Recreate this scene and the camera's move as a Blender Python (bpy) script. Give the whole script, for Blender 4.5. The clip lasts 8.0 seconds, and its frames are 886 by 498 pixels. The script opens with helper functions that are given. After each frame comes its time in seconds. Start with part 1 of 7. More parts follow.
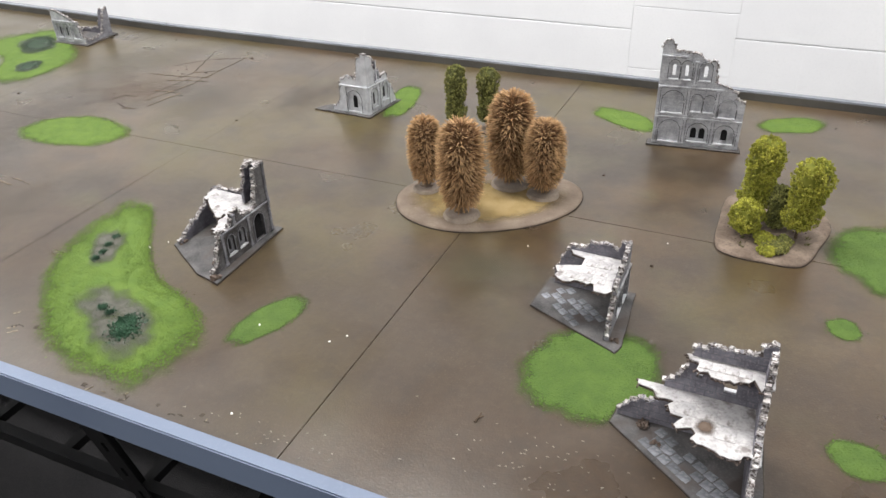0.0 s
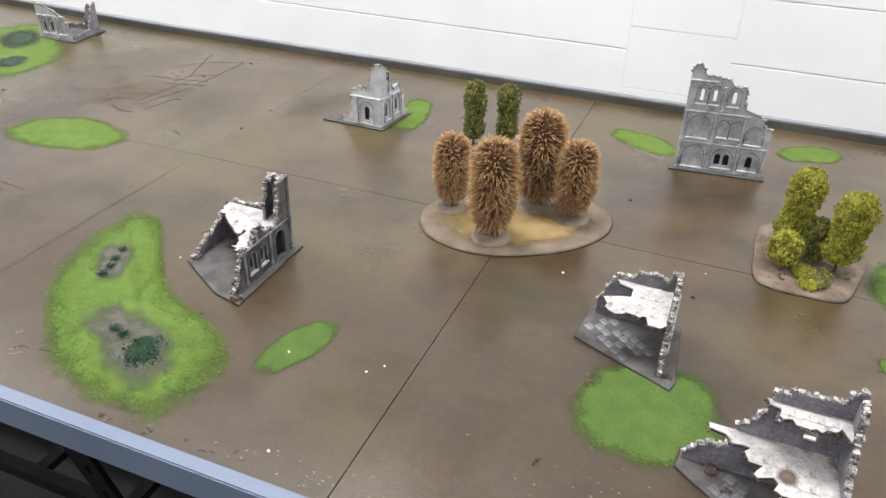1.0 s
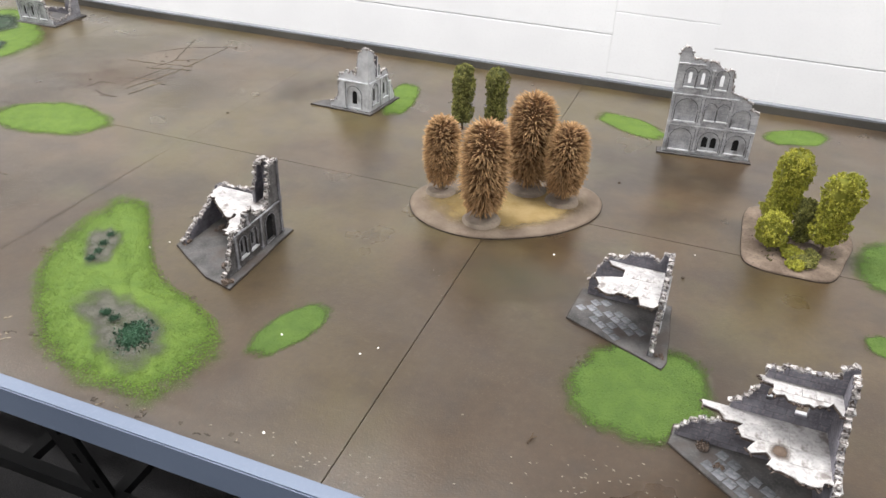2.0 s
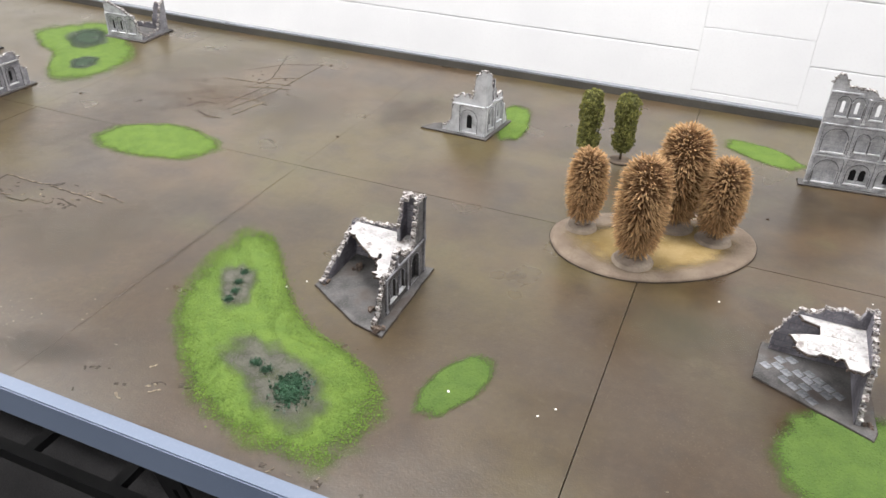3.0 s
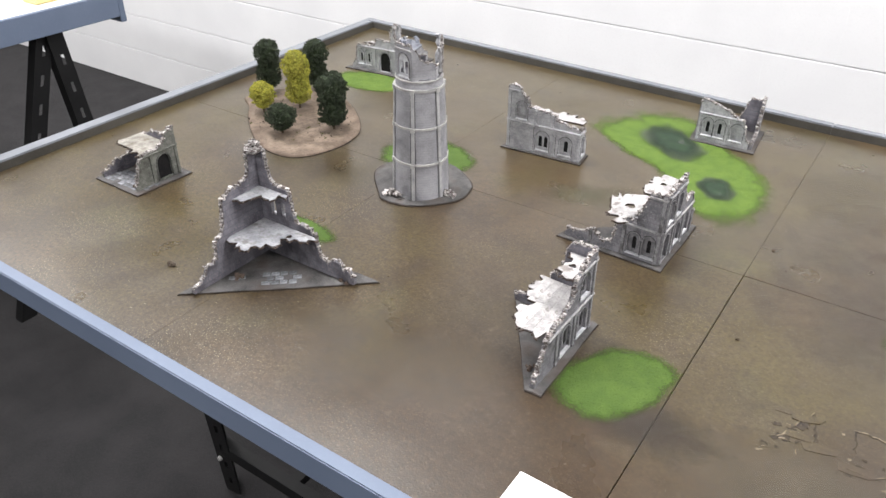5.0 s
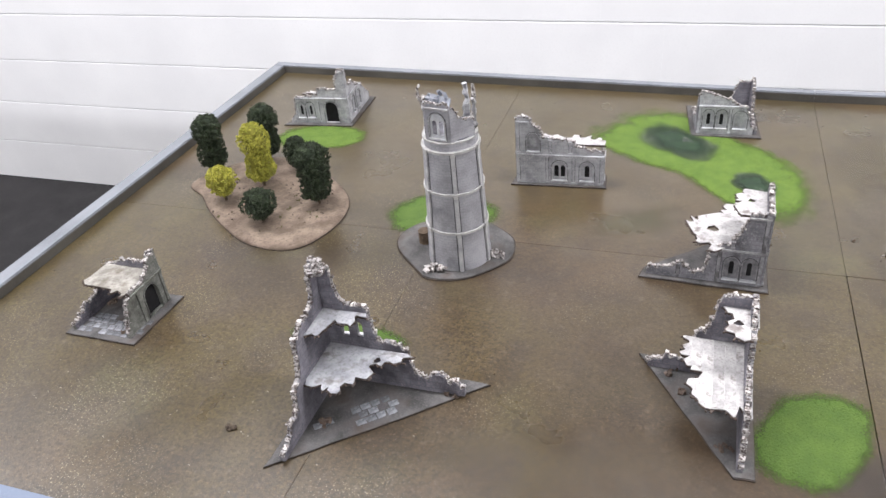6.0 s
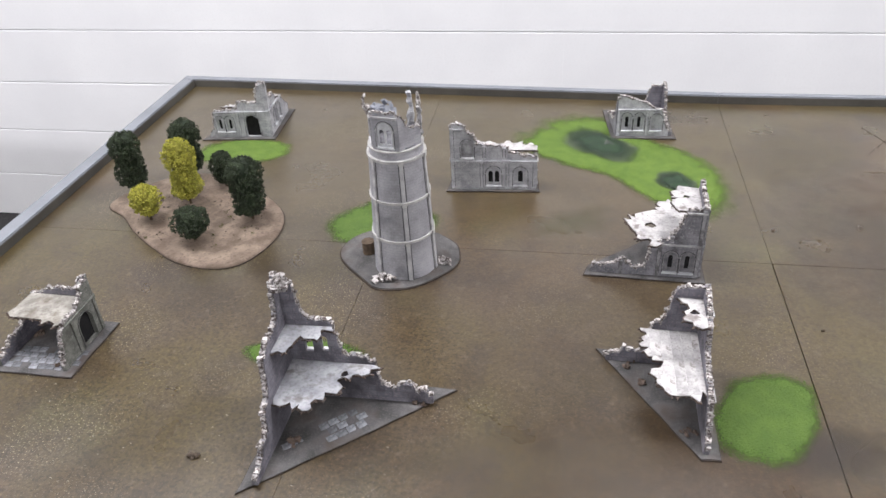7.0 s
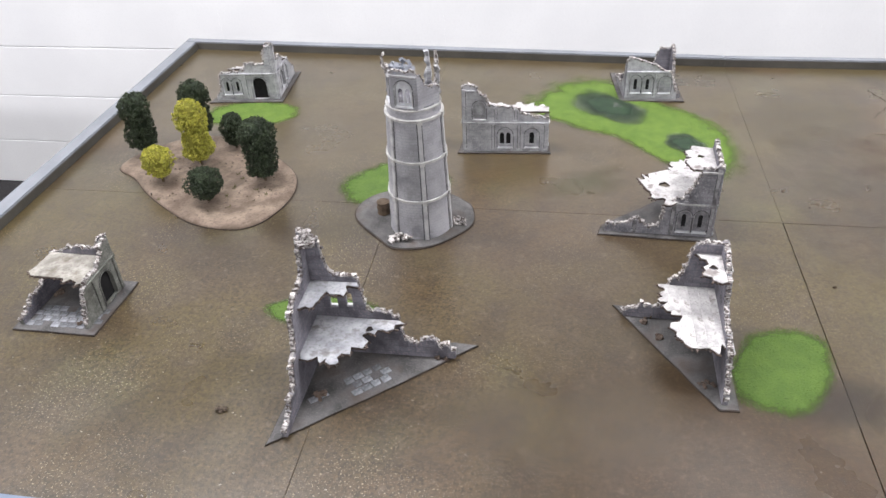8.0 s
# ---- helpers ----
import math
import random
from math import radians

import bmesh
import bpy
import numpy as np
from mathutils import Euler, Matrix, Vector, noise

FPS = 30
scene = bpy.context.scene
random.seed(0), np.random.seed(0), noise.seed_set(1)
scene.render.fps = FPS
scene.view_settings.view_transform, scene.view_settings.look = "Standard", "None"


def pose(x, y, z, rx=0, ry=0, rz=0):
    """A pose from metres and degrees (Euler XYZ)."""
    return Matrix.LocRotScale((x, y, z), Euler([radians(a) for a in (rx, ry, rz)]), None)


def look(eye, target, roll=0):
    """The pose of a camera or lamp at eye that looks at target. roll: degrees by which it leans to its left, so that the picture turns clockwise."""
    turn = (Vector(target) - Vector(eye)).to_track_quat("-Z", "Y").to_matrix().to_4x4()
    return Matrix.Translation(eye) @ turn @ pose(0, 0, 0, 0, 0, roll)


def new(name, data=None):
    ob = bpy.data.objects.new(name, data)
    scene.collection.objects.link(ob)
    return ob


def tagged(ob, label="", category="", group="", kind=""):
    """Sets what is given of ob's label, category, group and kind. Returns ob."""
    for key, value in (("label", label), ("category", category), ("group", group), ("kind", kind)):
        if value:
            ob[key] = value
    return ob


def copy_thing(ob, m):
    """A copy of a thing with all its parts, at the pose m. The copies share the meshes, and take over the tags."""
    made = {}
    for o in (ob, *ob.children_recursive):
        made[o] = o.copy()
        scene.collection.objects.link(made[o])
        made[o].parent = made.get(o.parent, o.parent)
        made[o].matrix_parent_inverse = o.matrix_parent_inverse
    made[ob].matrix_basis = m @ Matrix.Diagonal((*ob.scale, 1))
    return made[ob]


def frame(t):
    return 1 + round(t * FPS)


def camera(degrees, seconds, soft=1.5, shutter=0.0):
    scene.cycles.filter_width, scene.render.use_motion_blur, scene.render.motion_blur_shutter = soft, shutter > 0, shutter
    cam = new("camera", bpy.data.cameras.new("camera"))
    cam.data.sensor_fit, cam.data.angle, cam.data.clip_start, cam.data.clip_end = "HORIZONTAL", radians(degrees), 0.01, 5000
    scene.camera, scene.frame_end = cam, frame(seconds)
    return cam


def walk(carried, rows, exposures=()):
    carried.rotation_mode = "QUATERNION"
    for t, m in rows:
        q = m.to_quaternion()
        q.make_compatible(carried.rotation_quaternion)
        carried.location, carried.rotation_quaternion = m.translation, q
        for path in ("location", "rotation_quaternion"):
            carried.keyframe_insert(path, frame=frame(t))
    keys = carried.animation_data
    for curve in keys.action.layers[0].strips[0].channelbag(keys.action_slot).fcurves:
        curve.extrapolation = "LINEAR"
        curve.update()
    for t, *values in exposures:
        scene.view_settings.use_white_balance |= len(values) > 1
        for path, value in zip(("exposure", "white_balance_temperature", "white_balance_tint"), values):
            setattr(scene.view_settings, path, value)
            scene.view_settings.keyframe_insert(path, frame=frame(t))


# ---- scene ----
from mathutils.geometry import tessellate_polygon
cam = camera(60.8, 8.0)
PATH = [
    (0, (1.618, -1.027, 0.601), (0.901, 0.506, -0.465), -1.9),
    (0.2, (1.586, -1.026, 0.593), (0.931, 0.544, -0.458), -1.7),
    (0.5, (1.534, -1.03, 0.594), (0.934, 0.568, -0.449), 0.5),
    (1, (1.498, -1.019, 0.591), (0.878, 0.57, -0.454), 1.7),
    (1.5, (1.488, -1.02, 0.584), (0.885, 0.563, -0.48), 2.2),
    (1.7, (1.491, -1.023, 0.582), (0.895, 0.562, -0.483), 2.2),
    (2.8, (1.39, -1.032, 0.588), (0.88, 0.573, -0.492), 2.3),
    (3, (1.293, -1.01, 0.582), (0.659, 0.564, -0.477), 1.9),
    (3.3, (1.14, -0.989, 0.59), (0.346, 0.527, -0.447), 1.0),
    (3.5, (0.96, -0.971, 0.623), (0.025, 0.455, -0.42), -0.2),
    (3.8, (0.768, -0.959, 0.63), (-0.103, 0.3, -0.317), 1.9),
    (4, (0.66, -0.98, 0.617), (-0.317, 0.424, -0.42), 2.5),
    (4.2, (0.565, -1.008, 0.622), (-0.41, 0.402, -0.411), 2.4),
    (4.5, (0.365, -1.032, 0.647), (-0.599, 0.38, -0.392), 1.8),
    (4.7, (0.277, -1.031, 0.641), (-0.705, 0.355, -0.414), 0.4),
    (5.8, (-0.17, -0.942, 0.659), (-0.867, 0.559, -0.464), -3.7),
    (6, (-0.226, -0.978, 0.671), (-0.823, 0.574, -0.44), -5.8),
    (6.5, (-0.289, -1.012, 0.686), (-0.683, 0.613, -0.41), -4.3),
    (7, (-0.307, -1.001, 0.673), (-0.63, 0.634, -0.432), -3.3),
    (7.5, (-0.318, -1.009, 0.669), (-0.541, 0.617, -0.475), -2.4),
    (8, (-0.345, -1.025, 0.667), (-0.635, 0.57, -0.503), -2.9),
]
walk(cam, [(t, look(eye, target, roll)) for t, eye, target, roll in PATH], exposures=[(0, -0.1, 6450, 10), (0.5, -0.06, 6450, 10), (1, -0.04, 6470, 10), (1.5, -0.04, 6480, 10), (3, 0.05, 6480, 10.3), (3.5, -0.12, 6500, 10), (4, -0.12, 6500, 10.3), (4.5, -0.02, 6500, 10.3), (6, -0.06, 6300, 13), (6.5, -0.19, 6300, 13.5), (7, -0.21, 6300, 13.5), (7.5, -0.17, 6300, 13.5), (8, -0.06, 6300, 12.7)])
# ---- world, lamps, exposure ----
FLOOR = -1.01          # the table's playing surface is z = 0
WALL_Y = 1.6
CEIL = 2.3
LAMP = 71.0
world = bpy.data.worlds.new("world")
scene.world = world
world.use_nodes = True
world.node_tree.nodes["Background"].inputs[0].default_value = (0.9, 0.95, 1.0, 1)
world.node_tree.nodes["Background"].inputs[1].default_value = 0.02


# ---- materials ----
def paint(name, c1, c2, c3=None, scale=(12, 160), rough=0.75, bump=0.3, depth=0.0006, amount=0.35, metal=0.0, vary=0.0, world_space=False, spec=0.5, courses=0.0, stain=None):
    """Two noises: broad patches from c1 to c2, fine grains of c3, and a fine relief."""
    m = bpy.data.materials.new(name)
    m.use_nodes = True
    nt = m.node_tree
    nd, ln = nt.nodes, nt.links
    bsdf = nd["Principled BSDF"]
    bsdf.inputs["Metallic"].default_value = metal
    bsdf.inputs["Specular IOR Level"].default_value = spec
    co = nd.new("ShaderNodeNewGeometry").outputs["Position"] if world_space else nd.new("ShaderNodeTexCoord").outputs["Object"]

    def noise_node(s, detail):
        n = nd.new("ShaderNodeTexNoise")
        n.inputs["Scale"].default_value = s
        n.inputs["Detail"].default_value = detail
        ln.new(co, n.inputs["Vector"])
        return n.outputs["Fac"]

    def ramp(src, lo, hi):
        r = nd.new("ShaderNodeMapRange")
        r.inputs["From Min"].default_value, r.inputs["From Max"].default_value = lo, hi
        ln.new(src, r.inputs["Value"])
        return r.outputs["Result"]

    def mix(fac, a, b):
        x = nd.new("ShaderNodeMix")
        x.data_type = "RGBA"
        ln.new(fac, x.inputs["Factor"])
        for sock, v in ((x.inputs[6], a), (x.inputs[7], b)):
            if isinstance(v, tuple):
                sock.default_value = (*v, 1)
            else:
                ln.new(v, sock)
        return x.outputs[2]

    big, fine = noise_node(scale[0], 5), noise_node(scale[1], 4)
    col = mix(ramp(big, 0.35, 0.65), c1, c2)
    if c3:
        mul = nd.new("ShaderNodeMath")
        mul.operation = "MULTIPLY"
        ln.new(ramp(fine, 0.5, 0.72), mul.inputs[0])
        mul.inputs[1].default_value = amount
        col = mix(mul.outputs[0], col, c3)
    if stain:
        s_col, s_scale, s_lo, s_hi, s_amount = stain
        r = nd.new("ShaderNodeMapRange")
        for k, v in (("From Min", s_lo), ("From Max", s_hi), ("To Min", 0.0), ("To Max", s_amount)):
            r.inputs[k].default_value = v
        ln.new(noise_node(s_scale, 6), r.inputs["Value"])
        col = mix(r.outputs["Result"], col, s_col)
    joint = None
    if courses:
        sx = nd.new("ShaderNodeSeparateXYZ")
        ln.new(co, sx.inputs[0])
        ad = nd.new("ShaderNodeMath")
        ln.new(sx.outputs[0], ad.inputs[0])
        ln.new(sx.outputs[1], ad.inputs[1])
        cx = nd.new("ShaderNodeCombineXYZ")
        ln.new(ad.outputs[0], cx.inputs[0])
        ln.new(sx.outputs[2], cx.inputs[1])
        bk = nd.new("ShaderNodeTexBrick")
        for k, v in (("Scale", 1.0), ("Mortar Size", courses * 0.07), ("Mortar Smooth", 0.4), ("Brick Width", courses * 2.1), ("Row Height", courses)):
            bk.inputs[k].default_value = v
        ln.new(cx.outputs[0], bk.inputs["Vector"])
        joint = bk.outputs["Fac"]
        jm = nd.new("ShaderNodeMath")
        jm.operation = "MULTIPLY"
        ln.new(joint, jm.inputs[0])
        jm.inputs[1].default_value = 0.32
        col = mix(jm.outputs[0], col, tuple(v * 0.45 for v in c1))
    if vary:
        hsv = nd.new("ShaderNodeHueSaturation")
        ln.new(col, hsv.inputs["Color"])
        ob = nd.new("ShaderNodeObjectInfo")
        r = nd.new("ShaderNodeMapRange")
        r.inputs["To Min"].default_value, r.inputs["To Max"].default_value = 1 - vary, 1 + vary
        ln.new(ob.outputs["Random"], r.inputs["Value"])
        ln.new(r.outputs["Result"], hsv.inputs["Value"])
        col = hsv.outputs["Color"]
    ln.new(col, bsdf.inputs["Base Color"])
    rr = nd.new("ShaderNodeMapRange")
    rr.inputs["To Min"].default_value, rr.inputs["To Max"].default_value = max(0.05, rough - 0.08), min(1, rough + 0.08)
    ln.new(fine, rr.inputs["Value"])
    ln.new(rr.outputs["Result"], bsdf.inputs["Roughness"])
    if bump:
        b = nd.new("ShaderNodeBump")
        b.inputs["Strength"].default_value, b.inputs["Distance"].default_value = bump, depth
        ln.new(fine, b.inputs["Height"])
        nrm = b.outputs["Normal"]
        if joint:
            b3 = nd.new("ShaderNodeBump")
            b3.invert = True
            b3.inputs["Strength"].default_value, b3.inputs["Distance"].default_value = 0.6, 0.0005
            ln.new(joint, b3.inputs["Height"])
            ln.new(nrm, b3.inputs["Normal"])
            nrm = b3.outputs["Normal"]
        ln.new(nrm, bsdf.inputs["Normal"])
    return m


def island_vary(m, amount):
    """Lets every joined leaf or spike differ a little in brightness."""
    nt = m.node_tree
    bsdf = nt.nodes["Principled BSDF"]
    link = bsdf.inputs["Base Color"].links[0]
    src = link.from_socket
    hsv = nt.nodes.new("ShaderNodeHueSaturation")
    g = nt.nodes.new("ShaderNodeNewGeometry")
    r = nt.nodes.new("ShaderNodeMapRange")
    r.inputs["To Min"].default_value, r.inputs["To Max"].default_value = 1 - amount, 1 + amount
    nt.links.new(g.outputs["Random Per Island"], r.inputs["Value"])
    nt.links.new(r.outputs["Result"], hsv.inputs["Value"])
    nt.links.new(src, hsv.inputs["Color"])
    nt.links.new(hsv.outputs["Color"], bsdf.inputs["Base Color"])
    return m


STONE = paint("grey_drybrushed_stone", (0.12, 0.118, 0.134), (0.235, 0.231, 0.252), (0.42, 0.416, 0.432), (60, 420), 0.8, 0.7, 0.0008, 0.5, courses=0.0065, stain=((0.05, 0.046, 0.048), 38, 0.55, 0.7, 0.75))
STONE_PALE = paint("pale_grey_stone", (0.285, 0.287, 0.306), (0.47, 0.473, 0.495), (0.64, 0.642, 0.655), (60, 420), 0.8, 0.6, 0.0007, 0.5, courses=0.0065, stain=((0.12, 0.115, 0.115), 36, 0.57, 0.7, 0.65))
STONE_HI = paint("pale_drybrushed_moulding", (0.235, 0.233, 0.243), (0.42, 0.416, 0.42), (0.6, 0.595, 0.59), (90, 420), 0.8, 0.5, 0.0006, 0.5, stain=((0.07, 0.066, 0.068), 60, 0.55, 0.68, 0.7))
# recessed panels: wash and the recess's own shade put into the colour
STONE_LO = paint("dark_recess_stone", (0.095, 0.094, 0.103), (0.2, 0.198, 0.21), (0.38, 0.355, 0.365), (90, 420), 0.85, 0.5, 0.0006, 0.4)
# inner faces: dark wash and the shade of the interiors in one colour
STONE_IN = paint("dark_inner_stone", (0.085, 0.082, 0.098), (0.195, 0.19, 0.218), (0.38, 0.32, 0.345), (30, 380), 0.85, 0.6, 0.0008, 0.4, courses=0.0095, stain=((0.035, 0.032, 0.038), 24, 0.48, 0.66, 0.75))
STONE_WHITE = paint("whitened_stone", (0.4, 0.408, 0.432), (0.58, 0.59, 0.615), (0.72, 0.725, 0.735), (60, 420), 0.8, 0.6, 0.0007, 0.5, stain=((0.18, 0.175, 0.18), 34, 0.58, 0.72, 0.6))
RIM_INNER = paint("grey_brown_sprayed_rim", (0.04, 0.037, 0.032), (0.075, 0.07, 0.06), (0.11, 0.1, 0.085), (7, 240), 0.6, 0.2, 0.0003, 0.3, world_space=True)
EDGE = island_vary(paint("pale_broken_stone", (0.27, 0.25, 0.242), (0.58, 0.555, 0.54), (0.09, 0.066, 0.056), (150, 600), 0.85, 0.5, 0.0006, 0.5, stain=((0.055, 0.037, 0.031), 260, 0.5, 0.57, 0.85)), 0.35)
CRUMBLE = paint("crumbled_stone", (0.2, 0.188, 0.186), (0.43, 0.415, 0.41), (0.08, 0.06, 0.052), (170, 600), 0.85, 0.9, 0.0012, 0.6, stain=((0.045, 0.03, 0.026), 330, 0.49, 0.55, 0.9))
PALE = paint("white_drybrushed_floor", (0.32, 0.31, 0.312), (0.53, 0.515, 0.508), (0.15, 0.132, 0.128), (55, 300), 0.85, 0.5, 0.0006, 0.5, vary=0.12, stain=((0.1, 0.078, 0.07), 60, 0.57, 0.68, 0.75))
SPLINTER = paint("dark_broken_underside", (0.03, 0.021, 0.018), (0.085, 0.06, 0.05), (0.24, 0.21, 0.19), (120, 500), 0.9, 0.4)
BASE = paint("grey_painted_base", (0.036, 0.0342, 0.0346), (0.118, 0.113, 0.113), (0.16, 0.15, 0.143), (26, 420), 0.75, 0.7, 0.0008, 0.4, stain=((0.05, 0.034, 0.026), 24, 0.5, 0.66, 0.7))
# brown base edge, kept dark to carry the contact shade beneath
UNDEREDGE = paint("dark_brown_shade_edge", (0.02, 0.014, 0.011), (0.05, 0.036, 0.027), None, (90, 400), 0.85, 0.3)
DISC = paint("pale_tan_disc", (0.17, 0.135, 0.105), (0.27, 0.22, 0.175), (0.1, 0.07, 0.05), (40, 330), 0.85, 0.6, 0.0008, 0.4)
SLAB = paint("pale_grey_paving", (0.085, 0.088, 0.098), (0.19, 0.196, 0.216), (0.3, 0.305, 0.325), (60, 400), 0.75, 0.5, 0.0005, 0.45, vary=0.35)
TOWERSTONE = paint("tower_grey_stone", (0.235, 0.233, 0.25), (0.36, 0.357, 0.38), (0.48, 0.475, 0.49), (26, 480), 0.75, 0.5, 0.0005, 0.4, courses=0.0045, stain=((0.13, 0.13, 0.145), 40, 0.55, 0.7, 0.6))
RIBSTONE = paint("tower_drybrushed_rib", (0.27, 0.268, 0.28), (0.42, 0.415, 0.42), (0.55, 0.54, 0.53), (60, 420), 0.75, 0.4, 0.0004, 0.4)
TRIMSTONE = paint("tower_pale_trim", (0.34, 0.335, 0.33), (0.5, 0.49, 0.475), (0.2, 0.195, 0.195), (70, 400), 0.75, 0.3, 0.0004, 0.35)
RUST = paint("brown_rubble", (0.06, 0.04, 0.03), (0.13, 0.095, 0.075), (0.23, 0.2, 0.175), (160, 600), 0.9, 0.5)
SANDBASE = paint("sandy_tan_base", (0.135, 0.1, 0.073), (0.22, 0.172, 0.13), (0.085, 0.058, 0.038), (22, 330), 0.85, 0.7, 0.001, 0.4, stain=((0.1, 0.07, 0.05), 16, 0.5, 0.7, 0.6))
PINKBASE = paint("pinkish_tan_base", (0.1, 0.07, 0.05), (0.215, 0.163, 0.124), (0.055, 0.037, 0.025), (24, 260), 0.85, 0.8, 0.0013, 0.55, stain=((0.07, 0.05, 0.033), 28, 0.47, 0.66, 0.75))
OCHRE_PLAIN = paint("ochre_flock", (0.19, 0.125, 0.038), (0.25, 0.178, 0.075), (0.3, 0.23, 0.13), (40, 500), 0.95, 0.7, 0.0008, 0.5)
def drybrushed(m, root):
    """Darkens bristles towards their roots, the crown's inner shade put into the colour, by the mesh's own tip value.
    """
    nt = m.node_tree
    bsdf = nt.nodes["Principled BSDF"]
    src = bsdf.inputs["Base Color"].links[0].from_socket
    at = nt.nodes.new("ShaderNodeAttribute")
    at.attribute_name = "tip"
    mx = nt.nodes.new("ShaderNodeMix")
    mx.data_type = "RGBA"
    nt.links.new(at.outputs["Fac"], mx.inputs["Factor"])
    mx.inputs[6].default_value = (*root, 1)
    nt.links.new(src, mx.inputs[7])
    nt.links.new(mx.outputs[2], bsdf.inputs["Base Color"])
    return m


def faded(m, lo=0.32, hi=0.62, scale=620, ragged=0.75):
    """Lets a patch thin out towards its edge in grains, by the mesh's own fade value."""
    nt = m.node_tree
    nd, ln = nt.nodes, nt.links
    bsdf, out = nd["Principled BSDF"], nd["Material Output"]
    at = nd.new("ShaderNodeAttribute")
    at.attribute_name = "fade"
    n1 = nd.new("ShaderNodeTexNoise")
    n1.inputs["Scale"].default_value, n1.inputs["Detail"].default_value = scale, 3
    co = nd.new("ShaderNodeTexCoord")
    ln.new(co.outputs["Object"], n1.inputs["Vector"])
    n2 = nd.new("ShaderNodeTexNoise")
    n2.inputs["Scale"].default_value, n2.inputs["Detail"].default_value = 38, 4
    ln.new(co.outputs["Object"], n2.inputs["Vector"])
    s = nd.new("ShaderNodeMath")
    s.operation = "ADD"
    ln.new(n1.outputs["Fac"], s.inputs[0])
    ln.new(n2.outputs["Fac"], s.inputs[1])
    c = nd.new("ShaderNodeMath")
    c.operation = "MULTIPLY_ADD"
    ln.new(s.outputs[0], c.inputs[0])
    c.inputs[1].default_value, c.inputs[2].default_value = ragged, -ragged
    t = nd.new("ShaderNodeMath")
    t.operation = "ADD"
    ln.new(at.outputs["Fac"], t.inputs[0])
    ln.new(c.outputs[0], t.inputs[1])
    r = nd.new("ShaderNodeMapRange")
    r.inputs["From Min"].default_value, r.inputs["From Max"].default_value = lo, hi
    ln.new(t.outputs[0], r.inputs["Value"])
    tr = nd.new("ShaderNodeBsdfTransparent")
    mx = nd.new("ShaderNodeMixShader")
    ln.new(r.outputs["Result"], mx.inputs[0])
    ln.new(tr.outputs[0], mx.inputs[1])
    ln.new(bsdf.outputs[0], mx.inputs[2])
    ln.new(mx.outputs[0], out.inputs["Surface"])
    return m


GREENS = [paint("bright_green_flock", (0.07, 0.126, 0.0155), (0.098, 0.16, 0.0215), (0.058, 0.1, 0.013), (40, 420), 0.95, 0.8, 0.0018, 0.5),
          paint("mid_green_flock", (0.05, 0.094, 0.013), (0.071, 0.122, 0.0185), (0.042, 0.076, 0.0115), (40, 420), 0.95, 0.8, 0.0018, 0.5)]
GREENS = [faded(g, 0.1, 0.95, ragged=1.25) for g in GREENS]
OCHRE = faded(OCHRE_PLAIN, 0.2, 0.8)
MUD = paint("grey_mud", (0.034, 0.033, 0.022), (0.068, 0.067, 0.047), (0.17, 0.165, 0.14), (50, 330), 0.6, 0.8, 0.002, 0.4)
MUD = faded(MUD, 0.1, 1.5, ragged=1.6)
SOOT = faded(paint("sprayed_dark_earth", (0.02, 0.016, 0.013), (0.034, 0.027, 0.021), (0.06, 0.05, 0.038), (30, 420), 0.6, 0.5, 0.0006, 0.4), 0.0, 2.4)
MIST = faded(paint("sprayed_pale_olive", (0.07, 0.068, 0.036), (0.1, 0.092, 0.055), (0.05, 0.042, 0.026), (30, 420), 0.6, 0.5, 0.0006, 0.4), 0.0, 2.6)
TAWNY = faded(paint("sprayed_tawny_earth", (0.09, 0.055, 0.027), (0.12, 0.075, 0.04), (0.06, 0.04, 0.024), (30, 420), 0.6, 0.5, 0.0006, 0.4), 0.0, 2.6)
HAZE = faded(paint("sprayed_pale_tan", (0.088, 0.074, 0.052), (0.125, 0.107, 0.08), (0.06, 0.048, 0.034), (26, 420), 0.45, 0.5, 0.0006, 0.4), 0.0, 2.6)
SCORCH = faded(paint("brown_scorch", (0.075, 0.05, 0.036), (0.13, 0.095, 0.07), None, (80, 400), 0.9, 0.3), 0.0, 1.2)
MURK = faded(paint("dark_green_murk", (0.006, 0.02, 0.009), (0.014, 0.035, 0.014), (0.03, 0.055, 0.02), (50, 420), 0.85, 0.8, 0.001, 0.5), 0.1, 1.0)
SILT = faded(paint("bluish_grey_silt", (0.05, 0.062, 0.05), (0.085, 0.1, 0.08), (0.13, 0.15, 0.12), (50, 420), 0.8, 0.6, 0.001, 0.4), 0.0, 1.3)
POND = paint("dark_green_weed", (0.008, 0.04, 0.018), (0.02, 0.075, 0.035), (0.05, 0.12, 0.05), (60, 500), 0.6, 0.8, 0.001, 0.4)
# tuft roots and core carry the shade inside the crown as colour
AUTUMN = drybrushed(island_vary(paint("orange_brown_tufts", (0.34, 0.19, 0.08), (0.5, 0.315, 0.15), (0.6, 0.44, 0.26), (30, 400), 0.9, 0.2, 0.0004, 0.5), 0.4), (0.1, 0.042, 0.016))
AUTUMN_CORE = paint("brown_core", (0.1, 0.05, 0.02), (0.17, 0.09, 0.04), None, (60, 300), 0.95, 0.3)
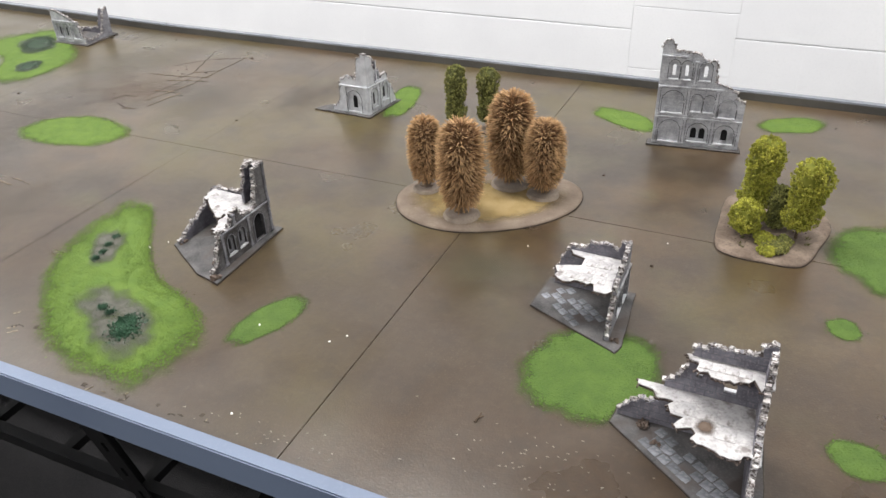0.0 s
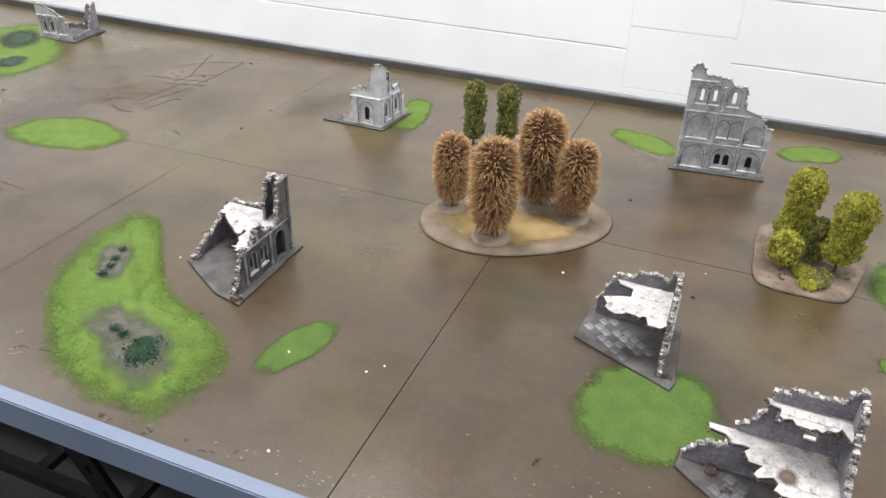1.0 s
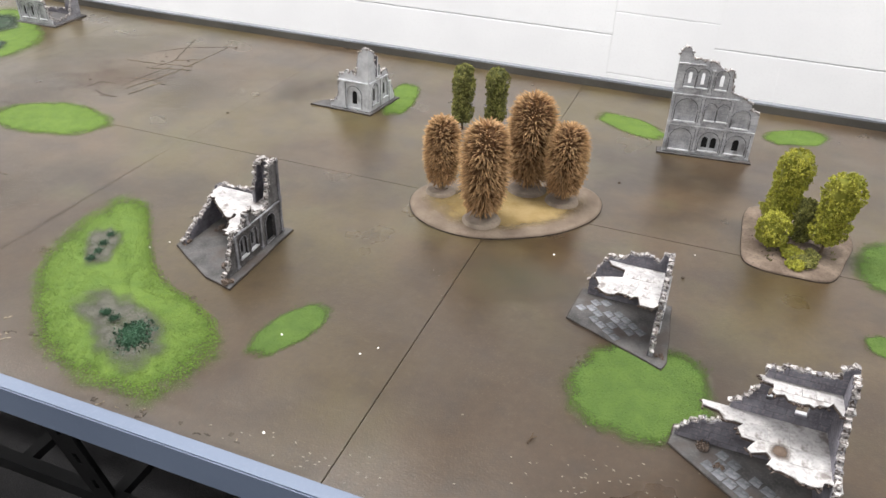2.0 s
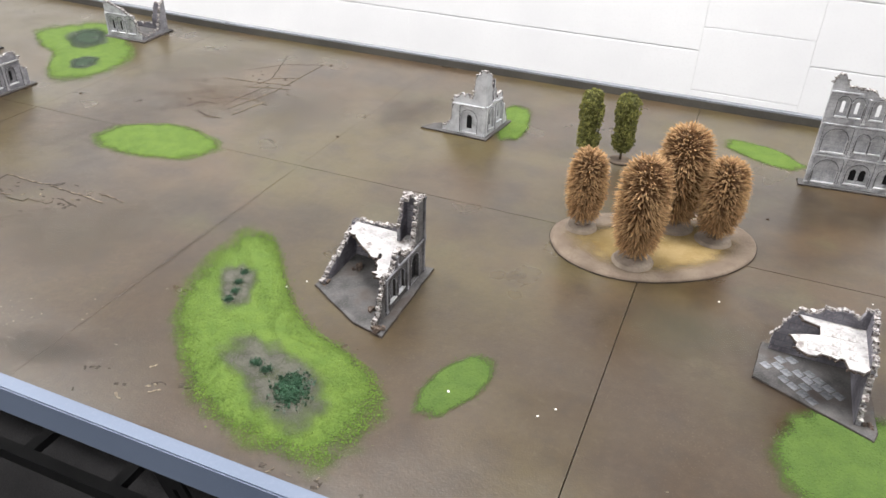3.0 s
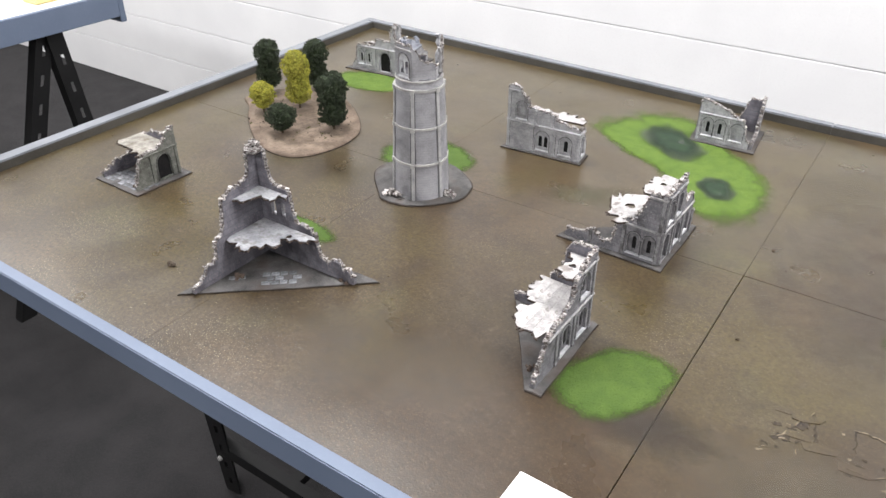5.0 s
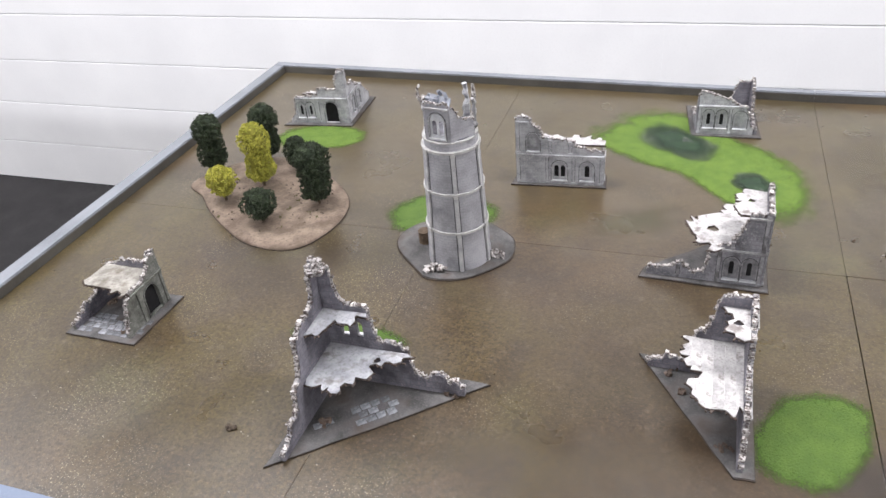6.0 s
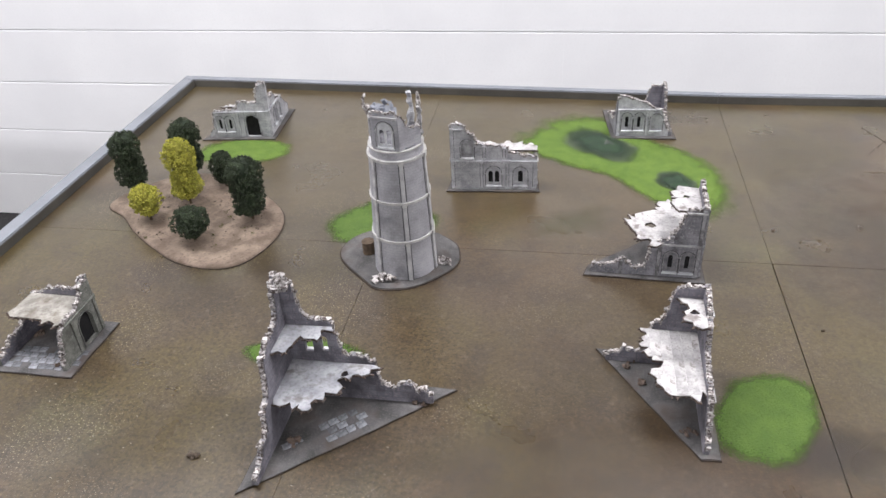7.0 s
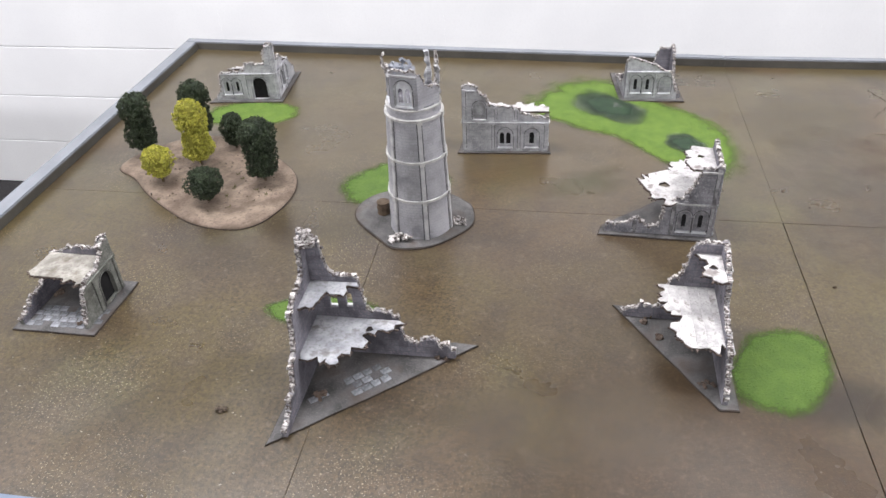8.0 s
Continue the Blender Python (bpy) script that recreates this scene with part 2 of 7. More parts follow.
LEAF = {"yellow": island_vary(paint("yellow_green_leaf", (0.17, 0.182, 0.014), (0.3, 0.29, 0.03), (0.42, 0.39, 0.08), (60, 500), 0.85, 0.2, 0.0004, 0.4), 0.4),
        "lime": island_vary(paint("lime_leaf", (0.24, 0.24, 0.025), (0.36, 0.34, 0.045), (0.45, 0.42, 0.12), (60, 500), 0.85, 0.2, 0.0004, 0.4), 0.35),
        "olive": island_vary(paint("olive_leaf", (0.1, 0.104, 0.024), (0.19, 0.19, 0.045), (0.3, 0.28, 0.1), (60, 500), 0.85, 0.2, 0.0004, 0.4), 0.6),
        "dark": island_vary(paint("dark_green_leaf", (0.014, 0.022, 0.01), (0.03, 0.043, 0.019), (0.06, 0.075, 0.035), (60, 500), 0.85, 0.2, 0.0004, 0.4), 0.45)}
# cores darker than their leaves: shade in the foliage gaps put into colour
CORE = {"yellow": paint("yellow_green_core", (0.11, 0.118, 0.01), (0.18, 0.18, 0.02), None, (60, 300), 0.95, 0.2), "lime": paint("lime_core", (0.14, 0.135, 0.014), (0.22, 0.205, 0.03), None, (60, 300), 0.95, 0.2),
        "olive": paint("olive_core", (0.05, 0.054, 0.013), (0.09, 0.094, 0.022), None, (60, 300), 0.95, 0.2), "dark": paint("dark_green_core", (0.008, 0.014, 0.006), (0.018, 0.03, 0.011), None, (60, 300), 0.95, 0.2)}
BARK = paint("brown_trunk", (0.05, 0.032, 0.02), (0.1, 0.07, 0.045), None, (100, 500), 0.9, 0.4)
RIM = paint("blue_grey_rim_paint", (0.112, 0.144, 0.212), (0.135, 0.17, 0.242), (0.165, 0.2, 0.27), (5, 240), 0.5, 0.12, 0.0003, 0.3, world_space=True)
# far and west rims: the rim paint with the wall's reflection coloured in
RIM_DULL = paint("grey_sheen_rim_paint", (0.13, 0.14, 0.16), (0.185, 0.197, 0.222), (0.25, 0.262, 0.285), (9, 240), 0.36, 0.2, 0.0003, 0.35, world_space=True)
BLACK = paint("black_painted_steel", (0.005, 0.005, 0.0055), (0.009, 0.009, 0.0095), (0.02, 0.02, 0.02), (8, 220), 0.5, 0.15, 0.0004, 0.3, world_space=True, spec=0.3)
CARPET = paint("charcoal_carpet", (0.0105, 0.01, 0.011), (0.0215, 0.02, 0.0215), (0.06, 0.056, 0.057), (7, 320), 0.95, 1.0, 0.003, 0.5, world_space=True)
GREYWALL = paint("grey_unseen_room", (0.3, 0.3, 0.3), (0.34, 0.34, 0.335), None, (2, 90), 0.8, 0.1, 0.0005, world_space=True)
BLOCK = paint("white_painted_block", (0.8, 0.8, 0.815), (0.86, 0.86, 0.87), (0.76, 0.76, 0.77), (3, 120), 0.55, 0.35, 0.0012, 0.3, world_space=True)
PLASTER = paint("white_wall_paint", (0.78, 0.78, 0.79), (0.82, 0.82, 0.825), None, (2, 90), 0.7, 0.1, 0.0005, world_space=True)
CARD = paint("white_card", (0.86, 0.85, 0.85), (0.9, 0.89, 0.89), None, (20, 300), 0.5, 0.05, 0.0002)
INK = paint("black_ink", (0.007, 0.007, 0.007), (0.011, 0.01, 0.011), None, (60, 300), 0.9, 0.0, spec=0.15)
SPECK = paint("white_chip", (0.75, 0.73, 0.7), (0.85, 0.84, 0.82), None, (200, 600), 0.7, 0.2)
PEBBLE = paint("dark_brown_stone", (0.03, 0.02, 0.014), (0.075, 0.055, 0.038), (0.17, 0.135, 0.1), (200, 700), 0.9, 0.4)
CREAM = paint("cream_sheet", (0.78, 0.77, 0.73), (0.83, 0.82, 0.79), None, (6, 60), 0.6, 0.1, world_space=True)
YELLOW = paint("pale_yellow_box", (0.72, 0.6, 0.26), (0.78, 0.66, 0.32), None, (20, 200), 0.6, 0.1)


def ground_material():
    """Sprayed brown, olive and grey on textured plastic boards, with sandy grit and a low sheen."""
    m = bpy.data.materials.new("sprayed_earth_board")
    m.use_nodes = True
    nd, ln = m.node_tree.nodes, m.node_tree.links
    bsdf = nd["Principled BSDF"]
    pos = nd.new("ShaderNodeNewGeometry").outputs["Position"]

    def noise_node(s, detail=4, shift=0.0, rough=0.5):
        v = nd.new("ShaderNodeVectorMath")
        v.operation = "ADD"
        v.inputs[1].default_value = (shift, shift * 0.7, 0)
        ln.new(pos, v.inputs[0])
        n = nd.new("ShaderNodeTexNoise")
        n.inputs["Scale"].default_value, n.inputs["Detail"].default_value, n.inputs["Roughness"].default_value = s, detail, rough
        ln.new(v.outputs[0], n.inputs["Vector"])
        return n.outputs["Fac"]

    def ramp(src, lo, hi, a=0.0, b=1.0):
        r = nd.new("ShaderNodeMapRange")
        for k, v in (("From Min", lo), ("From Max", hi), ("To Min", a), ("To Max", b)):
            r.inputs[k].default_value = v
        ln.new(src, r.inputs["Value"])
        return r.outputs["Result"]

    def mix(fac, a, b):
        x = nd.new("ShaderNodeMix")
        x.data_type = "RGBA"
        ln.new(fac, x.inputs["Factor"])
        for sock, v in ((x.inputs[6], a), (x.inputs[7], b)):
            if isinstance(v, tuple):
                sock.default_value = (*v, 1)
            else:
                ln.new(v, sock)
        return x.outputs[2]

    def math_node(op, a, b):
        x = nd.new("ShaderNodeMath")
        x.operation = op
        for sock, v in zip(x.inputs, (a, b)):
            if isinstance(v, float):
                sock.default_value = v
            else:
                ln.new(v, sock)
        return x.outputs[0]

    sep = nd.new("ShaderNodeSeparateXYZ")
    ln.new(pos, sep.inputs[0])
    drift = math_node("ADD", sep.outputs["X"], ramp(noise_node(2.0, 3, 9.0), 0.3, 0.7, -0.5, 0.5))
    along = ramp(drift, -0.9, 1.3)
    left, right = (0.058, 0.0435, 0.0243), (0.057, 0.0383, 0.0233)
    col = mix(along, left, right)
    col = mix(ramp(noise_node(3.2, 3, 3.0), 0.42, 0.6, 0.0, 0.85), col, (0.031, 0.0237, 0.0152))
    col = mix(ramp(noise_node(4.5, 3, 11.0), 0.45, 0.64, 0.0, 0.75), col, (0.085, 0.059, 0.035))
    col = mix(ramp(noise_node(2.6, 3, 21.0), 0.46, 0.62, 0.0, 0.85), col, (0.0715, 0.057, 0.0255))
    col = mix(ramp(noise_node(9.0, 4, 31.0), 0.5, 0.72, 0.0, 0.75), col, (0.026, 0.0185, 0.014))
    col = mix(ramp(noise_node(6.0, 3, 71.0), 0.56, 0.74, 0.0, 0.6), col, (0.075, 0.07, 0.036))
    col = mix(ramp(noise_node(11.0, 3, 81.0), 0.55, 0.72, 0.0, 0.5), col, (0.084, 0.066, 0.046))
    shore = math_node("ADD", sep.outputs["Y"], ramp(noise_node(3.0, 3, 17.0), 0.3, 0.7, -0.25, 0.25))
    col = mix(math_node("MULTIPLY", ramp(shore, -0.15, 0.3, 0.0, 0.7), ramp(drift, -0.4, 0.5, 1.0, 0.0)), col, (0.06, 0.0475, 0.026))
    # weaker light towards the front edge put in as darker earth
    col = mix(math_node("MULTIPLY", ramp(shore, -0.5, -0.1, 0.8, 0.0), ramp(drift, -0.8, -0.1, 0.1, 1.0)), col, (0.0395, 0.0262, 0.0172))
    west = math_node("MULTIPLY", ramp(drift, -0.5, 0.6, 1.0, 0.12), ramp(shore, -0.2, 0.2, 1.0, 0.1))
    col = mix(math_node("MULTIPLY", ramp(noise_node(210.0, 3, 91.0), 0.5, 0.6), math_node("MULTIPLY", west, 0.6)), col, (0.018, 0.0115, 0.007))
    col = mix(math_node("MULTIPLY", ramp(noise_node(250.0, 3, 61.0), 0.56, 0.66), math_node("MULTIPLY", west, 0.5)), col, (0.125, 0.088, 0.05))
    col = mix(ramp(noise_node(60.0, 4, 5.0), 0.45, 0.75, 0.0, 0.22), col, (0.088, 0.068, 0.047))
    rough_west = math_node("ADD", math_node("MULTIPLY", west, 0.7), 0.3)
    col = mix(math_node("MULTIPLY", ramp(noise_node(130.0, 5, 13.0), 0.42, 0.68, 0.0, 0.55), rough_west), col, (0.021, 0.0155, 0.0115))
    col = mix(ramp(noise_node(28.0, 5, 23.0), 0.52, 0.7, 0.0, 0.4), col, (0.028, 0.021, 0.016))
    col = mix(math_node("MULTIPLY", ramp(noise_node(75.0, 5, 33.0), 0.6, 0.76, 0.0, 0.5), rough_west), col, (0.13, 0.105, 0.078))
    grit = noise_node(420.0, 2, 2.0)
    patch = ramp(noise_node(5.0, 4, 41.0), 0.48, 0.66)
    col = mix(math_node("MULTIPLY", math_node("MULTIPLY", ramp(grit, 0.6, 0.7), patch), ramp(drift, -0.5, 0.4, 0.7, 0.1)), col, (0.42, 0.37, 0.26))
    col = mix(math_node("MULTIPLY", ramp(noise_node(300.0, 2, 8.0), 0.62, 0.75, 0.0, 0.5), rough_west), col, (0.09, 0.07, 0.05))
    tone = nd.new("ShaderNodeHueSaturation")
    tone.inputs["Saturation"].default_value, tone.inputs["Value"].default_value = 1.13, 1.06
    ln.new(col, tone.inputs["Color"])
    ln.new(tone.outputs["Color"], bsdf.inputs["Base Color"])
    ln.new(ramp(noise_node(7.0, 4, 51.0), 0.3, 0.7, 0.26, 0.4), bsdf.inputs["Roughness"])
    ln.new(ramp(drift, -0.7, 0.5, 0.6, 0.74), bsdf.inputs["Specular IOR Level"])
    low = nd.new("ShaderNodeBump")
    low.inputs["Strength"].default_value, low.inputs["Distance"].default_value = 0.16, 0.003
    ln.new(noise_node(22.0, 5, 6.0, 0.6), low.inputs["Height"])
    b = nd.new("ShaderNodeBump")
    b.inputs["Strength"].default_value, b.inputs["Distance"].default_value = 0.3, 0.0007
    ln.new(grit, b.inputs["Height"])
    ln.new(low.outputs["Normal"], b.inputs["Normal"])
    ln.new(b.outputs["Normal"], bsdf.inputs["Normal"])
    return m


EARTH = ground_material()

STONE_DARK = paint("black_washed_stone", (0.055, 0.052, 0.054), (0.135, 0.13, 0.134), (0.3, 0.292, 0.29), (60, 420), 0.82, 0.7, 0.0008, 0.5, courses=0.0065, stain=((0.03, 0.025, 0.022), 34, 0.48, 0.64, 0.8))
STONE_MID = paint("grey_drybrushed_moulding", (0.17, 0.168, 0.18), (0.31, 0.306, 0.32), (0.5, 0.495, 0.5), (90, 420), 0.8, 0.5, 0.0006, 0.5, stain=((0.07, 0.066, 0.068), 60, 0.52, 0.66, 0.75))
STONE_OLIVE = paint("olive_grey_stone", (0.1, 0.104, 0.092), (0.2, 0.204, 0.182), (0.36, 0.355, 0.33), (60, 420), 0.8, 0.7, 0.0008, 0.5, courses=0.0065, stain=((0.045, 0.044, 0.036), 38, 0.53, 0.68, 0.8))
FLOOR_GREY = paint("bluish_grey_floor", (0.2, 0.203, 0.222), (0.37, 0.373, 0.395), (0.1, 0.095, 0.098), (45, 280), 0.85, 0.5, 0.0006, 0.5, vary=0.1, stain=((0.1, 0.088, 0.08), 50, 0.55, 0.68, 0.7))
FLOOR_WARM = paint("stained_cream_floor", (0.16, 0.148, 0.13), (0.36, 0.345, 0.31), (0.09, 0.075, 0.058), (40, 260), 0.85, 0.5, 0.0006, 0.5, stain=((0.09, 0.07, 0.05), 36, 0.5, 0.66, 0.75))
# lines along mouldings and ribs: black wash plus crease shade, as colour
WASH_SHADE = paint("black_wash_shade", (0.03, 0.029, 0.031), (0.09, 0.088, 0.092), None, (160, 500), 0.9, 0.2, spec=0.2)
# black plates behind doors and windows: the interior's shade as a colour
VOID = paint("black_opening_shade", (0.008, 0.008, 0.009), (0.016, 0.015, 0.016), None, (90, 400), 0.9, 0.2, spec=0.2)

# ---- building helpers ----
ORIGIN = {}


def thing(name, at, label, category, group="", kind=""):
    ob = new(name)
    ob.location = at
    ob.empty_display_size = 0.02
    ORIGIN[ob.name] = Vector(at)
    return tagged(ob, label, category, group, kind)


def part(name, bm, material, parent=None, label="", smooth=False):
    """One mesh object out of a bmesh in world places, under a thing or a part."""
    at = ORIGIN[parent.name] if parent else Vector((0, 0, 0))
    bmesh.ops.recalc_face_normals(bm, faces=bm.faces)
    bm.transform(Matrix.Translation(-at))
    me = bpy.data.meshes.new(name)
    bm.to_mesh(me)
    bm.free()
    me.materials.append(material)
    if smooth:
        me.shade_smooth()
    ob = new(name, me)
    ob.parent = parent
    ORIGIN[ob.name] = at
    return tagged(ob, label)


def piece(name, me, at, parent, turn=0.0):
    """A small piece on shared mesh data, at a world place."""
    ob = new(name, me)
    ob.parent = parent
    ob.location = Vector(at) - ORIGIN[parent.name]
    ob.rotation_euler = (0, 0, turn)
    return ob


def box(bm, x0, x1, y0, y1, z0, z1, m=None, jitter=0.0, rng=None):
    vs = []
    for x, y, z in ((x0, y0, z0), (x1, y0, z0), (x1, y1, z0), (x0, y1, z0), (x0, y0, z1), (x1, y0, z1), (x1, y1, z1), (x0, y1, z1)):
        p = Vector((x, y, z))
        if jitter:
            p += Vector([rng.uniform(-jitter, jitter) for _ in range(3)])
        vs.append(bm.verts.new(m @ p if m else p))
    for f in ((0, 3, 2, 1), (4, 5, 6, 7), (0, 1, 5, 4), (1, 2, 6, 5), (2, 3, 7, 6), (3, 0, 4, 7)):
        bm.faces.new([vs[i] for i in f])


def box_mesh(name, w, d, h, material, bevel=0.0, rng=None, jitter=0.0):
    bm = bmesh.new()
    box(bm, -w / 2, w / 2, -d / 2, d / 2, 0, h, None, jitter, rng)
    if bevel:
        bmesh.ops.bevel(bm, geom=bm.edges[:], offset=bevel, segments=1, affect="EDGES")
    bmesh.ops.recalc_face_normals(bm, faces=bm.faces)
    me = bpy.data.meshes.new(name)
    bm.to_mesh(me)
    bm.free()
    me.materials.append(material)
    return me


def prism(bm, m, outer, holes, w0, w1):
    """A flat plate with holes, from w0 to w1 along the third axis of m."""
    loops = [outer, *holes]
    tris = tessellate_polygon([[Vector((u, v, 0)) for u, v in lp] for lp in loops])
    flat = [p for lp in loops for p in lp]
    a = [bm.verts.new(m @ Vector((u, v, w0))) for u, v in flat]
    b = [bm.verts.new(m @ Vector((u, v, w1))) for u, v in flat]
    for t in tris:
        if len(set(t)) == 3:
            for side in (a, b):
                try:
                    bm.faces.new([side[i] for i in t])
                except ValueError:
                    pass
    n = 0
    for lp in loops:
        for i in range(len(lp)):
            j = (i + 1) % len(lp)
            bm.faces.new([a[n + i], a[n + j], b[n + j], b[n + i]])
        n += len(lp)


def arch_outline(u, v0, w, h, grow=0.0, n=7):
    r = w / 2 + grow
    top = v0 + h - w / 2
    pts = [(u - r, v0 - grow * 0.5), (u + r, v0 - grow * 0.5)]
    return pts + [(u + r * math.cos(math.pi * k / n), top + r * math.sin(math.pi * k / n)) for k in range(n + 1)]


def jagged(ctrl, rng, step=0.0048, amp=0.0032):
    """A broken line through a few points, stepped like broken masonry."""
    out = []
    for (u0, v0), (u1, v1) in zip(ctrl, ctrl[1:]):
        n = max(1, round(math.hypot(u1 - u0, v1 - v0) / step))
        for k in range(n):
            f = k / n
            u, v = u0 + (u1 - u0) * f + rng.uniform(-0.2, 0.2) * step * (k > 0), v0 + (v1 - v0) * f + rng.uniform(-amp, amp)
            out.append((u, v))
            if rng.random() < 0.65:
                out.append((u + (u1 - u0) / n * rng.uniform(0.5, 0.85), v + rng.uniform(-0.0008, 0.0008)))
    out.append(ctrl[-1])
    return out


def height_at(line, u):
    best = 0.0
    for (u0, v0), (u1, v1) in zip(line, line[1:]):
        if min(u0, u1) - 1e-6 <= u <= max(u0, u1) + 1e-6:
            f = 0 if abs(u1 - u0) < 1e-9 else (u - u0) / (u1 - u0)
            best = max(best, v0 + (v1 - v0) * f)
    return best


def ruin_wall(ruin, p0, p1, prof, seed, arches=(), cornices=(), pilasters=(), thick=0.0055, inner=True, z0=0.003, stone=None):
    """A ruined wall seen from outside with p0 on the left: a jagged top, arched openings and panels, mouldings and broken stones.
    prof and the rest are along the wall and up. arches: (middle, foot, width, height, kind)."""
    rng = random.Random(seed)
    trim = {None: STONE_MID, STONE_DARK: STONE, TOWERSTONE: RIBSTONE}.get(stone, stone)
    d = Vector((p1[0] - p0[0], p1[1] - p0[1], 0))
    length = d.length
    d.normalize()
    n = Vector((d.y, -d.x, 0))
    m = Matrix(((d.x, 0, n.x, p0[0]), (d.y, 0, n.y, p0[1]), (0, 1, 0, z0), (0, 0, 0, 1)))
    top = jagged([(u * length, v) for u, v in prof], rng)
    top = [(min(max(u, 0), length), max(v, 0.002)) for u, v in top]
    clean = [top[0]]
    for p in top[1:]:
        if p[0] > clean[-1][0] + 1e-4:
            clean.append(p)
        elif p[1] != clean[-1][1]:
            clean.append((clean[-1][0] + 3e-4, p[1]))
    top = [(min(u, length), v) for u, v in clean]
    if top[-1][0] < length - 1e-5:
        top.append((length, top[-1][1]))
    lip = 0.0007
    top = [(min(max(u, lip + 1e-5 * i), length - lip - 1e-5 * (len(top) - i)), v) for i, (u, v) in enumerate(top)]
    outer = [(lip, 0), (length - lip, 0)] + top[::-1]
    holes, panels, rings, sills, clear = [], [], [], [], []
    for u, v0, w, h, kind in arches:
        u *= length
        low = min(height_at(top, u + s * w / 2) for s in (-1, -0.5, 0, 0.5, 1))
        if low < v0 + h + 0.002:
            continue
        hole = arch_outline(u, max(v0, 0.0015), w, h)
        holes.append(hole[::-1])
        rings.append((u, max(v0, 0.0015), w, h))
        if kind in ("open", "see"):
            clear.append(hole[::-1])
        if kind not in ("open", "door"):
            panels.append((u, v0, w, h, kind))
        if kind not in ("door",):
            sills.append((u, v0, w))
    bm = bmesh.new()
    prism(bm, m, outer, holes, -thick, 0)
    wall = part("wall", bm, stone or STONE, ruin)
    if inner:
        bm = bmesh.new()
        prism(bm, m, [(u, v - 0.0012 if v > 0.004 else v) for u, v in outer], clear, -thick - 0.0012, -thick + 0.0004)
        part("inner_face", bm, STONE_IN, wall, "dark stone lining, wash and interior shade in its colour")
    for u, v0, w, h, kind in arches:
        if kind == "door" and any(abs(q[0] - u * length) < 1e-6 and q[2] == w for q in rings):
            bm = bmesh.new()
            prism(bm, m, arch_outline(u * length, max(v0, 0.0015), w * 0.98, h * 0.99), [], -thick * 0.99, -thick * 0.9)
            part("door_void", bm, VOID, wall, "black plate for the shaded doorway")
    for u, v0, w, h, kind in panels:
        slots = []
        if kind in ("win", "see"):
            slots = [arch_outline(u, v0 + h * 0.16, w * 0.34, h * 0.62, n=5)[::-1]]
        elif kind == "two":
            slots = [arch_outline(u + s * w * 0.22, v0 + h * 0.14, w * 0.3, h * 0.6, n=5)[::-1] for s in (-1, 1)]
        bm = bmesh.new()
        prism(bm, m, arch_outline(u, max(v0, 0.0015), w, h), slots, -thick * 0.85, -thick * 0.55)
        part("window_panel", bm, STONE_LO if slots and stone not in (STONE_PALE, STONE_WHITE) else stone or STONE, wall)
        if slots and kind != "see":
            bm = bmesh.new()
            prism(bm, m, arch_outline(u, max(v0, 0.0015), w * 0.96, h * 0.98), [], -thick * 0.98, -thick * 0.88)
            part("window_void", bm, VOID, wall, "black plate for the shaded window opening")
    lines = bmesh.new()
    for u, v0, w, h in rings:
        bm = bmesh.new()
        a, b = arch_outline(u, v0, w, h, 0.0011), arch_outline(u, v0, w, h, 0.0001)
        prism(bm, m, a, [b[::-1]], -0.0005, 0.0011)
        for s in (-1, 1):
            box(bm, u + s * (w / 2 + 0.0009) - 0.0011, u + s * (w / 2 + 0.0009) + 0.0011, v0 + (h - w / 2) - 0.001, v0 + (h - w / 2) + 0.0009, -0.0004, 0.0017, m)
        part("arch_moulding", bm, trim, wall)
        prism(lines, m, arch_outline(u, v0, w, h, 0.0021), [arch_outline(u, v0, w, h, 0.0009)[::-1]], -0.0004, 0.0003)
    for u, v0, w in sills:
        if v0 > 0.004:
            bm = bmesh.new()
            box(bm, u - w / 2 - 0.0014, u + w / 2 + 0.0014, v0 - 0.0022, v0 + 0.0002, -0.0022, 0.0022, m, 0.0002, rng)
            part("sill", bm, STONE_WHITE, wall, "white drybrushed sill")
            box(lines, u - w / 2 - 0.001, u + w / 2 + 0.001, v0 - 0.0034, v0 - 0.0021, -0.0004, 0.0003, m)
    for v, u0, u1 in cornices:
        u0, u1 = u0 * length, u1 * length
        while u1 - u0 > 0.006 and height_at(top, u1) < v:
            u1 -= 0.002
        while u1 - u0 > 0.006 and height_at(top, u0) < v:
            u0 += 0.002
        if u1 - u0 > 0.007:
            bm = bmesh.new()
            box(bm, u0 - 0.0012, u1 + 0.0012, v - 0.001, v + 0.0009, -0.001, 0.0026, m)
            box(bm, u0 - 0.0004, u1 + 0.0004, v - 0.0024, v - 0.0011, -0.001, 0.0014, m)
            part("cornice", bm, STONE_HI if stone is None else trim, wall)
            box(lines, u0, u1, v - 0.0032, v - 0.0023, -0.0004, 0.0003, m)
    for u, v0, v1 in pilasters:
        u *= length
        v1 = min(v1, min(height_at(top, max(0, u - 0.002)), height_at(top, min(length, u + 0.002))))
        if v1 - v0 > 0.006:
            bm = bmesh.new()
            box(bm, u - 0.0022, u + 0.0022, v0, v1, -0.001, 0.0019, m)
            box(bm, u - 0.003, u + 0.003, v0, v0 + 0.0035, -0.001, 0.0027, m)
            box(bm, u - 0.003, u + 0.003, v1 - 0.0028, v1 - 0.0004, -0.001, 0.0027, m)
            part("pilaster", bm, trim, wall)
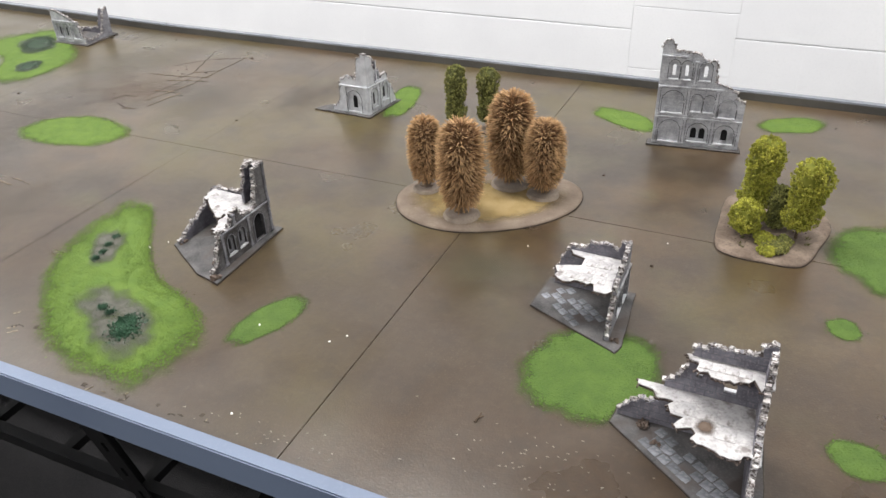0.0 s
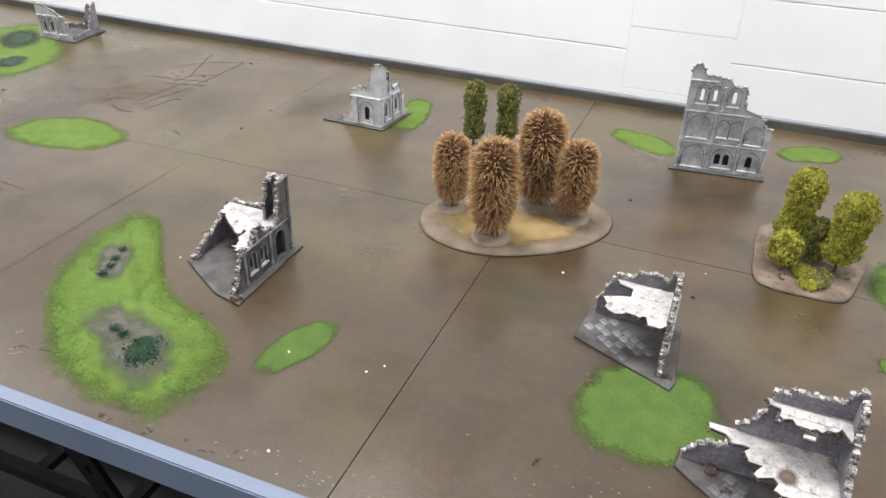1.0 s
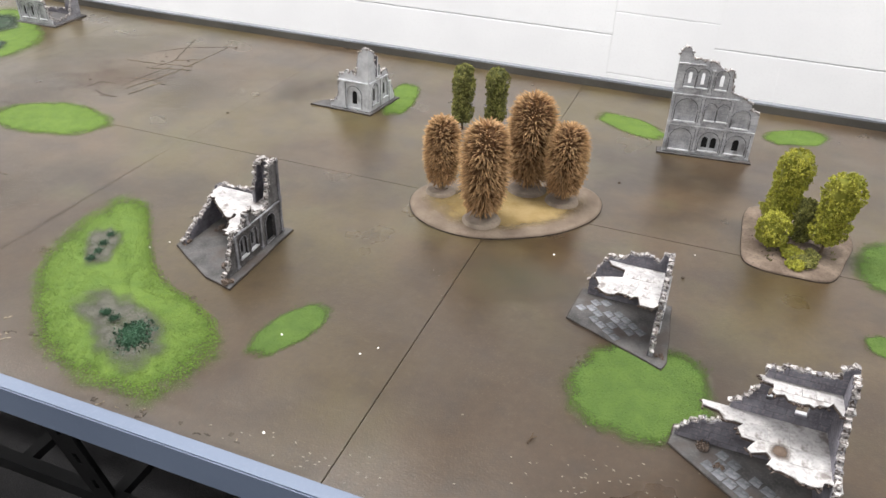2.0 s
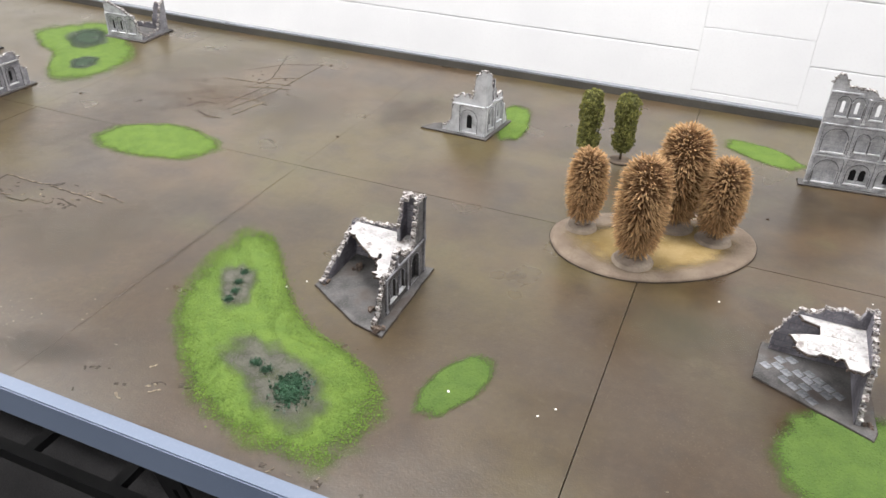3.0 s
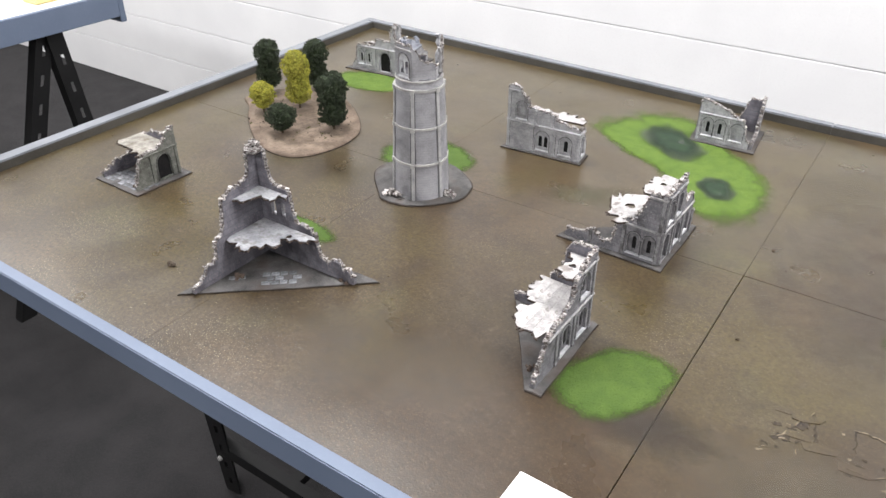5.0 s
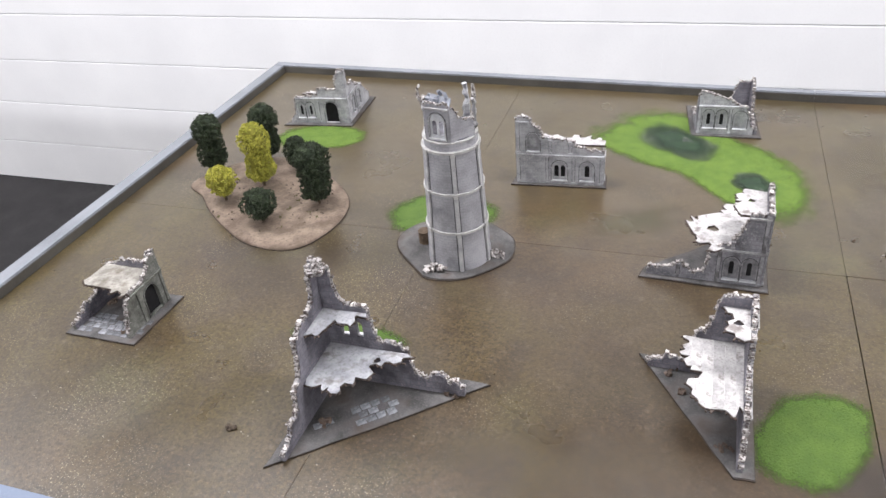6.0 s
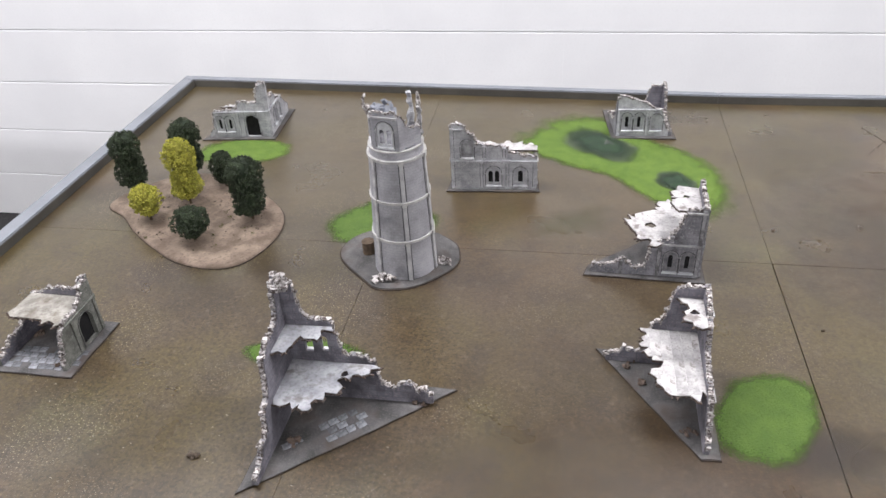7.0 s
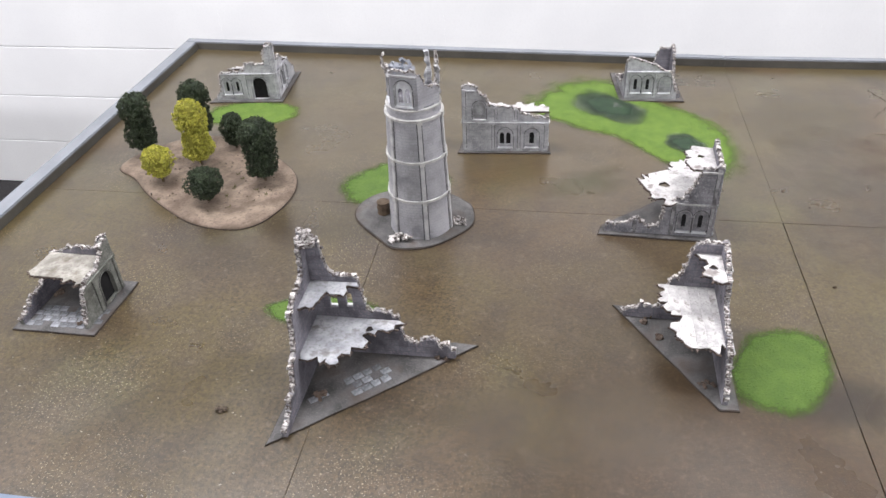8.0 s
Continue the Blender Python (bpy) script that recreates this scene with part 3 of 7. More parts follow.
            for s in (-1, 1):
                if 0.004 < u + s * 0.003 < length - 0.004:
                    box(lines, u + s * 0.0025 - 0.0004, u + s * 0.0025 + 0.0004, v0 + 0.0036, v1 - 0.003, -0.0004, 0.0003, m)
    if lines.verts:
        tagged(part("recess_wash", lines, WASH_SHADE, wall, "black wash and painted shade in the crevices of the mouldings"), kind="stuff")
    else:
        lines.free()
    bm, core = bmesh.new(), bmesh.new()
    for (u0, v0), (u1, v1) in zip(top, top[1:]):
        u, v, ln = (u0 + u1) / 2, (v0 + v1) / 2, math.hypot(u1 - u0, v1 - v0)
        slope = math.atan2(v1 - v0, u1 - u0)
        if ln > 0.001:
            q = m @ Matrix.Translation((u, v, -thick / 2)) @ Euler((0, 0, slope)).to_matrix().to_4x4()
            box(core, -ln / 2, ln / 2, -0.0012, 0.0002, -thick / 2 - 0.0002, thick / 2 + 0.0003, q, 0.0006, rng)
        for k in range(rng.choice((0, 0, 1, 1))):
            f = rng.uniform(0.1, 0.9)
            w, h, d2 = rng.uniform(0.0014, 0.0042), rng.uniform(0.0008, 0.0018), thick * rng.uniform(0.34, 0.56)
            side = rng.choice((-1, 0, 1)) * (thick / 2 - d2 * 0.8)
            q = m @ Matrix.Translation((u0 + (u1 - u0) * f, v0 + (v1 - v0) * f + rng.uniform(-0.0012, 0.0006), -thick / 2 + side)) @ Euler((rng.uniform(-0.15, 0.15), rng.uniform(-0.25, 0.25), (slope if abs(slope) < 0.5 else 0.0) + rng.uniform(-0.12, 0.12))).to_matrix().to_4x4()
            box(bm, -w, w, -h, h, -d2, d2, q, 0.0007, rng)
    part("broken_core", core, CRUMBLE, wall, "pale crumbling top of the wall")
    tagged(part("broken_edge", bm, EDGE, wall, "pale broken stones along the top"), kind="stuff")
    return wall


def inside(poly, x, y):
    hit = False
    for (x0, y0), (x1, y1) in zip(poly, poly[1:] + poly[:1]):
        if (y0 > y) != (y1 > y) and x < x0 + (y - y0) * (x1 - x0) / (y1 - y0):
            hit = not hit
    return hit


def at_z(z):
    return Matrix.Translation((0, 0, z))


def ruin_floor(ruin, corners, broken, z, seed, plank=0.0, tile=0.0, along="y", gaps=(), face=None):
    """A broken upper floor. corners: its outline; broken: indices of the sides that are jagged."""
    rng = random.Random(seed)
    out = []
    for i, p in enumerate(corners):
        q = corners[(i + 1) % len(corners)]
        if i in broken:
            dx, dy = q[0] - p[0], q[1] - p[1]
            ln = math.hypot(dx, dy)
            n = max(3, round(ln / 0.0042))
            s = 0.0
            for k in range(n):
                if rng.random() < 0.5:
                    s = rng.choice((-0.009, -0.006, -0.003, 0.0, 0.0025, 0.006)) + rng.uniform(-0.0012, 0.0012)
                s = s if k else 0.0
                f = (k + rng.uniform(-0.3, 0.3) * (k > 0)) / n
                out.append((p[0] + dx * f - dy / ln * s, p[1] + dy * f + dx / ln * s))
        else:
            out.append(p)
    lost = []
    for gx, gy, gr in gaps:
        lost.append([(gx + gr * rng.uniform(0.6, 1.2) * math.cos(-k * 0.628), gy + gr * rng.uniform(0.5, 1.1) * math.sin(-k * 0.628)) for k in range(10)])
    bm = bmesh.new()
    prism(bm, at_z(z), out, lost, -0.0011, 0)
    floor = part("upper_floor", bm, face or PALE, ruin, "white drybrushed broken floor")
    cx, cy = sum(p[0] for p in out) / len(out), sum(p[1] for p in out) / len(out)
    bm = bmesh.new()
    prism(bm, at_z(z), [(cx + (x - cx) * 0.992, cy + (y - cy) * 0.992) for x, y in out], [[(x + (x - gx) * 0.1, y + (y - gy) * 0.1) for x, y in lp] for lp, (gx, gy, gr) in zip(lost, gaps)], -0.004, -0.0012)
    for x, y in out:
        if rng.random() < 0.85:
            q = Matrix.Translation((x, y, z - 0.0022)) @ Euler((0, rng.uniform(-0.3, 0.3), rng.uniform(0, 6.3))).to_matrix().to_4x4()
            e = rng.uniform(0.7, 1.7)
            box(bm, -0.0026, 0.003 * e, -0.0008, 0.0008, -0.0012, 0.0007, q, 0.0003, rng)
    part("floor_underside", bm, SPLINTER, floor, "dark splintered beams under the floor")
    xs, ys = [p[0] for p in out], [p[1] for p in out]
    if tile:
        me = box_mesh("floor_tile", tile * 0.975, tile * 0.975, 0.0007, PALE, 0.0003)
        y = min(ys) + tile / 2
        while y < max(ys):
            x = min(xs) + tile / 2
            while x < max(xs):
                if all(inside(out, x + a * tile * 0.5, y + b * tile * 0.5) for a in (-1, 1) for b in (-1, 1)) and all(math.hypot(x - gx, y - gy) > gr * 1.2 + tile * 0.55 for gx, gy, gr in gaps):
                    piece("floor_tile", me, (x, y, z + rng.uniform(-0.0002, 0.0001)), floor)
                x += tile
            y += tile
    if plank:
        lo, hi = (min(xs), max(xs)) if along == "y" else (min(ys), max(ys))
        v = lo + plank / 2
        while v < hi:
            cells = []
            a0, a1 = (min(ys), max(ys)) if along == "y" else (min(xs), max(xs))
            n = 60
            run = None
            for k in range(n + 1):
                a = a0 + (a1 - a0) * k / n
                ok = all(inside(out, *((v + s * plank * 0.48, a) if along == "y" else (a, v + s * plank * 0.48))) for s in (-1, 0, 1)) and all(math.hypot((v if along == "y" else a) - gx, (a if along == "y" else v) - gy) > gr * 1.2 + plank * 0.5 for gx, gy, gr in gaps)
                if ok and run is None:
                    run = a
                if run is not None and (not ok or k == n):
                    if a - run > plank * 0.8:
                        cells.append((run, a - (a1 - a0) / n))
                    run = None
            for r0, r1 in cells:
                ln = r1 - r0
                if ln <= 0.002:
                    continue
                me = box_mesh("plank", *((plank * 0.94, ln) if along == "y" else (ln, plank * 0.94)), 0.0004, PALE, 0.0002)
                at = (v, (r0 + r1) / 2, z) if along == "y" else ((r0 + r1) / 2, v, z)
                piece("plank", me, at, floor)
            v += plank
    return floor


def edge_points(a, b, rng):
    """A nearly straight side, cut by hand."""
    n = max(2, round(math.hypot(b[0] - a[0], b[1] - a[1]) / 0.02))
    return [(a[0] + (b[0] - a[0]) * k / n + (rng.uniform(-0.0007, 0.0007) if k else 0), a[1] + (b[1] - a[1]) * k / n + (rng.uniform(-0.0007, 0.0007) if k else 0)) for k in range(n)]


def ruin_base(ruin, pts, seed, paving=(), cell=0.011, turn=0.0, rubble=()):
    """The model's thin base plate with bevelled sides, paving stones in some places, and rubble."""
    rng = random.Random(seed)
    bm = bmesh.new()
    out = [p for i, a in enumerate(pts) for p in edge_points(a, pts[(i + 1) % len(pts)], rng)]
    cx, cy = sum(p[0] for p in out) / len(out), sum(p[1] for p in out) / len(out)
    prism(bm, at_z(0), [(cx + (x - cx) * 0.985, cy + (y - cy) * 0.988) for x, y in out], [], 0.0016, 0.003)
    base = part("base", bm, BASE, ruin, "grey painted base plate")
    bm = bmesh.new()
    prism(bm, at_z(0), out, [], 0.0002, 0.0017)
    part("cut_edge", bm, UNDEREDGE, base, "dark brown edge with the contact shade painted in")
    meshes = [box_mesh("paving_stone", cell * rng.uniform(0.86, 0.98), cell * rng.uniform(0.74, 0.84), 0.0011, SLAB, 0.0004, rng, 0.0006) for _ in range(6)]
    c, s = math.cos(turn), math.sin(turn)
    for px, py, nx, ny in paving:
        for i in range(nx):
            for j in range(ny):
                if rng.random() < 0.1:
                    continue
                a, b = (i - (nx - 1) / 2 + 0.5 * (j % 2)) * cell, (j - (ny - 1) / 2) * cell * 0.86
                x, y = px + a * c - b * s, py + a * s + b * c
                if inside(out, x, y):
                    piece("paving_stone", rng.choice(meshes), (x, y, 0.0023), base, turn + rng.uniform(-0.05, 0.05))
    for x, y, r in rubble:
        bm = bmesh.new()
        for k in range(9):
            q = Matrix.Translation((x + rng.gauss(0, r * 0.45), y + rng.gauss(0, r * 0.45), 0.003 + rng.uniform(0, r * 0.4))) @ Euler([rng.uniform(0, 3) for _ in range(3)]).to_matrix().to_4x4()
            e = r * rng.uniform(0.2, 0.5)
            box(bm, -e, e, -e * 0.7, e * 0.7, -e * 0.5, e * 0.5, q, e * 0.2, rng)
        tagged(part("rubble", bm, RUST, base, "small heap of brown rubble"), kind="stuff")
    return base


def rounded(ctrl, n=10):
    """A smooth closed outline through a few points."""
    out, m = [], len(ctrl)
    for i in range(m):
        p0, p1, p2, p3 = (Vector((*ctrl[(i + k) % m], 0)) for k in (-1, 0, 1, 2))
        for k in range(n):
            t = k / n
            v = 0.5 * (2 * p1 + (p2 - p0) * t + (2 * p0 - 5 * p1 + 4 * p2 - p3) * t * t + (3 * p1 - p0 - 3 * p2 + p3) * t ** 3)
            out.append((v.x, v.y))
    return out



# ---- room ----
bm = bmesh.new()
box(bm, -8.0, 8.0, -8.0, WALL_Y + 0.2, FLOOR - 0.1, FLOOR)
tagged(part("floor", bm, CARPET), "charcoal grey short-pile carpet floor", "floor", kind="structure")
# unseen ceiling and walls, their grey chosen to hold back bounced light
bm = bmesh.new()
box(bm, -8.0, 8.0, -8.0, WALL_Y + 0.2, CEIL, CEIL + 0.1)
tagged(part("ceiling", bm, GREYWALL), "unseen ceiling, grey to limit bounced light", "ceiling", kind="structure")
for nm, bx in (("wall_west", (-8.1, -8.0, -8.0, WALL_Y + 0.2)), ("wall_east", (8.0, 8.1, -8.0, WALL_Y + 0.2)), ("wall_south", (-8.0, 8.0, -8.1, -8.0))):
    bm = bmesh.new()
    box(bm, *bx, FLOOR, CEIL)
    tagged(part(nm, bm, GREYWALL), "unseen wall, grey to limit bounced light", "wall", kind="structure")

# block wall behind the table, in courses of 212 mm
bm = bmesh.new()
box(bm, -8.0, 8.0, WALL_Y + 0.006, WALL_Y + 0.2, FLOOR, CEIL)
wall_north = tagged(part("wall_north", bm, BLOCK), "white painted concrete block wall", "wall", kind="structure")
ORIGIN[wall_north.name] = Vector((0, 0, 0))


def block_mesh(w, h):
    bm = bmesh.new()
    box(bm, -w / 2, w / 2, 0, 0.01, 0, h)
    bmesh.ops.bevel(bm, geom=[e for e in bm.edges if all(v.co.y < 0.001 for v in e.verts) and abs(e.verts[0].co.x - e.verts[1].co.x) > 0.01], offset=0.0018, segments=2, affect="EDGES")
    me = bpy.data.meshes.new("block")
    bm.to_mesh(me)
    bm.free()
    me.materials.append(BLOCK)
    return me


COURSE = 0.212
full = block_mesh(0.4239, COURSE - 0.0028)
pier_w = 0.341
pier = block_mesh(pier_w - 0.0012, COURSE - 0.0006)
for row in range(7):
    z = FLOOR + row * COURSE + 0.0017
    piece("block", pier, (1.3015, WALL_Y, FLOOR + row * COURSE + 0.08), wall_north)
    x = 1.131 - 0.212 - (0.212 if row % 2 else 0.0)
    if row % 2:
        half_me = block_mesh(0.2119, COURSE - 0.0028)
        piece("block", half_me, (1.131 - 0.106, WALL_Y, z), wall_north)
        piece("block", half_me, (1.472 + 0.106, WALL_Y, z), wall_north)
    while x > -5.6:
        piece("block", full, (x, WALL_Y, z), wall_north)
        x -= 0.424
    x = 1.472 + 0.212 + (0.212 if row % 2 else 0.0)
    while x < 3.4:
        piece("block", full, (x, WALL_Y, z), wall_north)
        x += 0.424

# ceiling panels, the place's light
lamp_body = None
for ix in range(5):
    for y in (-3.3, 0.12):
        x = -5.6 + ix * 2.1
        light = bpy.data.lights.new("ceiling_lamp", "AREA")
        light.shape, light.size, light.size_y = "RECTANGLE", 1.2, 0.5
        light.energy, light.color = LAMP, (1.0, 0.985, 0.97)
        lo = new("ceiling_lamp", light)
        lo.location = (x, y, CEIL - 0.035)
        if lamp_body is None:
            lamp_body = thing("ceiling_light", (x, y, CEIL), "white rectangular ceiling light panel", "ceiling light", "ceiling lights")
            bm = bmesh.new()
            for a, b, c, d in ((-0.63, 0.63, -0.28, -0.255), (-0.63, 0.63, 0.255, 0.28), (-0.63, -0.605, -0.255, 0.255), (0.605, 0.63, -0.255, 0.255)):
                box(bm, x + a, x + b, y + c, y + d, CEIL - 0.04, CEIL)
            part("frame", bm, PLASTER, lamp_body)
        else:
            copy_thing(lamp_body, Matrix.Translation((x, y, CEIL)))

# ---- trestle tables ----
X0, X1, Y0, Y1 = -1.24, 2.44, -0.614, 0.612      # inside of the rim


def slotted_leg(name, parent, a, b, across):
    """A leg of slotted steel angle: two flanges, with a row of slots through the wide one."""
    a, b = Vector(a), Vector(b)
    up = (b - a)
    ln = up.length
    up.normalize()
    side = Vector(across)
    out = up.cross(side).normalized()
    m = Matrix(((side.x, up.x, out.x, a.x), (side.y, up.y, out.y, a.y), (side.z, up.z, out.z, a.z), (0, 0, 0, 1)))
    bm = bmesh.new()
    slots = []
    v = 0.06
    while v < ln - 0.06:
        slots.append([(-0.006, v), (-0.006, v + 0.035), (0.006, v + 0.035), (0.006, v)])
        v += 0.095
    prism(bm, m, [(-0.027, 0), (0.027, 0), (0.027, ln), (-0.027, ln)], slots, 0, 0.003)
    box(bm, -0.03, -0.027, 0, ln, 0, 0.04, m)
    return part(name, bm, BLACK, parent)


def trestle(x, y0, y1, top):
    t = thing("trestle", (x, (y0 + y1) / 2, FLOOR), "black slotted-steel folding trestle under the table", "trestle", "trestles")
    for y in (y0, y1):
        for s in (-1, 1):
            slotted_leg("leg", t, (x, y + s * 0.27, FLOOR), (x, y + s * 0.035, top - 0.05), (0, 1, 0))
    bm = bmesh.new()
    box(bm, x - 0.025, x + 0.025, y0 - 0.04, y1 + 0.04, top - 0.05, top)
    part("top_rail", bm, BLACK, t)
    bm = bmesh.new()
    box(bm, x - 0.02, x + 0.02, y0 - 0.1, y1 + 0.1, FLOOR + 0.25, FLOOR + 0.28)
    part("cross_bar", bm, BLACK, t)


def rim_side(name, parent, x0, x1, y0, y1, z0, z1, mat=None):
    bm = bmesh.new()
    box(bm, x0, x1, y0, y1, z0, z1)
    bmesh.ops.bevel(bm, geom=bm.edges[:], offset=0.0015, segments=2, affect="EDGES")
    return part(name, bm, mat or RIM, parent)


def far_edge(x):
    """The far rim bends outwards towards the table's west end."""
    return Y1 + max(0.0, -x) * 0.04


table = thing("gaming_table", (0.6, 0, -0.02), "long gaming table with blue-grey painted raised rim", "table")
RW, RT, RB = 0.018, 0.019, -0.021
WEST = 0.03              # width of the west rim
rim_side("rim", table, X0 - WEST, X1 + RW, Y0 - RW, Y0, RB, RT)
rim_side("rim", table, 0.0004, X1 + RW, Y1, Y1 + RW, RB, RT, RIM_DULL)
xw = X0 - WEST
bm = bmesh.new()
prism(bm, at_z(0), [(xw, far_edge(xw)), (0.0, Y1), (0.0, Y1 + RW), (xw, far_edge(xw) + RW + 0.004)], [], RB, RT)
bmesh.ops.bevel(bm, geom=bm.edges[:], offset=0.0015, segments=2, affect="EDGES")
part("rim", bm, RIM_DULL, table)
rim_side("rim", table, xw, X0, Y0, far_edge(X0) - 0.0003, RB, RT, RIM_DULL)
rim_side("rim", table, X1, X1 + RW, Y0, Y1, RB, RT)
for pts in ([(0.0, Y1 - 0.0016), (X1, Y1 - 0.0016), (X1, Y1 - 0.0002), (0.0, Y1 - 0.0002)],
            [(X0 + 0.002, far_edge(X0) - 0.0018), (-0.0004, Y1 - 0.0016), (-0.0004, Y1 - 0.0002), (X0 + 0.002, far_edge(X0) - 0.0004)],
            [(X0 + 0.0002, Y0), (X0 + 0.0016, Y0), (X0 + 0.0016, far_edge(X0) - 0.002), (X0 + 0.0002, far_edge(X0) - 0.002)]):
    bm = bmesh.new()
    prism(bm, at_z(0), pts, [], 0.0002, RT - 0.003)
    part("inner_strip", bm, RIM_INNER, table, "earth-brown sprayed inner side of the rim")
bm = bmesh.new()
box(bm, X0, X1, Y0, Y1, -0.024, -0.012)
part("table_panel", bm, BLACK, table)
for y in (-0.46, -0.06, 0.4):
    bm = bmesh.new()
    box(bm, X0 + 0.05, X1 - 0.05, y - 0.02, y + 0.02, -0.105, -0.06)
    part("long_beam", bm, BLACK, table)
x = X0 + 0.12
while x < X1:
    bm = bmesh.new()
    box(bm, x - 0.013, x + 0.013, Y0 + 0.02, Y1 - 0.02, -0.06, -0.036)
    part("cross_beam", bm, BLACK, table)
    x += 0.3
for x in (-0.57, 0.66, 1.9):
    trestle(x, 0.2, 0.36, -0.105)
fr = thing("support_frame", (0.6, -0.2, -0.8), "black steel ladder frame standing under the table", "frame")
for y in (-0.247, 0.014):
    bm = bmesh.new()
    box(bm, -1.02, X1 - 0.1, y - 0.014, y + 0.014, -0.786, -0.752)
    part("long_bar", bm, BLACK, fr)
x = -0.8
while x < X1 - 0.15:
    bm = bmesh.new()
    box(bm, x - 0.014, x + 0.014, -0.232, -0.001, -0.78, -0.757)
    part("cross_bar", bm, BLACK, fr)
    x += 0.255
for top, foot in (((-0.85, -0.39, -0.106), (-1.075, -0.215, FLOOR)), ((0.48, -0.41, -0.106), (0.515, -0.225, FLOOR)), ((2.0, -0.41, -0.106), (2.1, -0.225, FLOOR)), ((-0.85, 0.19, -0.106), (-1.075, 0.035, FLOOR)), ((2.0, 0.19, -0.106), (2.1, 0.035, FLOOR))):
    leg = slotted_leg("leg", fr, foot, top, (0.96, 0.0, 0.26))
    f = 0.22
    at = [foot[k] + (top[k] - foot[k]) * f for k in range(3)]
    bm = bmesh.new()
    bmesh.ops.create_cone(bm, cap_ends=True, segments=10, radius1=0.007, radius2=0.006, depth=0.006, matrix=Matrix.Translation((at[0] - 0.01, at[1] - 0.006, at[2])) @ Euler((math.pi / 2, 0, 0)).to_matrix().to_4x4())
    part("bolt", bm, TRIMSTONE, leg, "pale steel bolt")

# terrain boards: two rows of square boards, butted with a fine dark joint
XS = (X0, -0.61, 0.0, 0.61, 1.22, 1.83, X1)
GAP = (0.0003, 0.00025, 0.0006, 0.00012, 0.00055, 0.0003, 0.0003)
BOARDS = []
for i in range(6):
    for y0, y1 in ((Y0, 0.0), (0.0, Y1)):
        t = thing("terrain_board", ((XS[i] + XS[i + 1]) / 2, (y0 + y1) / 2, -0.012), "square textured terrain board sprayed in earth browns", "terrain board", "terrain boards")
        bm = bmesh.new()
        g = (0.0003, 0.0003, 0.0005, 0.0005, 0.0006, 0.0006)[i]
        wide = [GAP[k] * ((1.15 if y0 < -0.1 else 0.35) if k == 2 else 1.0) for k in (i, i + 1)]
        box(bm, XS[i] + wide[0], XS[i + 1] - wide[1], y0 + g * (y0 == 0), y1 - g * (y1 == 0), -0.012, 0.0)
        for v in bm.verts:
            if v.co.y > 0.5:
                v.co.y = far_edge(v.co.x)
        bmesh.ops.bevel(bm, geom=[e for e in bm.edges if all(v.co.z > -0.001 for v in e.verts)], offset=0.00015, segments=1, affect="EDGES")
        part("board", bm, EARTH, t)
        BOARDS.append((XS[i], XS[i + 1], y0, y1, t))

# the neighbouring table
NX, NY = -2.18, 0.5       # its corner
t2 = thing("gaming_table", (NX - 0.6, NY - 0.8, -0.05), "neighbouring gaming table with blue-grey rim and pale sheet", "table")
rim_side("rim", t2, NX - 0.022, NX, NY - 1.6, NY - 0.022, -0.075, 0.0)
rim_side("rim", t2, NX - 1.22, NX, NY - 0.022, NY, -0.095, 0.0)
rim_side("rim", t2, NX - 1.242, NX - 1.22, NY - 1.6, NY, -0.075, 0.0)
rim_side("rim", t2, NX - 1.22, NX - 0.022, NY - 1.622, NY - 1.6, -0.075, 0.0)
bm = bmesh.new()
box(bm, NX - 1.22, NX - 0.022, NY - 1.6, NY - 0.022, -0.04, -0.02)
part("table_panel", bm, BLACK, t2)
bm = bmesh.new()
box(bm, NX - 1.2, NX - 0.03, NY - 1.59, NY - 0.03, -0.0195, -0.017)
sheet = part("paper_sheet", bm, CREAM)
tagged(sheet, "cream white sheet covering the neighbouring table", "sheet")
bm = bmesh.new()
box(bm, NX - 0.22, NX - 0.14, NY - 0.22, NY - 0.12, -0.0165, 0.03)
bmesh.ops.bevel(bm, geom=bm.edges[:], offset=0.004, segments=2, affect="EDGES")
tagged(part("cardboard_box", bm, YELLOW), "small pale yellow box on the neighbouring table", "box")
a_frame = thing("trestle", (NX - 0.06, NY - 0.3, FLOOR), "black slotted-steel folding trestle under the table", "trestle", "trestles")
slotted_leg("leg", a_frame, (NX - 0.05, NY - 0.16, FLOOR), (NX - 0.05, NY - 0.235, -0.085), (0, 1, 0))
slotted_leg("leg", a_frame, (NX - 0.06, NY - 0.6, FLOOR), (NX - 0.06, NY - 0.26, -0.085), (0, 1, 0))
bm = bmesh.new()
box(bm, NX - 0.08, NX - 0.03, NY - 0.3, NY - 0.2, -0.084, -0.041)
part("top_rail", bm, BLACK, a_frame)
trestle(NX - 1.0, NY - 1.2, NY - 0.6, -0.05)


# ---- number card ----
card = thing("number_card", (-0.0435, -0.5555, 0), "white card with a black table number", "card")
bm = bmesh.new()
m = Matrix.Translation((-0.0435, -0.5555, 0.0002)) @ Euler((0, 0, -0.01)).to_matrix().to_4x4()
box(bm, -0.0475, 0.0475, -0.045, 0.045, 0, 0.0022, m)
bmesh.ops.bevel(bm, geom=bm.edges[:], offset=0.0008, segments=2, affect="EDGES")
part("sheet", bm, CARD, card)


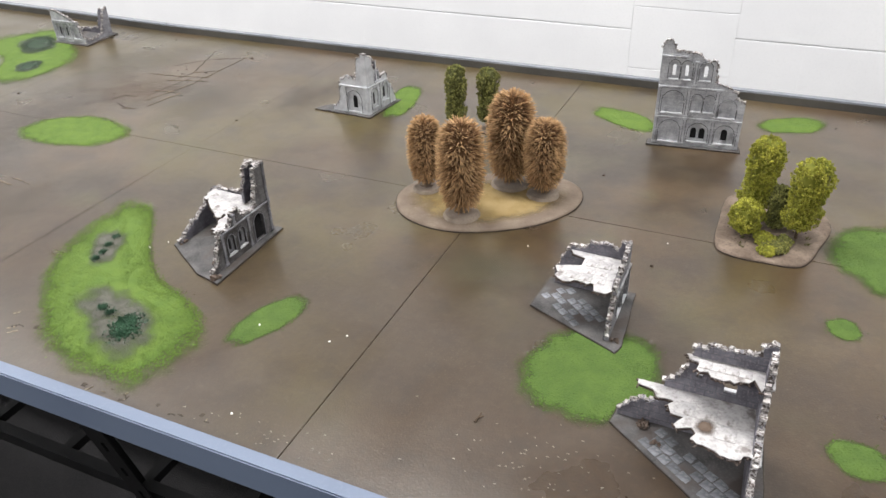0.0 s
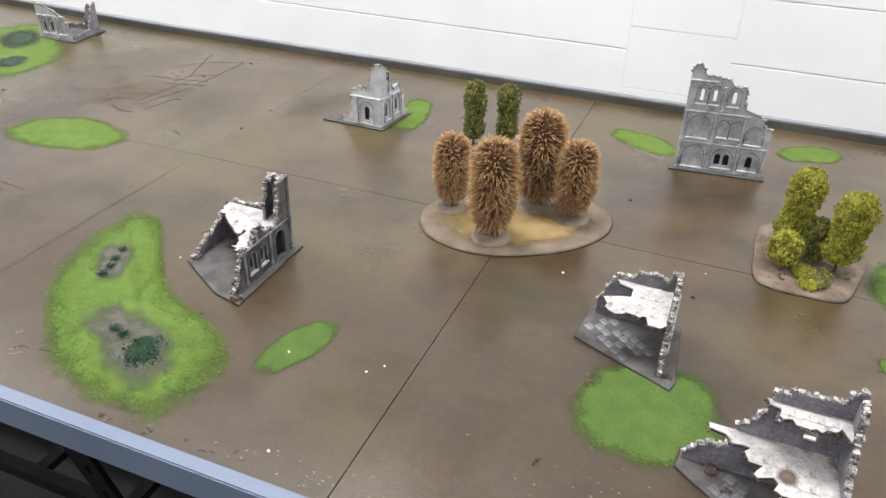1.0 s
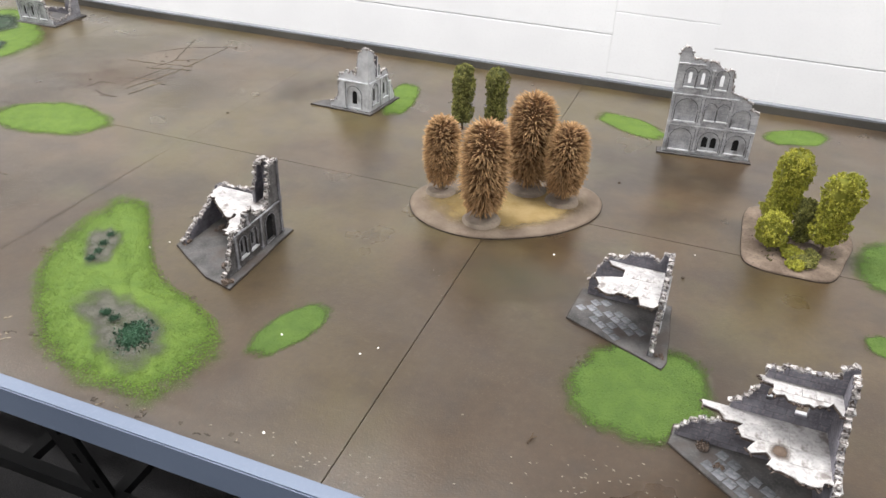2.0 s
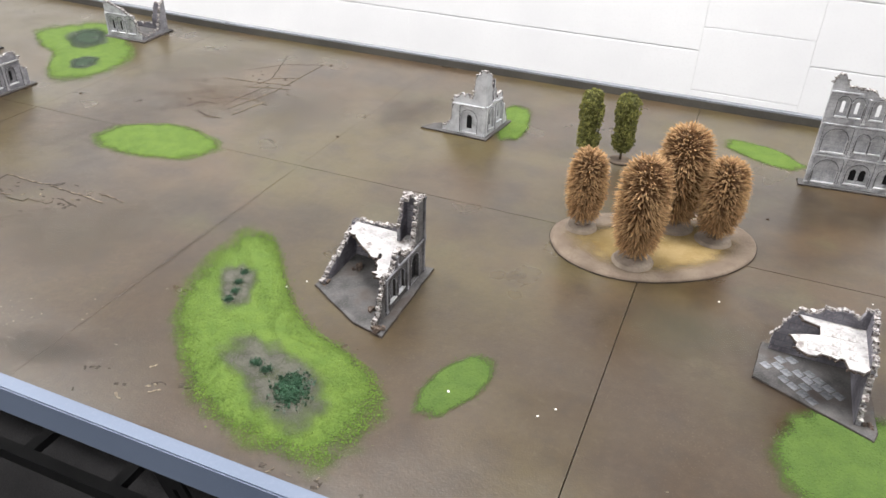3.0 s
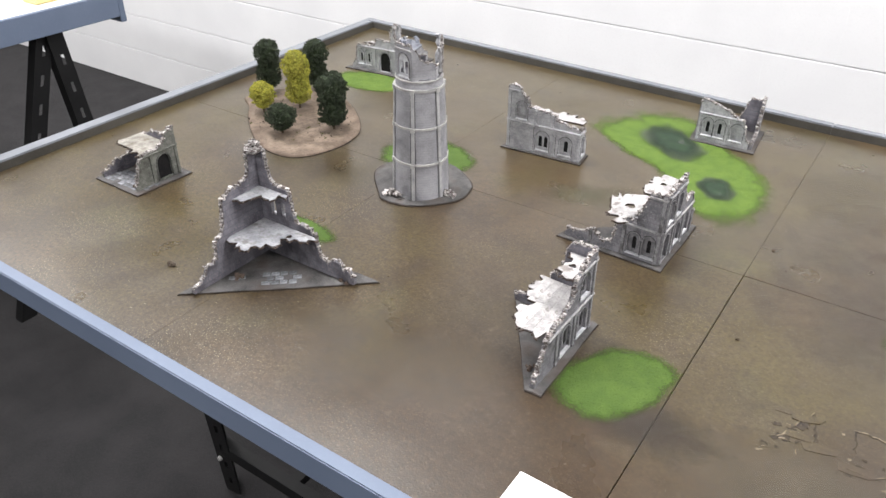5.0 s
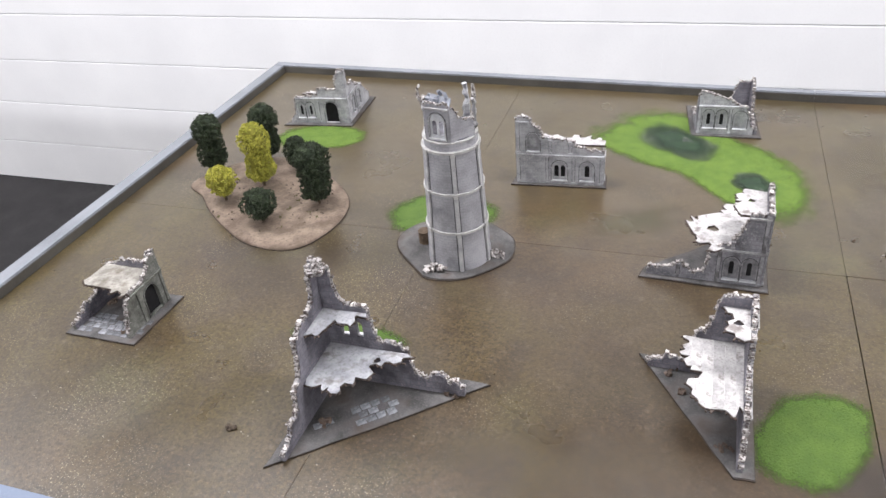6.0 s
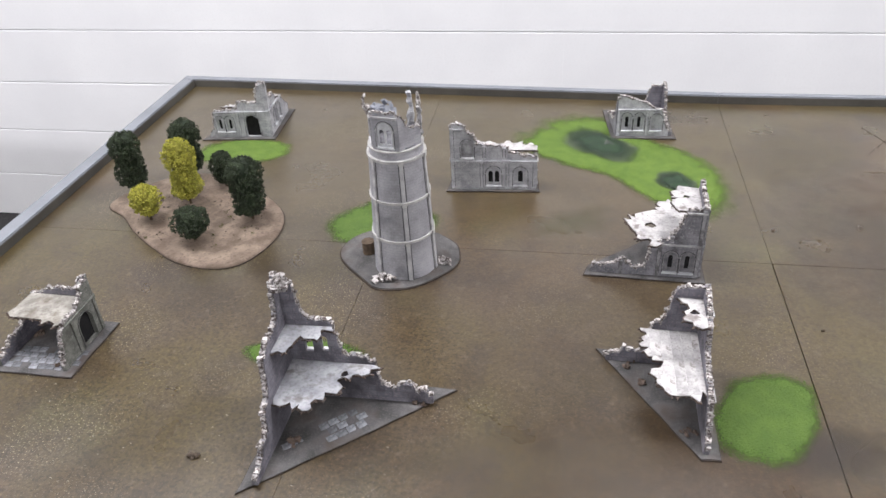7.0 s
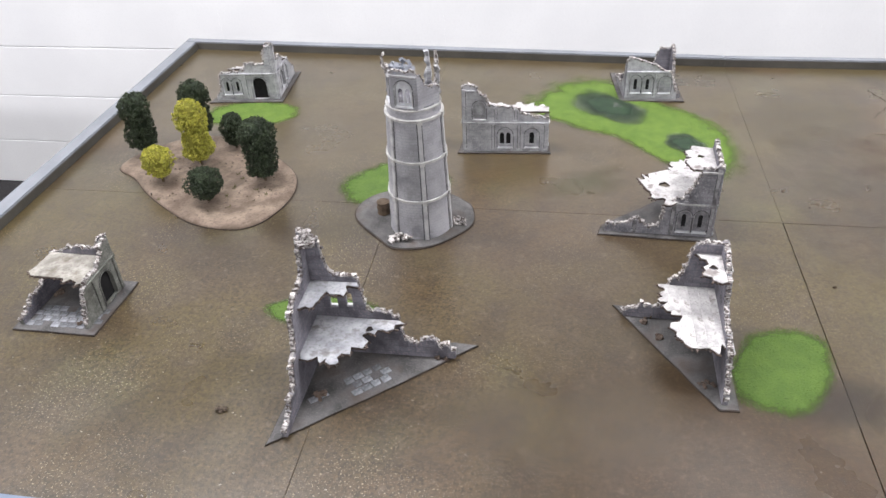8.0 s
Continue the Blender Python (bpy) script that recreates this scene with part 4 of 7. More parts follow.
def stroke(bm, path, width, z0, z1, closed=False):
    """A flat ribbon of even width along a line."""
    n = len(path)
    rows = []
    for k, (x, y) in enumerate(path):
        a, b = path[(k - 1) % n if closed else max(0, k - 1)], path[(k + 1) % n if closed else min(n - 1, k + 1)]
        d = Vector((b[0] - a[0], b[1] - a[1], 0)).normalized() * width / 2
        rows.append([bm.verts.new((x + s * d.y, y - s * d.x, z)) for s, z in ((1, z0), (-1, z0), (-1, z1), (1, z1))])
    for k in range(n if closed else n - 1):
        a, b = rows[k], rows[(k + 1) % n]
        for q in range(4):
            bm.faces.new([a[q], a[(q + 1) % 4], b[(q + 1) % 4], b[q]])
    if not closed:
        bm.faces.new(rows[0])
        bm.faces.new(rows[-1])


def corner(cx, cy, r, a0, a1):
    return [(cx + r * math.cos(math.radians(a0 + (a1 - a0) * k / 5)), cy + r * math.sin(math.radians(a0 + (a1 - a0) * k / 5))) for k in range(6)]


bm = bmesh.new()
HW, RR = 0.0112, 0.0082
stroke(bm, corner(HW - RR, 0.0225 - RR, RR, 0, 90) + corner(-HW + RR, 0.0225 - RR, RR, 90, 180) + corner(-HW + RR, 0.0 + RR, RR, 180, 270) + corner(HW - RR, 0.0 + RR, RR, 270, 360), 0.0092, 0, 0.0002, True)
stroke(bm, [(HW, 0.008)] + corner(HW - RR, -0.0225 + RR, RR, 360, 270) + corner(-HW + RR, -0.0225 + RR, RR, 270, 180) + [(-HW, -0.0118)], 0.0092, 0, 0.0003)
bmesh.ops.recalc_face_normals(bm, faces=bm.faces)
me = bpy.data.meshes.new("digit")
bm.to_mesh(me)
bm.free()
me.materials.append(INK)
digit = new("digit", me)
digit.parent = card
digit.location = (-0.003, -0.001, 0.0026)
digit.rotation_euler = (0, 0, -0.01)
tagged(digit, "black printed number 9")


def dome(ctrl, levels, seed, lumps=0.0008, fade=None, n=10, scale=60):
    """Rings inside a rounded outline, each at a share of its size and a height. fade: the patch's strength on each ring."""
    pts = rounded(ctrl, n)
    cx, cy = sum(p[0] for p in pts) / len(pts), sum(p[1] for p in pts) / len(pts)
    bm = bmesh.new()
    layer = bm.verts.layers.float.new("fade") if fade else None
    rows = []
    for i, (s, z) in enumerate(levels):
        row = []
        for x, y in pts:
            p = Vector((cx + (x - cx) * s, cy + (y - cy) * s, z))
            if i > 1 or fade:
                p.z += lumps * noise.noise(Vector((p.x * scale, p.y * scale, seed))) * (0.3 if i == 0 else 1)
            v = bm.verts.new(p)
            if fade:
                v[layer] = fade[i]
            row.append(v)
        rows.append(row)
    m = len(pts)
    for a, b in zip(rows, rows[1:]):
        for k in range(m):
            bm.faces.new([a[k], a[(k + 1) % m], b[(k + 1) % m], b[k]])
    bm.faces.new(rows[-1])
    return bm, cx, cy


def oval(cx, cy, rx, ry, turn, seed, wob=0.09):
    rng = random.Random(seed)
    out = []
    for k in range(15):
        a = 2 * math.pi * k / 15
        s = 1 + rng.uniform(-wob, wob)
        x, y = rx * s * math.cos(a), ry * s * math.sin(a)
        out.append((cx + x * math.cos(turn) - y * math.sin(turn), cy + x * math.sin(turn) + y * math.cos(turn)))
    return out


# ---- ruins ----
def ruin(name, at, label):
    return thing(name, (*at, 0), label, "ruin", "ruined buildings")


# straight facade of three storeys
r = ruin("ruined_facade", (1.505, 0.328), "tall grey ruined stone facade with arched windows on a base")
ruin_base(r, [(1.418, 0.313), (1.585, 0.33), (1.581, 0.353), (1.416, 0.338)], 11)
ruin_wall(r, (1.426, 0.322), (1.579, 0.338), [(0, 0.1787), (0.02, 0.1932), (0.12, 0.1913), (0.17, 0.1758), (0.4, 0.1739), (0.48, 0.1662), (0.62, 0.1594), (0.6, 0.1449), (0.63, 0.1256), (0.7, 0.1179), (0.8, 0.114), (0.87, 0.1101), (0.9, 0.0966), (0.95, 0.0947), (1.0, 0.0869)], 12,
          arches=[(0.19, 0.0058, 0.036, 0.0406, "blind"), (0.52, 0.0097, 0.034, 0.0348, "two"), (0.82, 0.0097, 0.032, 0.0348, "win"),
                  (0.19, 0.0618, 0.036, 0.0406, "blind"), (0.46, 0.0676, 0.017, 0.0309, "blind"), (0.6, 0.0676, 0.017, 0.0309, "blind"), (0.81, 0.0599, 0.028, 0.0328, "blind"),
                  (0.16, 0.1256, 0.017, 0.0328, "see"), (0.3, 0.1256, 0.017, 0.0328, "see"), (0.51, 0.1256, 0.019, 0.0328, "see")],
          cornices=[(0.0541, 0, 1), (0.1111, 0, 0.72), (0.1662, 0.0, 0.3)], pilasters=[(0.025, 0.0019, 0.0531), (0.36, 0.0019, 0.0531), (0.68, 0.0019, 0.0531), (0.975, 0.0019, 0.0531), (0.025, 0.056, 0.1101), (0.36, 0.056, 0.1101), (0.68, 0.056, 0.1101), (0.4, 0.114, 0.1594)], inner=False, stone=STONE_PALE)

# A: U-shaped chapel with a corner tower
r = ruin("ruined_chapel", (0.892, -0.278), "ruined stone chapel with corner tower and white broken floor")
ruin_base(r, [(0.958, -0.368), (0.955, -0.201), (0.825, -0.199), (0.826, -0.305), (0.913, -0.357)], 21, rubble=[(0.947, -0.357, 0.008), (0.836, -0.295, 0.008), (0.862, -0.248, 0.008), (0.921, -0.324, 0.006)])
ruin_wall(r, (0.943, -0.357), (0.944, -0.21), [(0, 0.0038), (0.05, 0.0114), (0.1, 0.0152), (0.11, 0.0322), (0.17, 0.0474), (0.2, 0.0549), (0.36, 0.0568), (0.42, 0.0739), (0.5, 0.0758), (0.54, 0.0606), (0.76, 0.0587), (0.81, 0.0852), (0.84, 0.1117), (1.0, 0.1155)], 22,
          arches=[(0.12, 0.0114, 0.014, 0.0341, "blind"), (0.33, 0.0133, 0.016, 0.0303, "win"), (0.5, 0.0133, 0.016, 0.0303, "win"), (0.78, 0.0019, 0.024, 0.0426, "door")],
          cornices=[(0.053, 0, 1)], pilasters=[(0.215, 0.0019, 0.0521), (0.62, 0.0019, 0.0521), (0.97, 0.0019, 0.0521), (0.97, 0.0549, 0.1184), (0.42, 0.0549, 0.0758)], stone=STONE_DARK)
ruin_wall(r, (0.944, -0.21), (0.833, -0.207), [(0, 0.1155), (0.26, 0.112), (0.28, 0.074), (0.36, 0.063), (0.46, 0.0575), (0.7, 0.0565), (1, 0.05)], 23, arches=[(0.4, 0.0133, 0.018, 0.0322, "win"), (0.7, 0.0133, 0.018, 0.0322, "win")], cornices=[(0.053, 0, 1)], stone=STONE_DARK)
ruin_wall(r, (0.833, -0.207), (0.832, -0.302), [(0, 0.05), (0.2, 0.042), (0.4, 0.027), (0.7, 0.017), (0.85, 0.009), (1, 0.0038)], 24, stone=STONE_DARK)
ruin_floor(r, [(0.938, -0.216), (0.842, -0.214), (0.845, -0.242), (0.866, -0.256), (0.9, -0.284), (0.914, -0.276), (0.919, -0.3), (0.928, -0.324), (0.938, -0.328)], {1, 2, 3, 4, 5, 6, 7}, 0.0568, 25)

ruin_wall(r, (0.915, -0.213), (0.915, -0.237), [(0, 0.056), (0.5, 0.055), (0.6, 0.036), (1, 0.02)], 26, z0=0.057, thick=0.004)
rng = random.Random(27)
for k in range(7):
    q = Matrix.Translation((0.93 + rng.gauss(0, 0.008), -0.217 + rng.gauss(0, 0.003), 0.1155 + rng.uniform(0, 0.004))) @ Euler((rng.uniform(-0.3, 0.3), rng.uniform(-0.3, 0.3), rng.uniform(0, 3))).to_matrix().to_4x4()
    bm = bmesh.new()
    box(bm, -0.0042, 0.0042, -0.0032, 0.0032, -0.0018, 0.0018, q, 0.001, rng)
    part("cap_stone", bm, EDGE, r)

# B: church corner
r = ruin("ruined_church_corner", (0.822, 0.295), "grey ruined church corner with small tower on a base")
ruin_base(r, [(0.731, 0.248), (0.868, 0.243), (0.882, 0.358), (0.858, 0.362), (0.742, 0.272)], 31)
ruin_wall(r, (0.773, 0.256), (0.861, 0.253), [(0, 0.0117), (0.15, 0.0176), (0.2, 0.027), (0.22, 0.066), (0.36, 0.072), (0.42, 0.078), (0.5, 0.0775), (0.7, 0.0762), (0.72, 0.1172), (0.85, 0.125), (1, 0.1289)], 32,
          arches=[(0.62, 0.0039, 0.032, 0.0439, "win")], cornices=[(0.0586, 0.2, 1)], pilasters=[(0.38, 0.002, 0.0575), (0.96, 0.002, 0.0575)], stone=STONE_WHITE)
ruin_wall(r, (0.861, 0.253), (0.872, 0.351), [(0, 0.1289), (0.2, 0.1172), (0.24, 0.0928), (0.42, 0.0879), (0.46, 0.0684), (0.66, 0.0742), (0.75, 0.0488), (0.9, 0.0293), (1, 0.0098)], 33,
          arches=[(0.25, 0.0098, 0.022, 0.041, "win"), (0.62, 0.0137, 0.022, 0.0391, "win"), (0.34, 0.0644, 0.014, 0.0195, "open")], cornices=[(0.0586, 0, 0.7)], pilasters=[(0.04, 0.002, 0.0575), (0.46, 0.002, 0.0586), (0.8, 0.002, 0.0488)], stone=STONE_WHITE)
bm = bmesh.new()
prism(bm, at_z(0.058), [(0.801, 0.263), (0.856, 0.26), (0.862, 0.314), (0.832, 0.297), (0.807, 0.291)], [], -0.002, 0)
part("upper_floor", bm, PALE, r)

ruin_wall(r, (0.839, 0.288), (0.837, 0.258), [(0, 0.045), (0.4, 0.05), (0.5, 0.06), (1, 0.064)], 34, z0=0.058, thick=0.004, stone=STONE_WHITE)
ruin_wall(r, (0.866, 0.288), (0.839, 0.289), [(0, 0.05), (0.5, 0.054), (1, 0.046)], 35, z0=0.058, thick=0.004, stone=STONE_WHITE)

# C: small corner with one white floor
r = ruin("ruined_house_corner", (1.441, -0.232), "ruined stone house corner with one white broken floor")
ruin_base(r, [(1.379, -0.25), (1.505, -0.306), (1.51, -0.29), (1.503, -0.173), (1.385, -0.178)], 41, paving=[(1.43, -0.232, 6, 4)], cell=0.0135, turn=-0.72, rubble=[(1.501, -0.282, 0.005)])
ruin_wall(r, (1.492, -0.288), (1.492, -0.184), [(0, 0.0112), (0.1, 0.0281), (0.2, 0.0468), (0.28, 0.0674), (0.5, 0.0693), (0.7, 0.0749), (0.85, 0.0824), (1, 0.0843)], 42, arches=[(0.45, 0.0131, 0.02, 0.0337, "win"), (0.75, 0.0131, 0.02, 0.0337, "win")], cornices=[(0.0524, 0.2, 1)], pilasters=[(0.95, 0.0019, 0.0515)])
ruin_wall(r, (1.492, -0.184), (1.393, -0.182), [(0, 0.0843), (0.1, 0.0824), (0.16, 0.073), (0.45, 0.0749), (0.6, 0.0674), (0.8, 0.0618), (0.86, 0.0468), (0.95, 0.0281), (1, 0.0187)], 43, arches=[(0.3, 0.0131, 0.02, 0.0337, "win"), (0.65, 0.0131, 0.02, 0.0337, "win")], cornices=[(0.0524, 0, 0.85)])
ruin_floor(r, [(1.486, -0.19), (1.414, -0.188), (1.42, -0.198), (1.437, -0.203), (1.437, -0.222), (1.424, -0.226), (1.406, -0.234), (1.411, -0.244), (1.433, -0.262), (1.486, -0.264)], {7, 8}, 0.0618, 47, tile=0.017)

# D: large corner of three levels by the table's front
r = ruin("ruined_house_corner", (1.605, -0.446), "large ruined stone corner with two white broken floors")
ruin_base(r, [(1.525, -0.419), (1.678, -0.532), (1.691, -0.532), (1.681, -0.39), (1.528, -0.388)], 51, paving=[(1.613, -0.454, 8, 3)], cell=0.0135, turn=-0.62, rubble=[(1.576, -0.433, 0.005)])
ruin_wall(r, (1.674, -0.531), (1.671, -0.399), [(0, 0.0092), (0.15, 0.0275), (0.35, 0.0367), (0.45, 0.0569), (0.56, 0.0642), (0.66, 0.0779), (0.78, 0.1009), (0.84, 0.1284), (1, 0.1339)], 52, arches=[(0.3, 0.0092, 0.02, 0.0229, "win"), (0.62, 0.011, 0.022, 0.0348, "win")], cornices=[(0.0514, 0.3, 1), (0.1027, 0.7, 1)])
ruin_wall(r, (1.671, -0.399), (1.53, -0.398), [(0, 0.1339), (0.08, 0.1357), (0.1, 0.1192), (0.25, 0.121), (0.4, 0.1174), (0.52, 0.112), (0.535, 0.09), (0.57, 0.078), (0.62, 0.066), (0.68, 0.062), (0.7, 0.034), (0.78, 0.03), (0.9, 0.022), (1, 0.009)], 53,
          arches=[(0.2, 0.011, 0.02, 0.033, "win"), (0.45, 0.011, 0.02, 0.033, "win"), (0.24, 0.066, 0.012, 0.0165, "open"), (0.46, 0.077, 0.006, 0.0156, "open")], cornices=[(0.0514, 0, 0.8), (0.1027, 0, 0.5)])
ruin_floor(r, [(1.666, -0.405), (1.548, -0.404), (1.549, -0.411), (1.565, -0.414), (1.57, -0.424), (1.588, -0.424), (1.597, -0.448), (1.617, -0.474), (1.639, -0.481), (1.667, -0.473)], {3, 4, 5, 6, 7, 8}, 0.0587, 54, tile=0.0205)
ruin_floor(r, [(1.666, -0.405), (1.591, -0.404), (1.597, -0.412), (1.614, -0.424), (1.643, -0.427), (1.666, -0.425)], {1, 2, 3, 4}, 0.1064, 55, tile=0.0125)

bm, sx, sy = dome(oval(1.621, -0.45, 0.0095, 0.009, 0.3, 950), ((1.3, 0.0597), (1.0, 0.0598), (0.7, 0.0599), (0.4, 0.0599)), 950, 0.0, (0.0, 0.4, 0.9, 1.3))
part("scorch_mark", bm, SCORCH, r, "round brown scorch on the floor")
bm = bmesh.new()
rng = random.Random(951)
for k in range(150):
    a, s = rng.uniform(0, 6.28), 0.0065 * math.sqrt(rng.random())
    e = rng.uniform(0.0004, 0.0009)
    box(bm, -e, e, -e, e, -e, e, Matrix.Translation((1.56 + s * math.cos(a), -0.413 + s * math.sin(a), 0.0035 + rng.uniform(0, 0.004))) @ Euler([rng.uniform(0, 3) for _ in range(3)]).to_matrix().to_4x4(), e * 0.4, rng)
tagged(part("flock_tuft", bm, RUST, r, "brown flock tuft"), kind="stuff")

# E: corner by the number card
r = ruin("ruined_house_corner", (-0.186, -0.313), "ruined stone corner with planked white floor, two storeys")
ruin_base(r, [(-0.263, -0.224), (-0.148, -0.4), (-0.126, -0.399), (-0.128, -0.231)], 61, rubble=[(-0.224, -0.256, 0.008), (-0.241, -0.242, 0.006), (-0.206, -0.282, 0.007), (-0.161, -0.359, 0.007)])
ruin_wall(r, (-0.139, -0.392), (-0.137, -0.242), [(0, 0.008), (0.08, 0.0299), (0.18, 0.0578), (0.4, 0.0678), (0.58, 0.0777), (0.64, 0.1046), (0.8, 0.1176), (1, 0.1275)], 62,
          arches=[(0.18, 0.008, 0.018, 0.0339, "two"), (0.5, 0.008, 0.026, 0.0399, "two"), (0.8, 0.008, 0.026, 0.0399, "two"), (0.8, 0.0678, 0.024, 0.0359, "win")], cornices=[(0.0558, 0.1, 1), (0.1096, 0.62, 1)], pilasters=[(0.34, 0.002, 0.0548), (0.65, 0.002, 0.0548), (0.96, 0.002, 0.1146)])
ruin_wall(r, (-0.137, -0.242), (-0.251, -0.239), [(0, 0.1275), (0.22, 0.1235), (0.34, 0.116), (0.36, 0.094), (0.4, 0.078), (0.44, 0.0658), (0.52, 0.0638), (0.54, 0.028), (0.66, 0.018), (0.8, 0.022), (0.88, 0.012), (1, 0.006)], 63, arches=[(0.3, 0.01, 0.024, 0.0379, "win")], cornices=[(0.0558, 0, 0.65)])
ruin_floor(r, [(-0.143, -0.248), (-0.212, -0.246), (-0.211, -0.267), (-0.191, -0.313), (-0.198, -0.343), (-0.178, -0.361), (-0.145, -0.357)], {1, 2, 3, 4, 5}, 0.0598, 64, plank=0.0125)
ruin_floor(r, [(-0.143, -0.248), (-0.173, -0.247), (-0.168, -0.257), (-0.16, -0.293), (-0.144, -0.301)], {1, 2, 3}, 0.1116, 65, gaps=[(-0.156, -0.275, 0.006)])

# F: two-storey corner with arcades on both outer faces
r = ruin("ruined_arcade_corner", (-0.181, 0.006), "ruined two-storey arcade corner with white roof slabs")
ruin_base(r, [(-0.281, -0.058), (-0.104, -0.065), (-0.104, 0.097), (-0.123, 0.1), (-0.275, -0.034)], 71)
ruin_wall(r, (-0.271, -0.049), (-0.114, -0.053), [(0, 0.006), (0.03, 0.0141), (0.22, 0.0181), (0.26, 0.0262), (0.34, 0.0222), (0.42, 0.0101), (0.5, 0.0161), (0.54, 0.0504), (0.6, 0.0625), (0.7, 0.0665), (0.78, 0.0907), (0.82, 0.1129), (1, 0.1209)], 72,
          arches=[(0.73, 0.0081, 0.019, 0.0363, "win"), (0.88, 0.0081, 0.019, 0.0363, "win"), (0.86, 0.0625, 0.03, 0.0453, "blind")], cornices=[(0.0564, 0.55, 1), (0.1108, 0.78, 1)], pilasters=[(0.28, 0.002, 0.0242), (0.62, 0.002, 0.0554), (0.97, 0.002, 0.0554), (0.72, 0.0584, 0.0857), (0.97, 0.0584, 0.1159)])
ruin_wall(r, (-0.114, -0.053), (-0.111, 0.087), [(0, 0.1209), (0.5, 0.1229), (0.52, 0.1008), (0.6, 0.0756), (0.85, 0.0726), (0.92, 0.0403), (1, 0.0302)], 73,
          arches=[(0.14, 0.002, 0.022, 0.0443, "door"), (0.45, 0.0121, 0.02, 0.0343, "win"), (0.72, 0.0121, 0.02, 0.0343, "win"), (0.15, 0.0665, 0.018, 0.0363, "win"), (0.38, 0.0665, 0.018, 0.0363, "win")], cornices=[(0.0564, 0, 1), (0.1129, 0, 0.5)], pilasters=[(0.03, 0.002, 0.0554), (0.3, 0.002, 0.0554), (0.6, 0.002, 0.0554), (0.9, 0.002, 0.0554), (0.03, 0.0584, 0.1159), (0.27, 0.0584, 0.1159)])
ruin_floor(r, [(-0.121, -0.046), (-0.118, 0.077), (-0.154, 0.076), (-0.17, 0.037), (-0.223, 0.012), (-0.207, -0.03), (-0.18, -0.062), (-0.161, -0.045)], {1, 2, 3, 4, 5}, 0.0625, 74, gaps=[(-0.186, -0.005, 0.009)])
ruin_floor(r, [(-0.121, -0.046), (-0.119, 0.02), (-0.148, 0.026), (-0.16, 0.005), (-0.153, -0.045)], {1, 2, 3}, 0.1139, 75, gaps=[(-0.14, -0.006, 0.006)])

# G: the largest corner, three levels
r = ruin("ruined_house_corner", (-0.572, -0.407), "large three-level ruined stone corner with white broken floors")
ruin_base(r, [(-0.653, -0.509), (-0.521, -0.4), (-0.433, -0.322), (-0.46, -0.32), (-0.644, -0.335)], 81, paving=[(-0.561, -0.397, 4, 3), (-0.612, -0.432, 2, 1)], cell=0.013, turn=0.72, rubble=[(-0.472, -0.344, 0.009), (-0.61, -0.434, 0.009), (-0.48, -0.35, 0.006)])
ruin_wall(r, (-0.636, -0.345), (-0.637, -0.496), [(0, 0.1846), (0.12, 0.1796), (0.13, 0.1496), (0.16, 0.1337), (0.36, 0.1277), (0.5, 0.1187), (0.515, 0.0798), (0.56, 0.0698), (0.65, 0.0619), (0.662, 0.0339), (0.8, 0.0299), (0.83, 0.016), (1, 0.008)], 82,
          arches=[(0.25, 0.01, 0.022, 0.0359, "win"), (0.28, 0.0698, 0.02, 0.0339, "win"), (0.5, 0.01, 0.02, 0.0359, "win")], cornices=[(0.0559, 0, 0.7), (0.1137, 0, 0.55)])
ruin_wall(r, (-0.458, -0.343), (-0.636, -0.345), [(0, 0.012), (0.08, 0.0219), (0.1, 0.014), (0.14, 0.0279), (0.22, 0.0299), (0.26, 0.02), (0.36, 0.0259), (0.39, 0.0599), (0.44, 0.0658), (0.6, 0.0688), (0.62, 0.0898), (0.65, 0.1177), (0.8, 0.1227), (0.85, 0.1317), (0.88, 0.1716), (1, 0.1846)], 83,
          arches=[(0.84, 0.01, 0.022, 0.0359, "win"), (0.62, 0.01, 0.022, 0.0359, "win"), (0.83, 0.0718, 0.011, 0.0259, "open"), (0.72, 0.0738, 0.009, 0.0239, "open")], cornices=[(0.0559, 0.42, 1), (0.1137, 0.7, 1)])
ruin_floor(r, [(-0.63, -0.352), (-0.63, -0.419), (-0.597, -0.424), (-0.584, -0.433), (-0.572, -0.409), (-0.561, -0.377), (-0.529, -0.367), (-0.527, -0.352)], {1, 2, 3, 4, 5, 6}, 0.0619, 84, gaps=[(-0.559, -0.371, 0.006)], face=FLOOR_GREY)
ruin_floor(r, [(-0.63, -0.352), (-0.63, -0.405), (-0.612, -0.392), (-0.605, -0.37), (-0.581, -0.367), (-0.573, -0.351)], {1, 2, 3, 4}, 0.1167, 85, face=FLOOR_GREY)
rng = random.Random(86)
bm = bmesh.new()
prism(bm, at_z(0.179), [(-0.632, -0.35), (-0.615, -0.35), (-0.612, -0.366), (-0.627, -0.372), (-0.634, -0.368)], [], -0.003, 0.002)
cap = part("tower_cap", bm, CRUMBLE, r, "pale broken top of the corner")
for k in range(12):
    q = Matrix.Translation((-0.624 + rng.gauss(0, 0.0042), -0.359 + rng.gauss(0, 0.0042), 0.1825 + rng.uniform(-0.001, 0.006))) @ Euler((rng.uniform(-0.4, 0.4), rng.uniform(-0.4, 0.4), rng.uniform(0, 3))).to_matrix().to_4x4()
    w = rng.uniform(0.0028, 0.0045)
    bm = bmesh.new()
    box(bm, -w, w, -w * 0.7, w * 0.7, -0.0018, 0.0018, q, 0.0009, rng)
    part("stone", bm, EDGE, cap)

